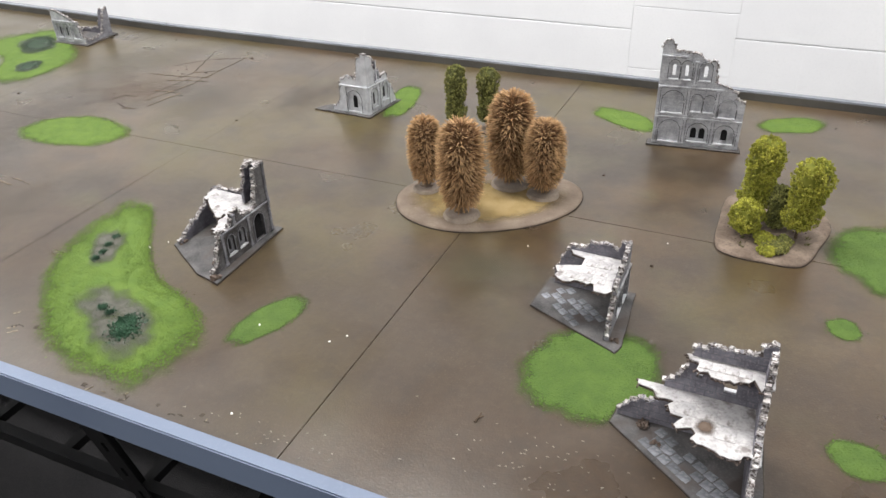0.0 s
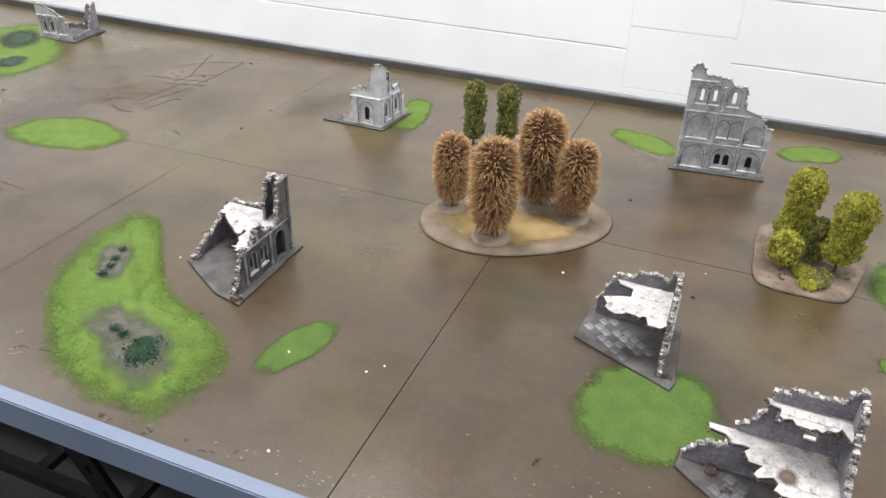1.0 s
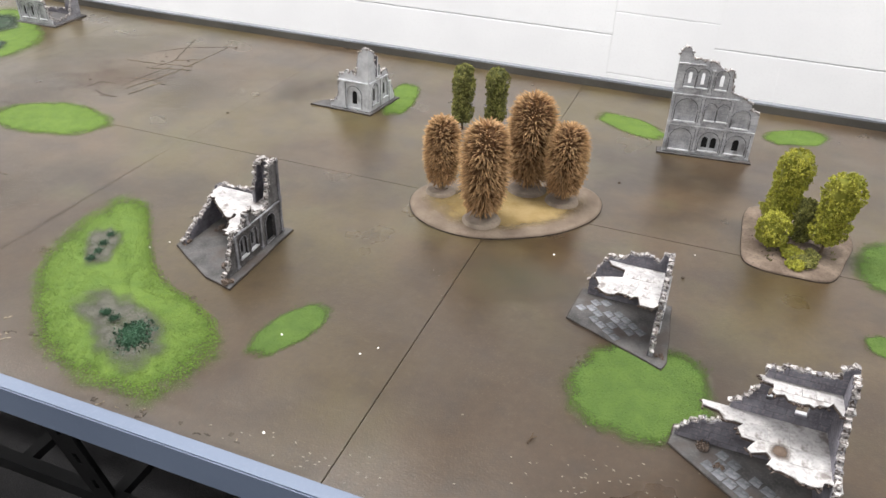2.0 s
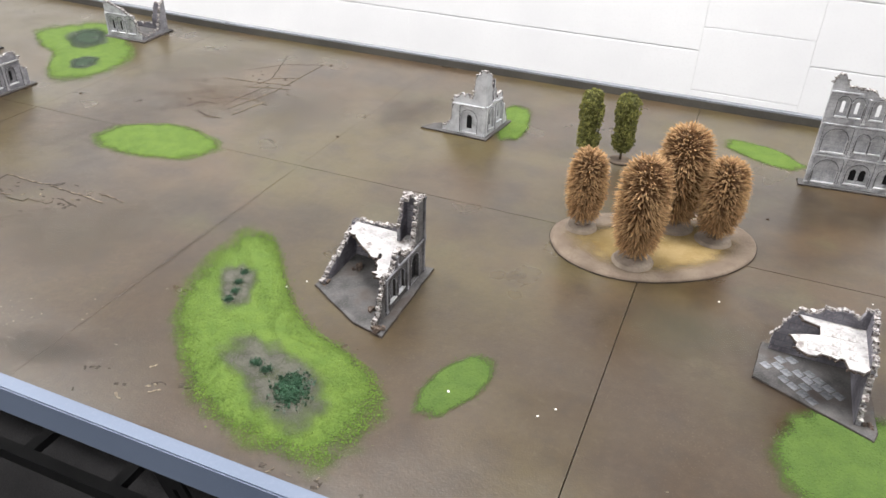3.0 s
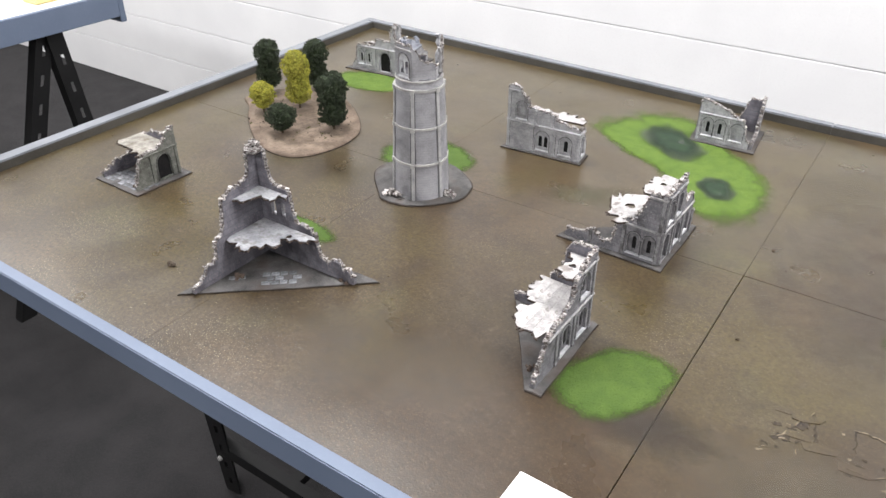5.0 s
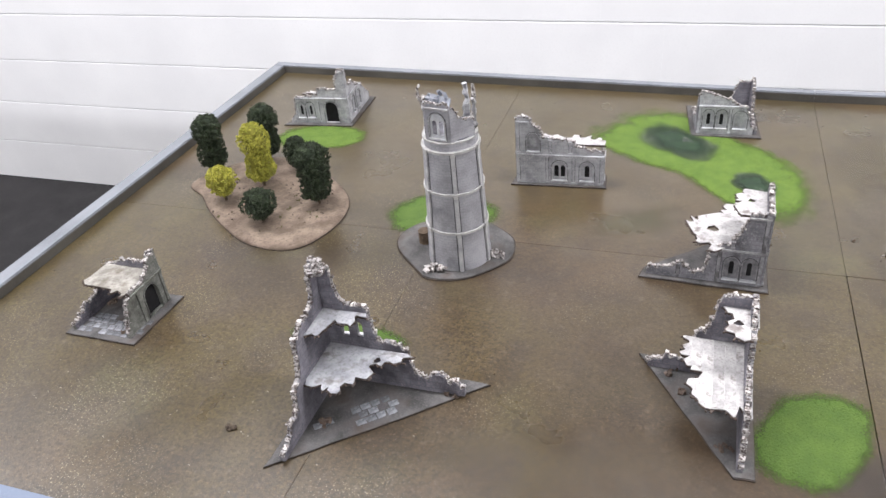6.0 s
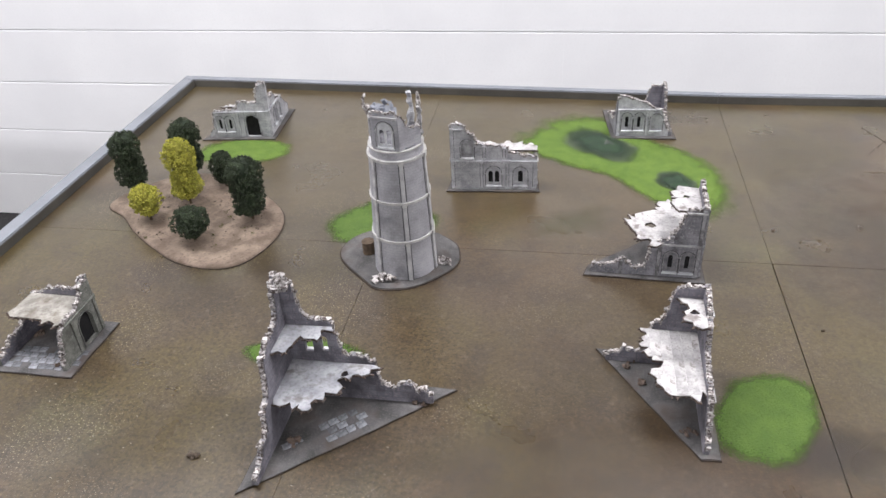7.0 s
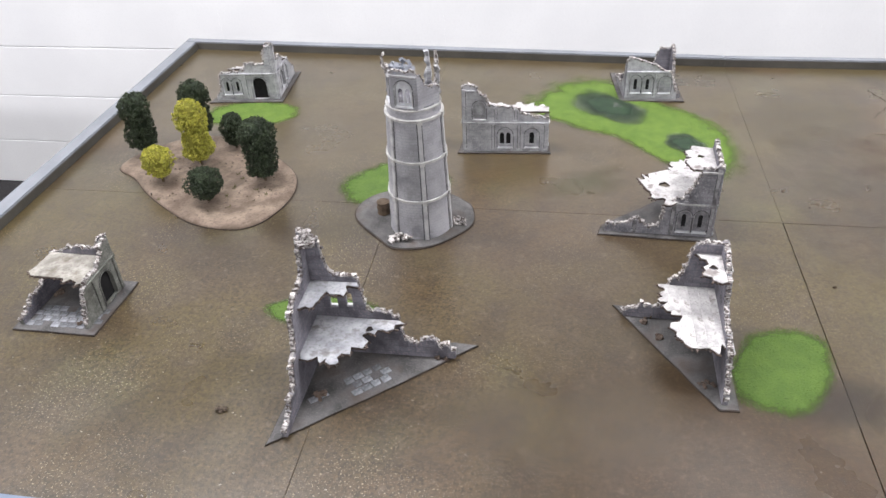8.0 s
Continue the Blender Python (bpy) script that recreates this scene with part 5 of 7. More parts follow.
# H: straight range with a corner turret
r = ruin("ruined_range", (-0.441, 0.211), "ruined straight stone range with turret and white floor")
ruin_base(r, [(-0.528, 0.18), (-0.36, 0.19), (-0.366, 0.24), (-0.524, 0.235)], 91)
ruin_wall(r, (-0.519, 0.187), (-0.366, 0.196), [(0, 0.1218), (0.03, 0.1279), (0.14, 0.1259), (0.2, 0.1097), (0.27, 0.1015), (0.33, 0.0873), (0.62, 0.0853), (0.7, 0.0731), (0.85, 0.067), (1, 0.067)], 92,
          arches=[(0.5, 0.0081, 0.026, 0.0376, "two"), (0.81, 0.0081, 0.024, 0.0366, "win"), (0.2, 0.063, 0.022, 0.0345, "blind")], cornices=[(0.0569, 0, 1), (0.1178, 0, 0.14)], pilasters=[(0.03, 0.002, 0.0558), (0.36, 0.002, 0.0558), (0.66, 0.002, 0.0558), (0.97, 0.002, 0.0558), (0.03, 0.0589, 0.1198), (0.39, 0.0589, 0.0863), (0.62, 0.0589, 0.0863)], stone=STONE_PALE)
ruin_wall(r, (-0.366, 0.196), (-0.37, 0.234), [(0, 0.067), (0.5, 0.063), (0.8, 0.0406), (1, 0.0203)], 93, arches=[(0.4, 0.0102, 0.016, 0.0345, "win")], cornices=[(0.0569, 0, 0.6)], stone=STONE_PALE)
ruin_wall(r, (-0.519, 0.229), (-0.519, 0.187), [(0, 0.0812), (0.5, 0.1015), (0.7, 0.1198), (1, 0.1218)], 94, cornices=[(0.0569, 0, 1)])
ruin_floor(r, [(-0.513, 0.193), (-0.367, 0.203), (-0.367, 0.219), (-0.4, 0.233), (-0.461, 0.227), (-0.513, 0.225)], {2, 3, 4}, 0.0792, 95)

# I: low range with a broken end tower
r = ruin("ruined_range", (-0.173, 0.49), "low ruined stone range with a broken end tower")
ruin_base(r, [(-0.23, 0.42), (-0.103, 0.424), (-0.113, 0.545), (-0.246, 0.562)], 101)
ruin_wall(r, (-0.221, 0.43), (-0.119, 0.434), [(0, 0.0818), (0.04, 0.0859), (0.3, 0.0798), (0.45, 0.0716), (0.7, 0.0634), (0.86, 0.0512), (0.9, 0.0286), (1, 0.0123)], 102,
          arches=[(0.19, 0.0123, 0.019, 0.0368, "win"), (0.42, 0.0123, 0.019, 0.0368, "win"), (0.75, 0.0123, 0.023, 0.0348, "blind")], cornices=[(0.0573, 0, 0.85)], pilasters=[(0.03, 0.002, 0.0563), (0.57, 0.002, 0.0563)], stone=STONE_PALE)
ruin_wall(r, (-0.112, 0.437), (-0.122, 0.535), [(0, 0.0102), (0.4, 0.0082), (0.6, 0.0143), (0.75, 0.0512), (0.82, 0.0696), (1, 0.0737)], 103)
ruin_wall(r, (-0.122, 0.535), (-0.234, 0.536), [(0, 0.0737), (0.25, 0.0665), (0.32, 0.0409), (0.4, 0.0143), (0.8, 0.0102), (1, 0.0061)], 104)
ruin_wall(r, (-0.234, 0.536), (-0.223, 0.432), [(0, 0.0061), (0.5, 0.0123), (0.8, 0.0307), (0.9, 0.0614), (1, 0.0818)], 105)

# J: U-shaped gatehouse at the table's end
r = ruin("ruined_gatehouse", (-1.003, -0.3), "small ruined gatehouse with arched door and white floor")
ruin_base(r, [(-1.067, -0.357), (-0.945, -0.358), (-0.94, -0.241), (-1.063, -0.238)], 111, paving=[(-1.004, -0.326, 8, 4)], cell=0.0125, rubble=[(-1.043, -0.279, 0.008), (-0.974, -0.336, 0.006)])
ruin_wall(r, (-0.958, -0.347), (-0.957, -0.251), [(0, 0.01), (0.08, 0.0301), (0.14, 0.0502), (0.26, 0.0602), (0.6, 0.0643), (0.74, 0.0703), (0.8, 0.0863), (1, 0.0904)], 112, arches=[(0.2, 0.01, 0.014, 0.0341, "blind"), (0.66, 0.002, 0.03, 0.0462, "door")], cornices=[(0.0562, 0.1, 1)], pilasters=[(0.4, 0.002, 0.0552), (0.95, 0.002, 0.0552)], stone=STONE_OLIVE)
ruin_wall(r, (-0.957, -0.251), (-1.055, -0.25), [(0, 0.0904), (0.12, 0.0863), (0.2, 0.0703), (0.5, 0.0663), (0.8, 0.0602), (1, 0.0502)], 113, arches=[(0.35, 0.012, 0.02, 0.0341, "win"), (0.7, 0.012, 0.02, 0.0341, "win")], cornices=[(0.0562, 0, 0.8)], stone=STONE_OLIVE)
ruin_wall(r, (-1.055, -0.25), (-1.06, -0.347), [(0, 0.0502), (0.25, 0.044), (0.4, 0.03), (0.7, 0.022), (0.85, 0.012), (1, 0.005)], 114, stone=STONE_OLIVE)
ruin_floor(r, [(-0.963, -0.257), (-1.049, -0.257), (-1.051, -0.292), (-1.034, -0.31), (-0.999, -0.312), (-0.964, -0.325)], {2, 3, 4}, 0.0602, 115, face=FLOOR_WARM)

# K: gate corner with a slender tower
r = ruin("ruined_gate_corner", (-0.986, 0.451), "grey ruined gate corner with slender tower and arches")
ruin_base(r, [(-1.083, 0.358), (-0.925, 0.372), (-0.935, 0.532), (-0.958, 0.534), (-1.076, 0.39)], 121)
ruin_wall(r, (-1.069, 0.371), (-0.935, 0.383), [(0, 0.01), (0.08, 0.02), (0.1, 0.056), (0.3, 0.062), (0.5, 0.066), (0.54, 0.078), (0.76, 0.078), (0.84, 0.08), (0.86, 0.108), (0.92, 0.121), (1, 0.122)], 122,
          arches=[(0.2, 0.0123, 0.017, 0.0348, "win"), (0.36, 0.0123, 0.017, 0.0348, "win"), (0.72, 0.002, 0.03, 0.0471, "door")], cornices=[(0.0573, 0.1, 1), (0.1147, 0.78, 1)], pilasters=[(0.5, 0.002, 0.0563), (0.96, 0.002, 0.1178)], stone=STONE_PALE)
ruin_wall(r, (-0.935, 0.383), (-0.946, 0.52), [(0, 0.122), (0.1, 0.116), (0.12, 0.0819), (0.32, 0.0778), (0.5, 0.0655), (0.7, 0.0512), (1, 0.0154)], 123,
          arches=[(0.3, 0.0123, 0.018, 0.0348, "win"), (0.55, 0.0123, 0.018, 0.0348, "win"), (0.1, 0.0768, 0.008, 0.0266, "win")], cornices=[(0.0573, 0, 0.7)], pilasters=[(0.03, 0.002, 0.1178), (0.43, 0.002, 0.0563)], stone=STONE_PALE)
ruin_floor(r, [(-0.942, 0.39), (-1.037, 0.381), (-1.007, 0.408), (-0.966, 0.418), (-0.944, 0.455)], {1, 2, 3}, 0.0696, 124)


# ---- tower ----
tw = thing("stone_tower", (-0.566, -0.03, 0), "tall round ribbed grey stone tower with ruined crown", "tower")
TX, TY = -0.554, -0.051
bm = bmesh.new()
prism(bm, at_z(0), rounded([(-0.665, -0.01), (-0.658, -0.052), (-0.608, -0.104), (-0.58, -0.123), (-0.527, -0.111), (-0.479, -0.06), (-0.475, -0.019), (-0.495, 0.018), (-0.565, 0.056), (-0.636, 0.031)], 5), [], 0.0002, 0.0032)
tower_base = part("base", bm, BASE, tw, "grey painted base plate")
bm = bmesh.new()
prism(bm, at_z(0), rounded([(-0.667, -0.01), (-0.66, -0.053), (-0.608, -0.107), (-0.58, -0.125), (-0.527, -0.113), (-0.477, -0.06), (-0.473, -0.019), (-0.493, 0.02), (-0.565, 0.058), (-0.638, 0.033)], 5), [], 0.0001, 0.0017)
part("cut_edge", bm, UNDEREDGE, tower_base, "dark brown edge with the contact shade painted in")
ANG = math.radians(-70.0)


def ring(z, r, n=6):
    return [Vector((TX + r * math.cos(ANG + 2 * math.pi * k / n), TY + r * math.sin(ANG + 2 * math.pi * k / n), z)) for k in range(n)]


def drum(name, z0, z1, r0, r1, mat, label=""):
    bm = bmesh.new()
    a, b = [[bm.verts.new(p) for p in ring(z, r, 36)] for z, r in ((z0, r0), (z1, r1))]
    for k in range(36):
        j = (k + 1) % 36
        bm.faces.new([a[k], a[j], b[j], b[k]]).smooth = True
    for z, r in ((z0, r0), (z1, r1)):
        bm.faces.new([bm.verts.new(p) for p in ring(z, r, 36)])
    return part(name, bm, mat, tw, label)


LEV = ((0.003, 0.067, 0.0488, 0.0462), (0.0705, 0.131, 0.046, 0.0436), (0.1345, 0.196, 0.0434, 0.041))
for z0, z1, r0, r1 in LEV:
    drum("drum", z0, z1, r0, r1, TOWERSTONE)
    drum("string_course", z1, z1 + 0.0036, r1 + 0.002, r1 + 0.002, TRIMSTONE, label="pale string course")
    for k in range(6):
        a = ANG + 2 * math.pi * k / 6
        bm = bmesh.new()
        m0 = Matrix.Translation((TX, TY, 0)) @ Euler((0, 0, a)).to_matrix().to_4x4()
        vs = []
        for z, rr in ((z0, r0), (z1, r1)):
            for dx, dy in ((-0.003, -0.0034), (0.0022, -0.0028), (0.0022, 0.0028), (-0.003, 0.0034)):
                vs.append(bm.verts.new(m0 @ Vector((rr + dx, dy, z))))
        for f in ((0, 1, 5, 4), (1, 2, 6, 5), (2, 3, 7, 6), (4, 5, 6, 7), (3, 2, 1, 0), (0, 4, 7, 3)):
            bm.faces.new([vs[i] for i in f])
        part("corner_rib", bm, RIBSTONE, tw)
        for s in (-1, 1):
            bm = bmesh.new()
            m1 = Matrix.Translation((TX, TY, 0)) @ Euler((0, 0, a + s * 0.088)).to_matrix().to_4x4()
            vs = [bm.verts.new(m1 @ Vector((rr + dx, dy, z))) for z, rr in ((z0 + 0.001, r0), (z1 - 0.001, r1)) for dx, dy in ((-0.002, -0.0005), (0.0003, -0.0005), (0.0003, 0.0005), (-0.002, 0.0005))]
            for f in ((0, 1, 5, 4), (1, 2, 6, 5), (2, 3, 7, 6), (4, 5, 6, 7), (3, 2, 1, 0), (0, 4, 7, 3)):
                bm.faces.new([vs[i] for i in f])
            part("recess_line", bm, WASH_SHADE, tw, "black wash and painted shade beside the rib")
        bm = bmesh.new()
        box(bm, r1 - 0.003, r1 + 0.0036, -0.0036, 0.0036, z1 - 0.003, z1 + 0.004, m0)
        part("rib_block", bm, TRIMSTONE, tw)
drum("drum", 0.1995, 0.211, 0.0392, 0.0388, TOWERSTONE)
drum("string_course", 0.211, 0.213, 0.0402, 0.0402, TRIMSTONE, label="pale string course")
drum("belfry_floor", 0.213, 0.215, 0.0355, 0.0355, STONE)
# belfry: five standing faces with arched openings, the rest broken low
crown = ring(0.213, 0.0394)
for k in range(6):
    h = (0.024, 0.018, 0.01, 0.018, 0.049, 0.053)[k]
    p, q = crown[k], crown[(k + 1) % 6]
    arches = [(0.5, 0.0045, 0.024, 0.037, "open")] if h > 0.045 else []
    line = [(0, 0.05), (0.25, 0.047), (0.35, 0.036), (0.6, 0.03), (1, 0.024)] if k == 0 else [(0, h), (0.5, h * 1.02), (1, h * (0.75 if h < 0.04 else 1))]
    ruin_wall(tw, (p.x, p.y), (q.x, q.y), line, 200 + k, arches=arches, cornices=[(h - 0.004, 0, 1)] if arches else (), pilasters=[(0.06, 0.0, h), (0.94, 0.0, h)], thick=0.003, z0=0.213, stone=TOWERSTONE)
    if arches:
        d = (q - p).normalized()
        m0 = Matrix(((d.x, 0, d.y, (p.x + q.x) / 2), (d.y, 0, -d.x, (p.y + q.y) / 2), (0, 1, 0, 0.213), (0, 0, 0, 1)))
        bm = bmesh.new()
        prism(bm, m0, arch_outline(0, 0.0045, 0.0235, 0.0365), [arch_outline(x, 0.009, 0.0072, 0.021, n=5)[::-1] for x in (-0.0052, 0.0052)], -0.0024, -0.0014)
        part("tracery", bm, STONE_WHITE, tw, "pale window tracery with two lights")
# spikes of masonry left at the crown
def crag(x, y, z0, h, w, seed, hook=0.0):
    """A ragged upright of broken masonry as one shape."""
    rng = random.Random(seed)
    bm = bmesh.new()
    rows = []
    for k in range(9):
        f = k / 8
        dx, dy = rng.uniform(-0.0012, 0.0012) + hook * math.sin(2.6 * f), rng.uniform(-0.001, 0.001)
        e = w * 0.5 * (1 - 0.3 * f) * rng.uniform(0.45, 1.15)
        rows.append([bm.verts.new((x + dx + e * math.cos(a) * rng.uniform(0.8, 1.2), y + dy + e * math.sin(a) * rng.uniform(0.8, 1.2), z0 + h * f)) for a in (0.3, 1.4, 2.4, 3.5, 4.5, 5.5)])
    for a, b in zip(rows, rows[1:]):
        for k in range(6):
            bm.faces.new([a[k], a[(k + 1) % 6], b[(k + 1) % 6], b[k]])
    bm.faces.new(rows[0][::-1])
    bm.faces.new(rows[-1])
    return bm


for deg, z0, h, w, mat, lab, hook in ((205, 0.258, 0.03, 0.0075, EDGE, "pale hooked pinnacle", -0.006), (62, 0.216, 0.058, 0.013, STONE_PALE, "grey broken pinnacle", 0.002), (35, 0.216, 0.062, 0.009, EDGE, "dark broken pinnacle", 0.003), (16, 0.216, 0.045, 0.008, STONE_HI, "pale broken pinnacle", 0.002)):
    a = math.radians(deg)
    part("broken_pinnacle", crag(TX + 0.0348 * math.cos(a), TY + 0.0348 * math.sin(a), z0, h, w, deg, hook), mat, tw, lab)
bm = bmesh.new()
rng = random.Random(77)
for k in range(16):
    q = Matrix.Translation((TX - 0.016 + rng.gauss(0, 0.008), TY - 0.008 + rng.gauss(0, 0.009), 0.262 + rng.uniform(0, 0.006))) @ Euler([rng.uniform(0, 3) for _ in range(3)]).to_matrix().to_4x4()
    box(bm, -0.004, 0.004, -0.003, 0.003, -0.002, 0.002, q, 0.001, rng)
prism(bm, at_z(0.258), [(v.x, v.y) for v in ring(0, 0.037)[4:6] + ring(0, 0.037)[:1]] + [(TX + 0.004, TY + 0.004), (TX - 0.027, TY + 0.018)], [], 0, 0.003)
tagged(part("roof_rubble", bm, paint("blue_grey_slates", (0.11, 0.12, 0.15), (0.2, 0.21, 0.24), (0.36, 0.365, 0.38), (120, 500), 0.8, 0.4), tw, "bluish grey rubble on the top"), kind="stuff")
bm = bmesh.new()
for k in range(4):
    bmesh.ops.create_cone(bm, cap_ends=True, segments=10, radius1=0.0105 - 0.0009 * (k % 2), radius2=0.0105 - 0.0009 * ((k + 1) % 2), depth=0.0055, matrix=Matrix.Translation((TX - 0.066, TY + 0.022, 0.006 + k * 0.0052)))
part("barrel", bm, BARK, tower_base, "brown barrel on the base")
for (x, y, w) in ((TX - 0.024, TY - 0.052, 0.016), (TX + 0.056, TY + 0.002, 0.012)):
    bm = bmesh.new()
    rng = random.Random(int(w * 1000))
    for k in range(12):
        q = Matrix.Translation((x + rng.gauss(0, w * 0.5), y + rng.gauss(0, w * 0.22), 0.004 + rng.uniform(0, 0.007))) @ Euler([rng.uniform(0, 3) for _ in range(3)]).to_matrix().to_4x4()
        box(bm, -0.005, 0.005, -0.004, 0.004, -0.0016, 0.0016, q, 0.001, rng)
    tagged(part("rubble", bm, EDGE, tower_base, "pale fallen stones"), kind="stuff")


# ---- trees and their bases ----
def stand(name, ctrl, mat, label, h=0.005, seed=1, category="scenic stand"):
    """An uneven rounded base board with a sloping edge."""
    bm, cx, cy = dome(ctrl, ((1.0, 0.0002), (1.0, h * 0.5), (0.97, h), (0.8, h * 1.1), (0.6, h * 1.2), (0.4, h * 1.2), (0.2, h * 1.25)), seed)
    t = thing(name, (cx, cy, 0), label, category)
    board = part("board", bm, mat, t, smooth=True)
    bm = bmesh.new()
    prism(bm, at_z(0), [(cx + (x - cx) * 1.008, cy + (y - cy) * 1.008) for x, y in rounded(ctrl, 10)], [], 0.0001, 0.0016)
    part("cut_edge", bm, UNDEREDGE, board, "dark brown edge with the contact shade painted in")
    return t


def crown_radius(f, shape):
    """Width of a crown at the share f of its height."""
    if shape == "barrel":
        foot = min(1.0, 0.5 + 0.5 * (f / 0.34) ** 0.8)
        head = max(0.0, 1 - max(0.0, (f - 0.66) / 0.36) ** 2.4) ** 0.5
        return foot * head
    if shape == "ball":
        return max(0.0, 1 - (2 * f - 1) ** 2) ** 0.5
    return min(1.0, max(0.0, 1 - (2 * f - 1) ** 6) ** 0.5) * (0.93 + 0.07 * math.sin(9 * f + 1))


def autumn_tree(x, y, z, height, width, seed, tilt=(0, 0)):
    t = thing("autumn_tree", (x, y, z), "orange-brown bushy model tree on a round tan disc", "tree", "autumn trees")
    rng = random.Random(seed)
    bm = bmesh.new()
    bmesh.ops.create_cone(bm, cap_ends=True, segments=24, radius1=width * 0.42, radius2=width * 0.37, depth=0.005, matrix=Matrix.Translation((x, y, z + 0.0024)))
    part("disc", bm, DISC, t, "round tan disc")
    bm = bmesh.new()
    bmesh.ops.create_cone(bm, cap_ends=True, segments=8, radius1=0.0042, radius2=0.0028, depth=0.03, matrix=Matrix.Translation((x, y, z + 0.017)))
    for k in range(5):
        a = k * 1.26
        bmesh.ops.create_cone(bm, cap_ends=True, segments=5, radius1=0.0022, radius2=0.0006, depth=0.014, matrix=Matrix.Translation((x + 0.006 * math.cos(a), y + 0.006 * math.sin(a), z + 0.005)) @ Euler((0, 1.1, a)).to_matrix().to_4x4())
    part("trunk", bm, SANDBASE, t)
    z0 = z + 0.019
    hh = height - 0.019
    rad = width / 2
    bm = bmesh.new()
    rows = []
    for k in range(13):
        f = k / 12
        r = rad * 0.66 * crown_radius(f, "barrel")
        rows.append([bm.verts.new((x + r * math.cos(a * 0.5236), y + r * math.sin(a * 0.5236), z0 + hh * (0.03 + 0.92 * f))) for a in range(12)])
    for a, b in zip(rows, rows[1:]):
        for k in range(12):
            bm.faces.new([a[k], a[(k + 1) % 12], b[(k + 1) % 12], b[k]])
    bm.faces.new(rows[-1])
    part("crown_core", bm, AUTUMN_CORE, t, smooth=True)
    verts, faces, tips = [], [], []
    n = 2700
    for k in range(n):
        f = (k + rng.random()) / n
        a = k * 2.39996 + rng.uniform(-0.25, 0.25)
        r = rad * 0.64 * crown_radius(f, "barrel")
        p = Vector((x + r * math.cos(a), y + r * math.sin(a), z0 + hh * (0.03 + 0.92 * f)))
        if f > 0.96:
            p.x, p.y = x + (p.x - x) * rng.random(), y + (p.y - y) * rng.random()
        rise = -0.12 + 0.55 * f + 2.6 * max(0, f - 0.72)
        d = Vector((math.cos(a), math.sin(a), rise + rng.uniform(-0.4, 0.4))) + Vector((rng.uniform(-0.35, 0.35), rng.uniform(-0.35, 0.35), 0))
        d.normalize()
        ln = rad * rng.uniform(0.34, 0.56)
        s = d.cross(Vector((0, 0, 1)))
        s = (s if s.length > 0.01 else Vector((1, 0, 0))).normalized()
        u = s.cross(d)
        w = rng.uniform(0.0008, 0.0014)
        i = len(verts)
        mid = p + d * ln * 0.62 - Vector((0, 0, ln * 0.04))
        verts += [p + s * w * 0.6, p - s * w * 0.6, p + u * w, mid + s * w, mid - s * w, mid + u * w * 0.9, p + d * ln - Vector((0, 0, ln * 0.16))]
        faces += [(i, i + 1, i + 4, i + 3), (i + 1, i + 2, i + 5, i + 4), (i + 2, i, i + 3, i + 5), (i + 3, i + 4, i + 6), (i + 4, i + 5, i + 6), (i + 5, i + 3, i + 6)]
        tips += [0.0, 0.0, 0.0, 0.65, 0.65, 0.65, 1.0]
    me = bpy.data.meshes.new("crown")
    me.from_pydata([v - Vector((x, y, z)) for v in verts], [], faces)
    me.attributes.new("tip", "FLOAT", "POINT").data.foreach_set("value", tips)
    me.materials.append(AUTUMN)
    ob = new("crown", me)
    ob.parent = t
    return t


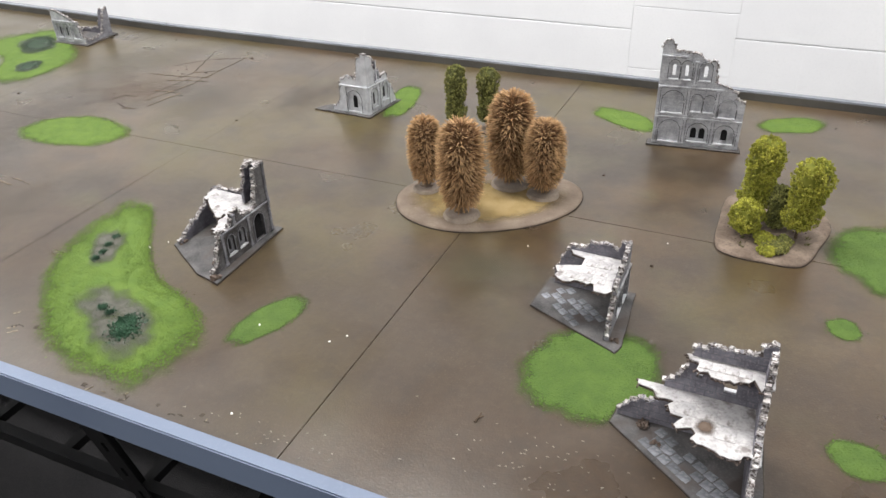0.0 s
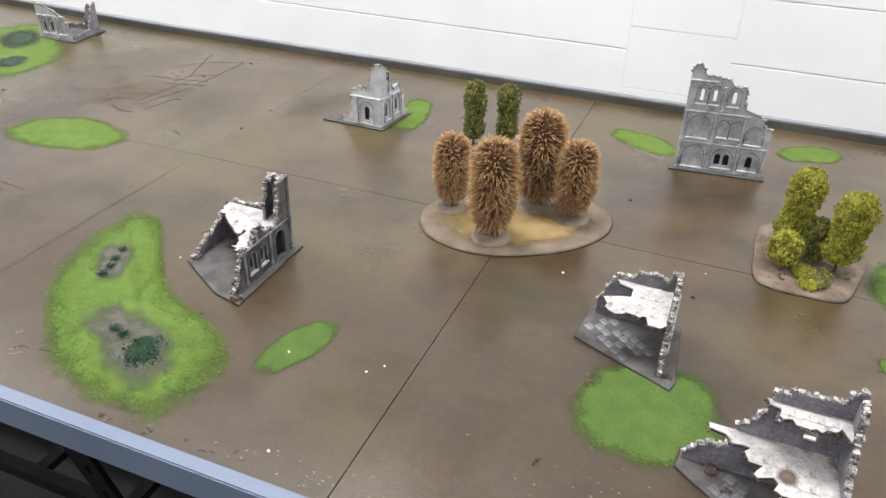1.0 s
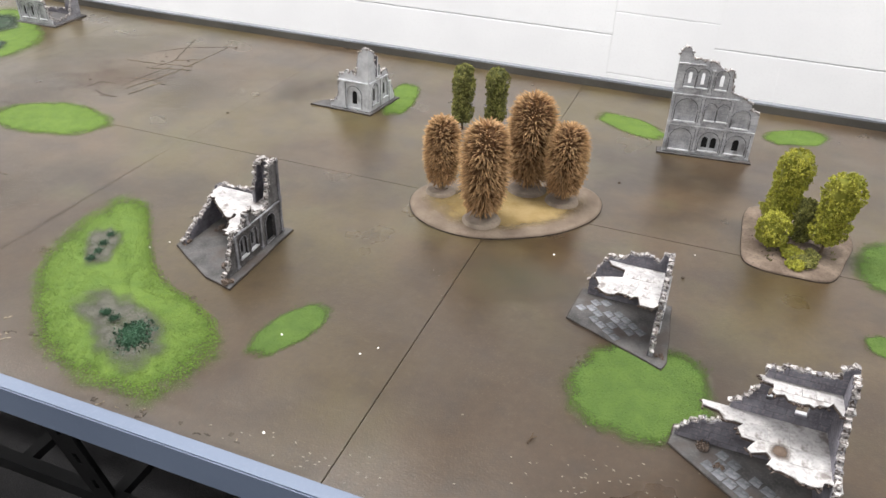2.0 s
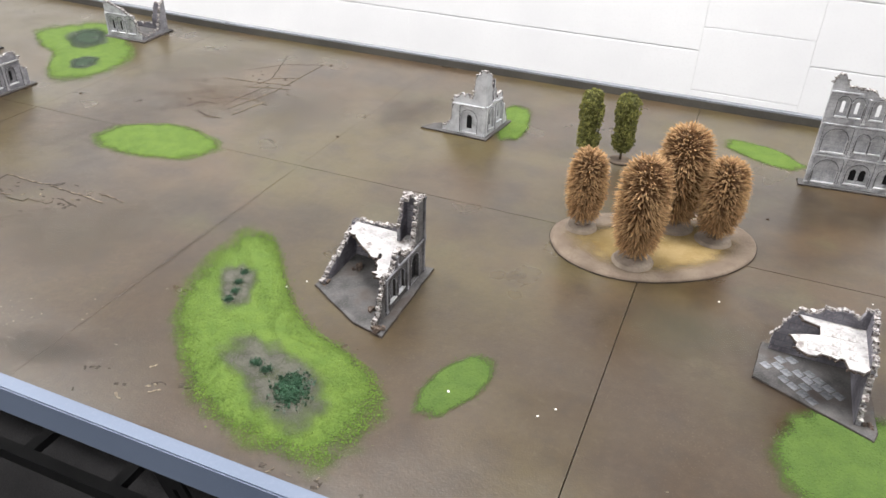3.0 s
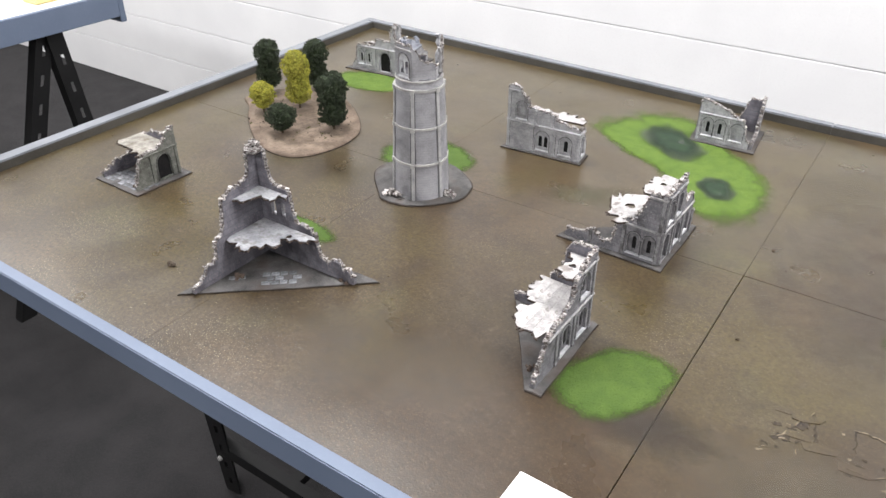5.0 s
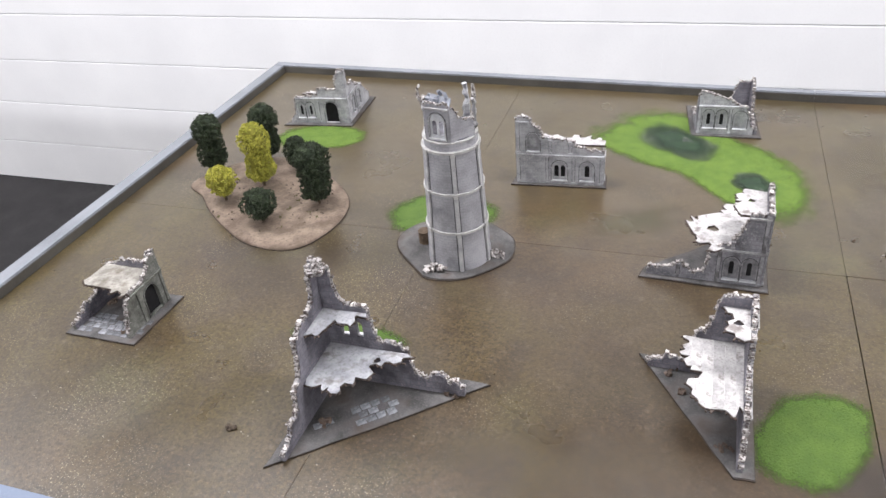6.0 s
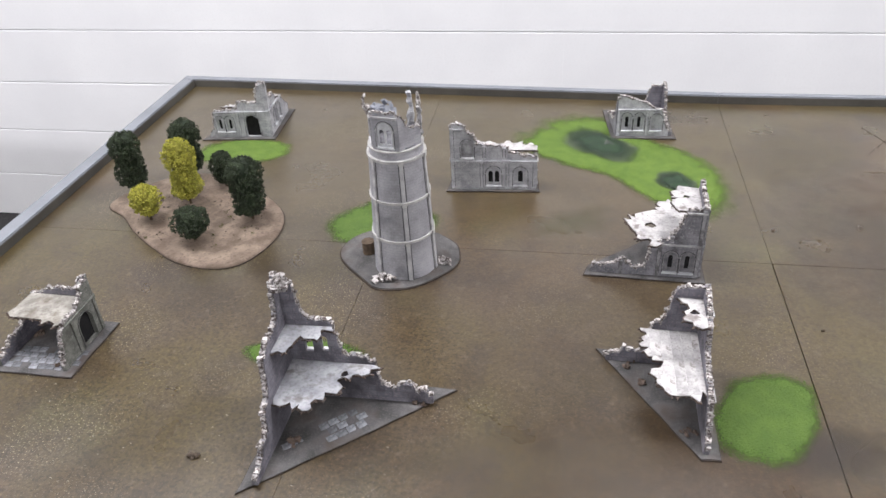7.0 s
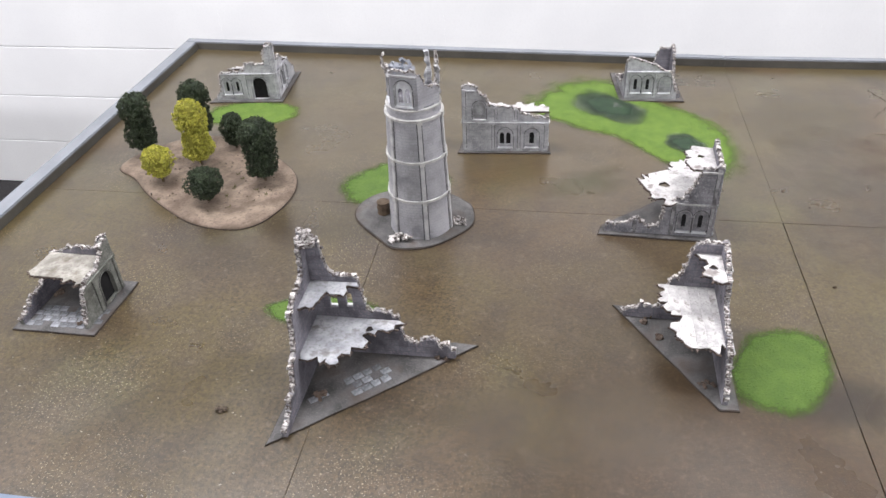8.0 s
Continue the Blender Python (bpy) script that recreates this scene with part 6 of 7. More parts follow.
def leafy_tree(x, y, z, height, width, colour, seed, shape="column", trunk=0.014, lean=(0, 0), name="model_tree", group="leafy model trees", label=""):
    t = thing(name, (x, y, z), label, "tree", group)
    rng = random.Random(seed)
    bm = bmesh.new()
    if trunk > 0.002:
        bmesh.ops.create_cone(bm, cap_ends=True, segments=7, radius1=0.0026, radius2=0.0016, depth=trunk + 0.012, matrix=Matrix.Translation((x, y, z + (trunk + 0.012) / 2)))
        for k in range(4):
            a = k * 1.6 + rng.random()
            bmesh.ops.create_cone(bm, cap_ends=True, segments=5, radius1=0.0012, radius2=0.0005, depth=0.014, matrix=Matrix.Translation((x + 0.004 * math.cos(a), y + 0.004 * math.sin(a), z + trunk + 0.008)) @ Euler((0, 0.7, a)).to_matrix().to_4x4())
        part("trunk", bm, BARK, t)
    else:
        bm.free()
    hh, rad = height - trunk, width / 2
    z0 = z + trunk

    def lump(a, f):
        return 0.97 + 0.27 * noise.noise(Vector((math.cos(a) * 1.7 + seed, math.sin(a) * 1.7, f * hh / rad * 1.3))) + 0.14 * noise.noise(Vector((math.cos(a) * 5 + seed, math.sin(a) * 5, f * 16)))

    bm = bmesh.new()
    rows = []
    for k in range(11):
        f = 0.04 + 0.9 * k / 10
        row = []
        for j in range(12):
            a = j * 0.5236
            r = rad * 0.7 * crown_radius(f, shape) * lump(a, f)
            row.append(bm.verts.new((x + lean[0] * f + r * math.cos(a), y + lean[1] * f + r * math.sin(a), z0 + hh * f)))
        rows.append(row)
    for a, b in zip(rows, rows[1:]):
        for k in range(12):
            bm.faces.new([a[k], a[(k + 1) % 12], b[(k + 1) % 12], b[k]])
    bm.faces.new(rows[0][::-1])
    bm.faces.new(rows[-1])
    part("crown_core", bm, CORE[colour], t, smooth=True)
    verts, faces = [], []
    clumps = []
    for k in range(int(200 + 150000 * rad * hh)):
        f = rng.random()
        if shape == "ball":
            f = 0.5 - 0.5 * math.cos(math.pi * f)
        a = rng.uniform(0, 2 * math.pi)
        r = rad * crown_radius(f, shape) * lump(a, f) * rng.uniform(0.84, 0.98)
        clumps.append((Vector((x + lean[0] * f + r * math.cos(a), y + lean[1] * f + r * math.sin(a), z0 + hh * (0.03 + 0.94 * f))), rng.uniform(0.0022, 0.0044)))
    for c0, rc in clumps:
        for k in range(int(4 + 1500 * rc)):
            d = Vector((rng.gauss(0, 1), rng.gauss(0, 1), rng.gauss(0.2, 0.9))).normalized()
            c = c0 + d * rc * rng.uniform(0.55, 1.0)
            e = rng.uniform(0.0012, 0.0025)
            rot = Euler([rng.uniform(0, 6.3) for _ in range(3)]).to_matrix()
            i = len(verts)
            for q in ((1, 0, 0), (-0.6, 0.8, 0.1), (-0.6, -0.8, 0.1), (0, 0, 0.55)):
                verts.append(c + rot @ Vector(q) * e)
            faces += [(i, i + 1, i + 3), (i + 1, i + 2, i + 3), (i + 2, i, i + 3), (i, i + 2, i + 1)]
    me = bpy.data.meshes.new("crown")
    me.from_pydata([v - Vector((x, y, z)) for v in verts], [], faces)
    me.materials.append(LEAF[colour])
    ob = new("crown", me)
    ob.parent = t
    return t


ab = stand("scenic_stand", [(1.074, -0.03), (1.1, -0.084), (1.149, -0.111), (1.206, -0.113), (1.268, -0.088), (1.326, -0.043), (1.362, 0.018), (1.362, 0.075), (1.33, 0.112), (1.27, 0.118), (1.162, 0.075), (1.09, 0.025)], SANDBASE, "tan oval scenic stand with ochre flock for trees", 0.005, 3)
bm, _x, _y = dome([(1.098, -0.035), (1.15, -0.088), (1.215, -0.092), (1.285, -0.055), (1.338, 0.015), (1.335, 0.07), (1.27, 0.085), (1.17, 0.045)], ((1.05, 0.0062), (0.85, 0.0066), (0.65, 0.0068), (0.4, 0.0069), (0.2, 0.0069)), 6, 0.0003, (0.1, 0.5, 0.85, 1.0, 1.1))
part("flock", bm, OCHRE, ab, "ochre yellow flock")
for x, y, h, w, s in ((1.114, -0.005, 0.128, 0.058, 1), (1.204, -0.067, 0.16, 0.072, 2), (1.24, 0.06, 0.163, 0.079, 3), (1.303, 0.043, 0.13, 0.066, 4)):
    autumn_tree(x, y, 0.0062, h, w, s)
for x, y, h, s, c, lab in ((1.058, 0.252, 0.131, 11, "olive", "slim yellow-green model tree"), (1.117, 0.272, 0.127, 12, "olive", "slim olive-green model tree")):
    stand("round_stand", [(x + 0.022 * math.cos(a), y + 0.02 * math.sin(a)) for a in (0, 1.05, 2.1, 3.14, 4.2, 5.24)], SANDBASE, "small tan round stand under a slim tree", 0.003, s)
    leafy_tree(x, y, 0.0036, h, 0.043, c, s, trunk=0.012, label=lab + " on a tan disc")

yb = stand("scenic_stand", [(1.58, 0.061), (1.584, -0.008), (1.608, -0.028), (1.652, -0.031), (1.703, -0.022), (1.726, 0.045), (1.738, 0.1), (1.722, 0.145), (1.654, 0.16), (1.588, 0.156)], PINKBASE, "pinkish tan squarish scenic stand for trees", 0.005, 9)
leafy_tree(1.623, 0.089, 0.006, 0.1381, 0.056, "yellow", 21, lean=(0.008, -0.004), label="tall yellow-green clump-foliage model tree")
leafy_tree(1.69, 0.047, 0.006, 0.13, 0.056, "yellow", 22, lean=(0.006, 0.0), label="tall yellow-green clump-foliage model tree")
leafy_tree(1.618, 0.034, 0.006, 0.055, 0.054, "yellow", 23, "ball", 0.004, name="model_bush", label="round yellow-green model bush")
for x, y, h, w, c, k in ((1.648, 0.018, 0.013, 0.03, "yellow", 24), (1.664, 0.004, 0.009, 0.034, "olive", 26), (1.655, -0.008, 0.007, 0.026, "yellow", 27), (1.674, 0.022, 0.011, 0.022, "olive", 28)):
    leafy_tree(x, y, 0.0055, h, w, c, k, "ball", 0.0, name="model_bush", label="low sprawling olive-yellow undergrowth clump")
leafy_tree(1.659, 0.068, 0.006, 0.0713, 0.03, "olive", 25, "column", 0.0, name="model_bush", label="dark olive undergrowth clump")

wb = stand("scenic_stand", [(-1.138, 0.078), (-1.09, 0.042), (-1.047, -0.002), (-0.984, -0.051), (-0.923, -0.087), (-0.862, -0.097), (-0.82, -0.08), (-0.795, -0.03), (-0.789, 0.03), (-0.81, 0.088), (-0.88, 0.155), (-0.97, 0.205), (-1.05, 0.205), (-1.12, 0.14)], PINKBASE, "pinkish tan rounded scenic stand for a wood", 0.005, 14)
for x, y, h, w, c, s, sh, tr, lab in ((-1.109, 0.13, 0.1239, 0.052, "dark", 31, "column", 0.012, "tall dark green model tree"),
                                     (-0.984, 0.093, 0.1319, 0.052, "lime", 32, "column", 0.016, "tall bright yellow model tree"),
                                     (-1.028, 0.198, 0.12, 0.05, "dark", 33, "column", 0.012, "tall dark green model tree"),
                                     (-1.03, 0.031, 0.0689, 0.05, "lime", 34, "ball", 0.018, "small round bright yellow model tree"),
                                     (-0.922, -0.024, 0.0627, 0.054, "dark", 35, "ball", 0.012, "small round dark green model tree"),
                                     (-0.944, 0.162, 0.0711, 0.042, "dark", 36, "ball", 0.01, "round dark green model tree"),
                                     (-0.848, 0.05, 0.1216, 0.056, "dark", 37, "column", 0.012, "tall dark green model tree")):
    leafy_tree(x, y, 0.006, h * 0.98, w * 1.12, c, s, sh, tr * 0.7, label=lab + " on the wood base")


def scatter(stand_ob, cx, cy, rx, ry, seed, n, tufts):
    """Small stones and grass tufts glued on a stand."""
    rng = random.Random(seed)
    bm = bmesh.new()
    for k in range(n):
        a, s = rng.uniform(0, 6.28), math.sqrt(rng.random())
        e = rng.uniform(0.0006, 0.0016)
        q = Matrix.Translation((cx + rx * s * math.cos(a), cy + ry * s * math.sin(a), 0.0058)) @ Euler([rng.uniform(0, 3) for _ in range(3)]).to_matrix().to_4x4()
        box(bm, -e, e, -e, e, -e * 0.7, e * 0.7, q, e * 0.3, rng)
    tagged(part("pebbles", bm, PEBBLE, stand_ob, "scattered small dark stones"), kind="stuff")
    for k in range(tufts):
        a, s = rng.uniform(0, 6.28), math.sqrt(rng.random())
        x, y = cx + rx * s * math.cos(a), cy + ry * s * math.sin(a)
        bm = bmesh.new()
        for j in range(14):
            w, b = rng.uniform(0, 6.28), rng.uniform(0.0005, 0.0025)
            px, py = x + b * math.cos(w), y + b * math.sin(w)
            v = [bm.verts.new(p) for p in ((px - 0.0005, py, 0.0055), (px + 0.0005, py, 0.0055), (px, py + 0.0005, 0.0055), (px + 0.0025 * math.cos(w), py + 0.0025 * math.sin(w), 0.0055 + rng.uniform(0.002, 0.005)))]
            for f in ((0, 1, 3), (1, 2, 3), (2, 0, 3)):
                bm.faces.new([v[i] for i in f])
        part("grass_tuft", bm, CORE["olive"], stand_ob, "small olive grass tuft")


scatter(wb, -0.949, 0.04, 0.13, 0.1, 801, 90, 16)
scatter(yb, 1.651, 0.048, 0.06, 0.07, 802, 40, 10)


# ---- flocked patches on the boards ----
def patch(name, ctrl, mat, label, seed, h=0.0007, grains=500, category="ground patch", fuzz=0, fade=(-0.1, 0.42, 0.85, 1.3, 1.6, 1.6), parent=None):
    """A thin uneven patch of flock that thins out in grains, with loose grains round it."""
    rng = random.Random(seed)
    bm, cx, cy = dome(ctrl, ((1.14, 0.0002), (1.0, h * 0.4), (0.9, h * 0.7), (0.75, h * 1.1), (0.45, h * 1.3), (0.2, h * 1.3)), seed, h * (0.7 if fuzz > 5000 else 0.5), fade, scale=90)
    t = thing(name, (cx, cy, 0), label, category, "green flock patches" if "green flock" in label else "")
    ob = part("flock", bm, mat, t, smooth=True)
    pts = rounded(ctrl, 8)
    verts, faces = [], []
    for k in range(grains):
        x, y = rng.choice(pts)
        s = 0.9 + abs(rng.gauss(0, 0.06))
        e = rng.uniform(0.0004, 0.0009)
        p = Vector((cx + (x - cx) * s + rng.gauss(0, 0.003), cy + (y - cy) * s + rng.gauss(0, 0.003), e * 0.4))
        i = len(verts)
        w = rng.uniform(0, 6.3)
        verts += [p + Vector((e * math.cos(w + q), e * math.sin(w + q), -e * 0.2)) for q in (0, 2.1, 4.2)] + [p + Vector((0, 0, e * 0.3))]
        faces += [(i, i + 1, i + 3), (i + 1, i + 2, i + 3), (i + 2, i, i + 3)]
    for k in range(fuzz):
        (x, y), s = rng.choice(pts), math.sqrt(rng.random()) * 1.03
        e = rng.uniform(0.0005, 0.0015)
        p = Vector((cx + (x - cx) * s + rng.gauss(0, 0.004), cy + (y - cy) * s + rng.gauss(0, 0.004), h * 1.2 + e * 0.2))
        i = len(verts)
        w = rng.uniform(0, 6.3)
        verts += [p + Vector((e * math.cos(w + q), e * math.sin(w + q), -e * 0.15)) for q in (0, 2.1, 4.2)] + [p + Vector((rng.uniform(-e, e) * 0.5, rng.uniform(-e, e) * 0.5, e * rng.uniform(0.12, 0.4)))]
        faces += [(i, i + 1, i + 3), (i + 1, i + 2, i + 3), (i + 2, i, i + 3)]
    me = bpy.data.meshes.new("loose_flock")
    me.from_pydata([v - Vector((cx, cy, 0)) for v in verts], [], faces)
    me.materials.append(GRAINS[mat.name])
    fl = new("loose_flock", me)
    fl.parent = t
    return t


G0, G1 = GREENS
GRAINS = {G0.name: island_vary(paint("bright_green_grain", (0.07, 0.12, 0.015), (0.105, 0.165, 0.023), None, (26, 650), 0.95, 0.0), 0.3),
          G1.name: island_vary(paint("mid_green_grain", (0.05, 0.092, 0.013), (0.072, 0.124, 0.019), None, (26, 650), 0.95, 0.0), 0.25)}
for k, (cx, cy, rx, ry, turn, mat) in enumerate((
        (0.322, -0.025, 0.121, 0.071, 0.15, G0),
        (1.07, -0.406, 0.06, 0.028, 1.28, G1),
        (1.487, -0.345, 0.085, 0.078, 0.83, G1),
        (1.357, 0.421, 0.076, 0.036, -0.5, G0),
        (1.665, 0.5, 0.066, 0.038, 0.55, G0),
        (0.885, 0.358, 0.092, 0.032, -1.38, G0),
        (1.825, 0.04, 0.085, 0.095, 0.2, G1),
        (1.756, -0.151, 0.02, 0.022, 0.0, G1),
        (1.772, -0.376, 0.03, 0.026, -0.3, G1),
        (-0.064, -0.32, 0.082, 0.053, 1.04, G1),
        (-0.65, -0.275, 0.082, 0.03, 0.05, G1),
        (-0.622, 0.062, 0.09, 0.072, 0.29, G1),
        (-0.975, 0.318, 0.092, 0.058, 0.15, G0))):
    patch("flock_patch", oval(cx, cy, rx, ry, turn, 300 + k, 0.075), mat, ("bright" if mat is G0 else "mid") + " green flock patch glued on the board", 300 + k, grains=int(80 + 12000 * rx * ry), fuzz=int(300000 * rx * ry))

# soft sprayed marks on the boards; pale tan ones and the dark one at (0.17, 0.05) even out the ground's brightness
for k, (cx, cy, rx, ry, turn, mat, lab, dose) in enumerate((
        (0.0, -0.37, 0.07, 0.036, 0.1, SOOT, "dark", 1.0), (0.68, 0.3, 0.06, 0.1, -0.2, SOOT, "dark", 0.45), (0.6, -0.55, 0.07, 0.03, 0.1, SOOT, "dark", 0.7), (0.61, -0.27, 0.006, 0.2, 0.0, SOOT, "dark", 0.28), (0.17, 0.05, 0.14, 0.2, 0.0, SOOT, "dark", 0.25),
        (0.27, 0.22, 0.1, 0.09, 0.3, TAWNY, "tawny brown", 0.6), (-0.301, 0.092, 0.075, 0.04, 0.5, MIST, "pale olive", 1.0), (1.296, -0.189, 0.1, 0.06, 0.4, MIST, "pale olive", 0.6),
        (0.2, -0.37, 0.13, 0.075, 0.2, HAZE, "pale tan", 0.9), (0.44, -0.32, 0.1, 0.08, 0.5, HAZE, "pale tan", 0.7), (0.46, 0.2, 0.1, 0.13, 0.3, HAZE, "pale tan", 0.6), (-0.33, -0.44, 0.16, 0.08, 0.1, HAZE, "pale tan", 0.35), (0.12, 0.36, 0.12, 0.1, 0.1, HAZE, "pale tan", 0.7))):
    z = 0.00016 + 0.000012 * k
    bm, sx, sy = dome(oval(cx, cy, rx, ry, turn, 900 + k, 0.2), ((1.25, z), (1.0, z), (0.8, z), (0.6, z), (0.4, z), (0.2, z)), 900 + k, 0.0, [dose * f for f in (0.0, 0.3, 0.6, 0.9, 1.15, 1.3)])
    board = next(b[4] for b in BOARDS if b[0] <= cx <= b[1] and b[2] <= cy <= b[3])
    part("spray_mark", bm, mat, board, "soft " + lab + " sprayed mark", smooth=True)

# two bogs: lobes of green round muddy hollows with dark weed
patch("bog_grass", [(0.662, -0.24), (0.697, -0.224), (0.734, -0.253), (0.8, -0.33), (0.864, -0.384), (0.953, -0.418), (1.002, -0.462), (1.006, -0.515), (0.985, -0.568), (0.909, -0.57), (0.826, -0.546), (0.757, -0.488), (0.695, -0.42), (0.663, -0.33)],
      G0, "bright green flock round two muddy hollows", 401, h=0.0014, grains=700, fuzz=17000)
patch("bog_grass", [(-0.41, 0.38), (-0.383, 0.45), (-0.33, 0.51), (-0.24, 0.515), (-0.16, 0.425), (-0.09, 0.37), (-0.045, 0.3), (-0.036, 0.215), (-0.06, 0.15), (-0.1, 0.138), (-0.16, 0.176), (-0.237, 0.263), (-0.32, 0.305)],
      G0, "bright green flock round two dark hollows", 402, h=0.0012, grains=200, fuzz=4000)


def hollow(cx, cy, rx, ry, turn, seed, weeds, ground=None):
    """A muddy hollow: a low churned rim round a sunken middle, with clumps of dark weed."""
    t = thing("muddy_hollow", (cx, cy, 0), "grey muddy hollow with dark green weed", "bog", "muddy hollows")
    rng = random.Random(seed)
    if ground:
        bm, sx, sy = dome(oval(cx, cy, rx, ry, turn, seed + 60, 0.14), ((1.1, 0.0024), (1.0, 0.0025), (0.85, 0.0026), (0.6, 0.0026)), seed, 0.0004, (0.0, 0.35, 0.7, 0.95), scale=90)
        part("silt", bm, SILT, t, "bluish grey silt round the dark water", smooth=True)
    bm = bmesh.new()
    fade = bm.verts.layers.float.new("fade")
    n = 48
    rows = []
    soft = ground is not None
    for s, z, fd in ((1.15, 0.0016, 0.0), (1.0, 0.0021, 0.2 if soft else 0.35), (0.86, 0.0027, 0.42 if soft else 0.75), (0.72, 0.0024, 0.62 if soft else 1.1), (0.5, 0.002, 0.95 if soft else 1.4), (0.25, 0.0019, 1.2)):
        row = []
        for k in range(n):
            a = 2 * math.pi * k / n
            r = s * (1 + 0.1 * math.sin(2 * a + seed) + 0.07 * math.sin(3 * a + seed * 2) + 0.2 * noise.noise(Vector((math.cos(a) * 2.6, math.sin(a) * 2.6, seed))))
            x, y = rx * r * math.cos(a), ry * r * math.sin(a)
            p = Vector((cx + x * math.cos(turn) - y * math.sin(turn), cy + x * math.sin(turn) + y * math.cos(turn), z))
            p.z += 0.0013 + 0.0018 * noise.noise(p * 90) * min(1.0, fd)
            v = bm.verts.new(p)
            v[fade] = fd
            row.append(v)
        rows.append(row)
    for a, b in zip(rows, rows[1:]):
        for k in range(n):
            bm.faces.new([a[k], a[(k + 1) % n], b[(k + 1) % n], b[k]])
    bm.faces.new(rows[-1])
    part("mud", bm, ground or MUD, t, smooth=True)
    for wx, wy, wr in weeds:
        verts, faces = [], []
        for k in range(int(260 + 2.2e6 * wr * wr)):
            a, s = rng.uniform(0, 6.283), min(1.6, abs(rng.gauss(0, 0.62))) * wr
            c = Vector((wx + s * math.cos(a), wy + s * math.sin(a), 0.0036 + rng.uniform(0, 0.003)))
            e = rng.uniform(0.0012, 0.0026) * min(1.0, wr / 0.011)
            rot = Euler([rng.uniform(0, 6.3) for _ in range(3)]).to_matrix()
            i = len(verts)
            verts += [c + rot @ Vector(q) * e for q in ((1, 0, 0), (-0.6, 0.8, 0.1), (-0.6, -0.8, 0.1), (0, 0, 0.5))]
            faces += [(i, i + 1, i + 3), (i + 1, i + 2, i + 3), (i + 2, i, i + 3), (i, i + 2, i + 1)]
        me = bpy.data.meshes.new("weed")
        me.from_pydata([v - Vector((cx, cy, 0)) for v in verts], [], faces)
        me.materials.append(POND)
        ob = new("weed", me)
        ob.parent = t
        tagged(ob, "clump of dark green weed")


hollow(0.733, -0.349, 0.048, 0.026, -1.03, 1, [(0.745, -0.382, 0.006), (0.741, -0.364, 0.0055), (0.733, -0.345, 0.0055), (0.727, -0.322, 0.006)])
hollow(0.882, -0.483, 0.082, 0.044, -0.45, 2, [(0.849, -0.472, 0.0065), (0.866, -0.477, 0.0065), (0.905, -0.486, 0.0165), (0.913, -0.503, 0.0165)])
hollow(-0.254, 0.391, 0.083, 0.048, -0.71, 3, (), MURK)
hollow(-0.119, 0.242, 0.043, 0.03, -0.98, 4, (), MURK)


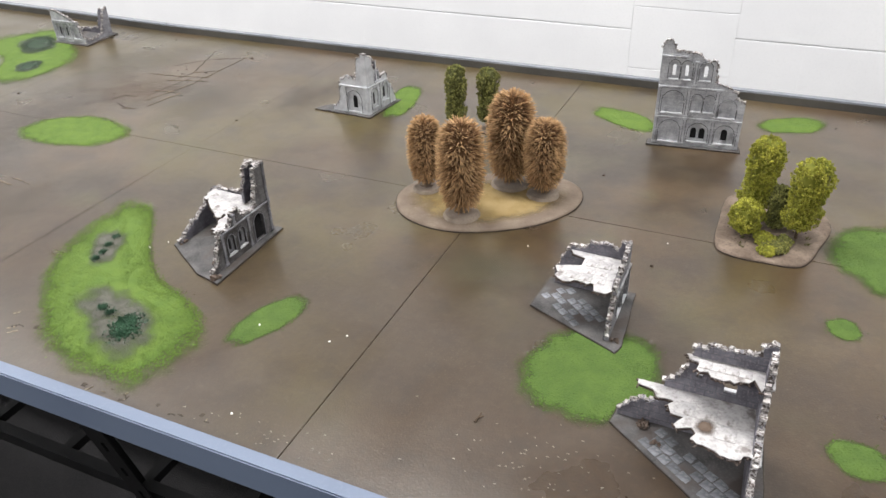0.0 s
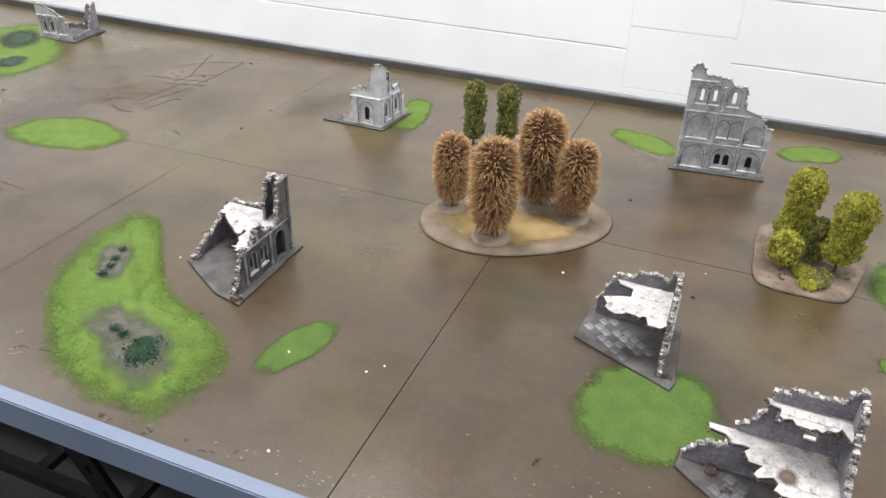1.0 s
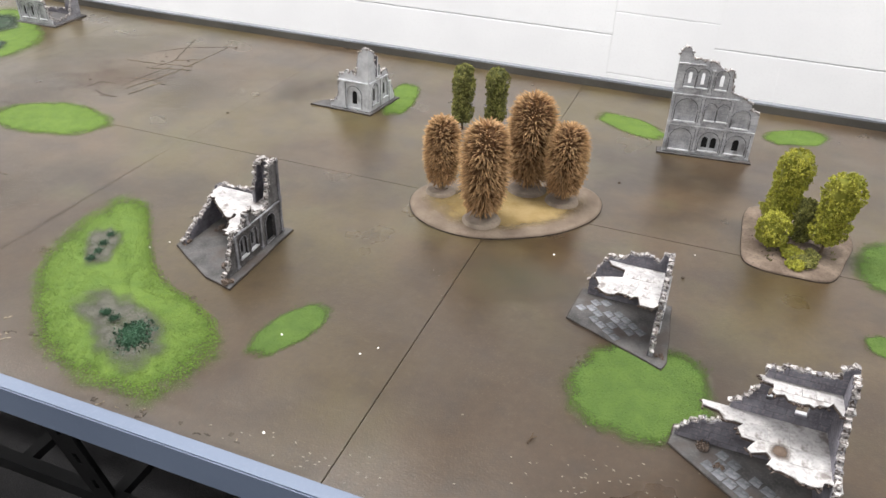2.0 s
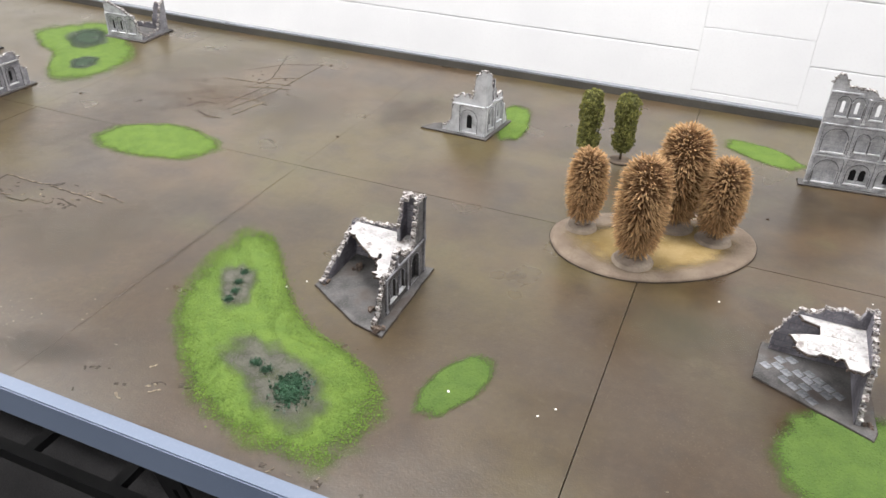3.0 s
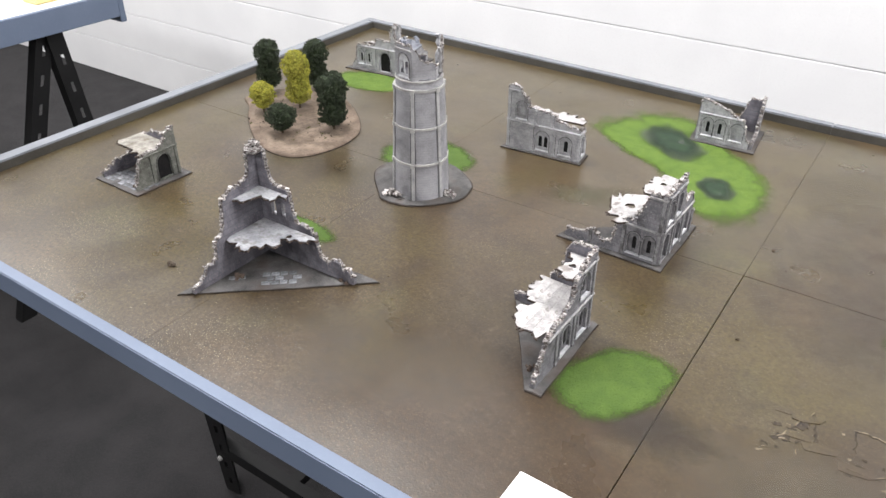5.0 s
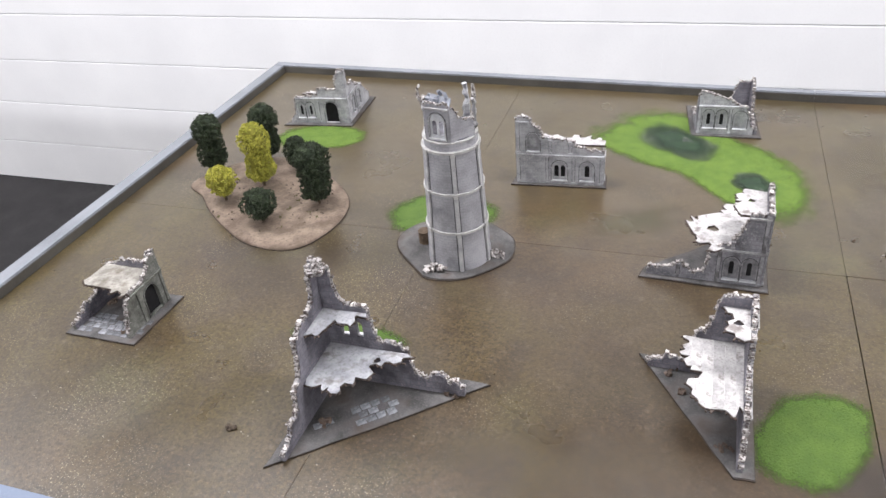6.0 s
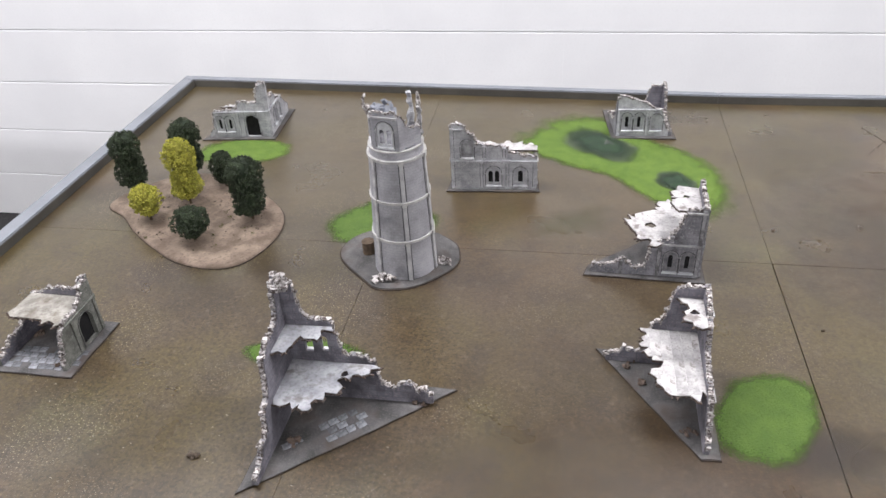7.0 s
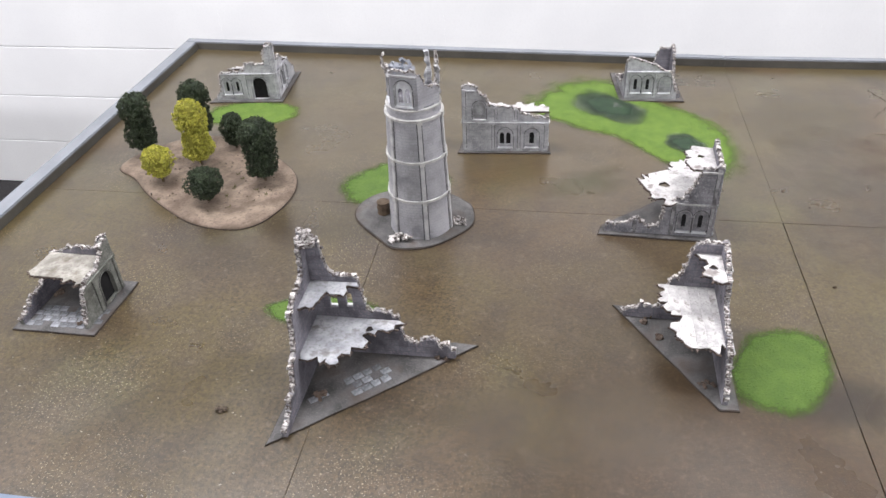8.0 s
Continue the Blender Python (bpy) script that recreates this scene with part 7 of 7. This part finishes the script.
# ---- cracked ground: low broken plates of the boards' relief ----
def cracked(cx, cy, lx, ly, turn, seed, n, size):
    """Fissured ground: a few thin slabs, long dark crevices along the grain, short ones across, and pale edges."""
    t = thing("cracked_ground", (cx, cy, 0), "cracked flat rock plates moulded in the board", "rock plates")
    rng = random.Random(seed)
    c, s = math.cos(turn), math.sin(turn)

    def spot():
        a, b = rng.uniform(-1.7, 1.7) * lx, rng.gauss(0, ly * 0.8)
        return cx + a * c - b * s, max(Y0 + 0.012, cy + a * s + b * c)

    for k in range(n // 4 if n > 30 else 0):
        x, y = spot()
        e = size * rng.uniform(0.5, 1.1)
        rot = turn + rng.uniform(-0.15, 0.15)
        pts = []
        for q, (u, v) in enumerate(((-1.7, -0.5), (-0.4, -0.62), (1.5, -0.5), (1.75, 0.45), (0.2, 0.6), (-1.5, 0.5))):
            u, v = e * (u + rng.uniform(-0.3, 0.3)), e * (v + rng.uniform(-0.12, 0.12))
            pts.append((x + u * math.cos(rot) - v * math.sin(rot), max(Y0 + 0.002, y + u * math.sin(rot) + v * math.cos(rot))))
        bm = bmesh.new()
        prism(bm, at_z(0), pts, [], -0.001, rng.uniform(0.0003, 0.0012))
        part("rock_plate", bm, EARTH, t)
    for nm, mat, count, hgt, lab in (("ridge", RIDGE, n // 2, 0.0007, "pale drybrushed crack edges with caught light painted in"), ("crevice", CREVICE, n, 0.0004, "dark crevices, their shade painted as strips")):
        bm = bmesh.new()
        for k in range(count):
            x, y = spot()
            across = rng.random() < 0.3
            w = turn + (rng.choice((1.3, -1.2)) if across else 0.0) + rng.uniform(-0.25, 0.25) + (math.pi if rng.random() < 0.5 else 0)
            for q in range(rng.choice((1, 2)) if across else rng.choice((1, 2, 3))):
                ln = size * rng.uniform(0.15, 0.5)
                m = Matrix.Translation((x, y, 0)) @ Euler((0, 0, w)).to_matrix().to_4x4()
                wd = rng.choice((0.0006, 0.001, 0.0015, 0.0028)) * rng.uniform(0.7, 1.3) * (0.5 if nm == "ridge" else 1)
                box(bm, 0, ln, -wd, wd, -0.0005, hgt * rng.uniform(0.5, 1.2), m, 0.0003, rng)
                x, y = x + ln * math.cos(w), max(Y0 + 0.003, y + ln * math.sin(w))
                w += rng.uniform(-0.7, 0.7)
        for k in range(count // 5 if n > 30 else 0):
            # broken wedges, wide at one end and running out to a point
            x, y = spot()
            w = turn + rng.choice((0.0, 0.0, 0.5, -0.6, 1.2)) + rng.uniform(-0.3, 0.3) + rng.choice((0, math.pi))
            ln, wd = size * rng.uniform(0.3, 0.85), size * rng.uniform(0.08, 0.26)
            pts = []
            for u, v in ((0.0, -0.5), (0.35, -0.7), (0.6, -0.2), (1.0, 0.1), (0.55, 0.25), (0.2, 0.6), (-0.1, 0.3)):
                u, v = ln * (u + rng.uniform(-0.08, 0.08)), wd * (v + rng.uniform(-0.2, 0.2))
                pts.append((x + u * math.cos(w) - v * math.sin(w), max(Y0 + 0.002, y + u * math.sin(w) + v * math.cos(w))))
            prism(bm, at_z(0), pts, [], -0.001, hgt * rng.uniform(0.6, 1.5))
        part(nm, bm, mat, t, lab)


# pale strips carry drybrush and caught light, dark ones the crack's shade
RIDGE = paint("pale_lit_ridge", (0.12, 0.094, 0.064), (0.28, 0.232, 0.165), (0.5, 0.44, 0.34), (120, 500), 0.7, 0.4)
CREVICE = paint("dark_shaded_crevice", (0.02, 0.0145, 0.0105), (0.055, 0.041, 0.029), None, (120, 500), 0.8, 0.3)


def fissures(cx, cy, label, seed, lines):
    """Long cracks laid on the board: a dark ragged strip for the slot's shade that tapers, with a pale drybrushed lip
    for the light it catches beside it. lines: (wide, lip, points).
    """
    t = thing("cracked_ground", (cx, cy, 0), label, "rock plates")
    rng = random.Random(seed)
    for wide, lip, line in lines:
        wide *= 1.35
        pts = []
        for (xa, ya), (xb, yb_) in zip(line, line[1:]):
            n = max(2, round(math.hypot(xb - xa, yb_ - ya) / 0.006))
            pts += [(xa + (xb - xa) * k / n + rng.uniform(-0.0014, 0.0014), ya + (yb_ - ya) * k / n + rng.uniform(-0.0014, 0.0014)) for k in range(n)]
        pts.append(line[-1])
        for nm, mat, side, share, z, keep, lab in (("crevice", CREVICE, 0.0, 1.0, 0.0005, 0.93, "dark ragged crack"), ("ridge", RIDGE, 1.0, 0.55, 0.0009, 0.72, "pale drybrushed lip with caught light painted in")):
            if nm == "ridge" and not lip:
                continue
            bm = bmesh.new()
            for k, ((xa, ya), (xb, yb_)) in enumerate(zip(pts, pts[1:])):
                if rng.random() > keep:
                    continue
                f = k / (len(pts) - 1)
                d = Vector((xb - xa, yb_ - ya, 0)).normalized()
                w0, w1 = (wide * share * (0.3 + 0.7 * math.sin(math.pi * (0.1 + 0.8 * f))) * rng.uniform(0.25, 1.5) for _ in (0, 1))
                o = side * wide * rng.uniform(0.7, 1.4) + rng.uniform(-0.4, 0.4) * wide
                over = rng.uniform(0.0004, 0.0034)
                shape = [(xa - d.x * over - d.y * (o + w0), ya - d.y * over + d.x * (o + w0)), ((xa + xb) / 2 - d.y * (o + w1), (ya + yb_) / 2 + d.x * (o + w1)), (xb + d.x * over - d.y * o, yb_ + d.y * over + d.x * o), ((xa + xb) / 2 - d.y * (o - w0 * 0.8), (ya + yb_) / 2 + d.x * (o - w0 * 0.8)), (xa - d.x * over - d.y * (o - w1), ya - d.y * over + d.x * (o - w1))]
                prism(bm, at_z(0), shape, [], -0.001, z * rng.uniform(0.5, 1.2))
            if bm.verts:
                part(nm, bm, mat, t, lab)
            else:
                bm.free()


fissures(0.24, -0.27, "long cracks and broken rock edges moulded in the board", 511, (
    (0.0012, True, ((0.122, -0.310), (0.139, -0.271), (0.151, -0.241))),
    (0.0042, False, ((0.123, -0.305), (0.136, -0.284), (0.148, -0.256))),
    (0.001, False, ((0.142, -0.298), (0.161, -0.283), (0.151, -0.241))),
    (0.0007, False, ((0.170, -0.301), (0.158, -0.274))),
    (0.0009, True, ((0.197, -0.242), (0.267, -0.244), (0.290, -0.238))),
    (0.0024, False, ((0.281, -0.240), (0.296, -0.236), (0.304, -0.224))),
    (0.0013, True, ((0.293, -0.243), (0.346, -0.246), (0.379, -0.248), (0.408, -0.252))),
    (0.0009, True, ((0.383, -0.229), (0.412, -0.232), (0.437, -0.236))),
    (0.0007, True, ((0.212, -0.315), (0.234, -0.300), (0.262, -0.291))),
    (0.0014, False, ((0.348, -0.270), (0.384, -0.278))),
    (0.0008, False, ((0.201, -0.276), (0.197, -0.242))),
    (0.001, False, ((0.258, -0.336), (0.276, -0.352))),
    (0.0017, False, ((0.325, -0.224), (0.332, -0.224)))))
fissures(0.33, 0.33, "lattice of cracked flagstones moulded in the board", 512, (
    (0.0009, True, ((0.217, 0.309), (0.301, 0.316), (0.377, 0.334))),
    (0.0009, False, ((0.261, 0.504), (0.292, 0.424), (0.319, 0.349), (0.304, 0.285))),
    (0.0007, False, ((0.238, 0.378), (0.291, 0.447), (0.389, 0.493))),
    (0.0008, True, ((0.319, 0.349), (0.343, 0.367), (0.371, 0.381))),
    (0.0013, True, ((0.304, 0.285), (0.344, 0.299), (0.393, 0.311))),
    (0.0016, False, ((0.261, 0.137), (0.268, 0.171), (0.303, 0.173))),
    (0.0012, True, ((0.305, 0.213), (0.336, 0.223), (0.371, 0.223))),
    (0.0009, True, ((0.342, 0.162), (0.369, 0.279), (0.373, 0.494))),
    (0.0014, True, ((0.369, 0.136), (0.377, 0.182), (0.387, 0.225))),
    (0.0018, False, ((0.286, 0.130), (0.319, 0.115), (0.344, 0.115))),
    (0.001, False, ((0.338, 0.314), (0.328, 0.245), (0.322, 0.171))),
    (0.0008, True, ((0.322, 0.107), (0.356, 0.115))),
    (0.0012, False, ((0.361, 0.326), (0.379, 0.332)))))
cracked(0.24, -0.29, 0.08, 0.022, 0.12, 501, 36, 0.011)
cracked(0.32, 0.32, 0.07, 0.05, -0.1, 502, 26, 0.009)
cracked(1.02, -0.592, 0.06, 0.008, 0.05, 503, 12, 0.009)
cracked(0.745, -0.552, 0.04, 0.02, 0.3, 504, 10, 0.011)

# ---- loose chips and stones ----
rng = random.Random(600)
chip_at = [(1.068, -0.421), (1.329, -0.109), (0.811, -0.301), (1.134, -0.566), (0.794, -0.323), (1.17, -0.415), (1.185, -0.397), (1.519, -0.027), (0.737, -0.285)]
for x, y in chip_at:
    me = box_mesh("stone_chip", rng.uniform(0.0024, 0.0038), rng.uniform(0.0016, 0.0025), 0.001, SPECK, 0.0005, rng, 0.0006)
    ob = new("stone_chip", me)
    ob.location, ob.rotation_euler = (x, y, 0.0012 if (x, y) == (1.068, -0.421) else 0), (0, 0, rng.uniform(0, 3))
    tagged(ob, "small white chip lying on the board", "chip", "white chips")
stone = thing("pebble", (-0.723, -0.463, 0), "small dark brown rock lying on the board", "stone")
bm = bmesh.new()
for dx, dy, e in ((-0.003, 0, 0.005), (0.004, 0.001, 0.0042), (0.0, -0.003, 0.003)):
    bmesh.ops.create_icosphere(bm, subdivisions=2, radius=e, matrix=Matrix.Translation((-0.723 + dx, -0.463 + dy, e * 0.6)) @ Matrix.Diagonal((1, 0.8, 0.7, 1)))
for v in bm.verts:
    v.co += Vector([rng.uniform(-0.0005, 0.0005) for _ in range(3)])
part("rock", bm, PEBBLE, stone)
for x, y in ((0.609, 0.137), (1.377, 0.159), (1.509, -0.096), (0.389, 0.493), (0.239, 0.17), (0.359, 0.041), (0.036, -0.155), (0.019, 0.095), (-0.838, 0.091)):
    me = box_mesh("grit", 0.005, 0.004, 0.002, PEBBLE, 0.0006, rng, 0.0008)
    ob = new("pebble", me)
    ob.location = (x, y, 0)
    tagged(ob, "tiny dark grit stone on the board", "stone", "dark grit")

GRIT = paint("pale_grit", (0.12, 0.105, 0.08), (0.3, 0.27, 0.22), None, (160, 500), 0.8, 0.2)
# pale grit flecks near the front edge
for fx, fy, sx, sy, n, seed in ((0.197, -0.547, 0.12, 0.03, 45, 701), (0.5, -0.53, 0.05, 0.025, 70, 702), (1.49, -0.502, 0.06, 0.035, 70, 703), (1.199, -0.576, 0.08, 0.02, 30, 704), (-0.864, -0.444, 0.15, 0.08, 60, 705), (0.5, -0.18, 0.13, 0.2, 26, 706)):
    t = thing("grit_flecks", (fx, fy, 0), "scattered pale grit flecks on the board", "grit", "pale grit", "stuff")
    rng = random.Random(seed)
    bm = bmesh.new()
    for k in range(n):
        x, y = fx + rng.gauss(0, sx), max(Y0 + 0.006, fy + rng.gauss(0, sy))
        q = Matrix.Translation((x, y, 0)) @ Euler((0, 0, rng.uniform(-0.5, 0.5))).to_matrix().to_4x4()
        ln, wd = rng.uniform(0.0005, 0.0016), rng.uniform(0.0003, 0.0006)
        box(bm, -ln, ln, -wd, wd, -0.0003, 0.0006, q, 0.0002, rng)
    part("flecks", bm, GRIT, t)

# a broken twig lying on the board
twig = thing("twig", (1.393, -0.460, 0), "thin dark brown twig lying on the board", "twig")
bm = bmesh.new()
for a, b in (((1.3910, -0.4750, 0.0012), (1.3930, -0.4600, 0.0022)), ((1.3920, -0.4675, 0.0016), (1.3980, -0.4645, 0.0034))):
    a, b = Vector(a), Vector(b)
    bmesh.ops.create_cone(bm, cap_ends=True, segments=6, radius1=0.0011, radius2=0.0006, depth=(b - a).length, matrix=Matrix.Translation((a + b) / 2) @ (b - a).to_track_quat("Z", "Y").to_matrix().to_4x4())
part("stick", bm, BARK, twig)
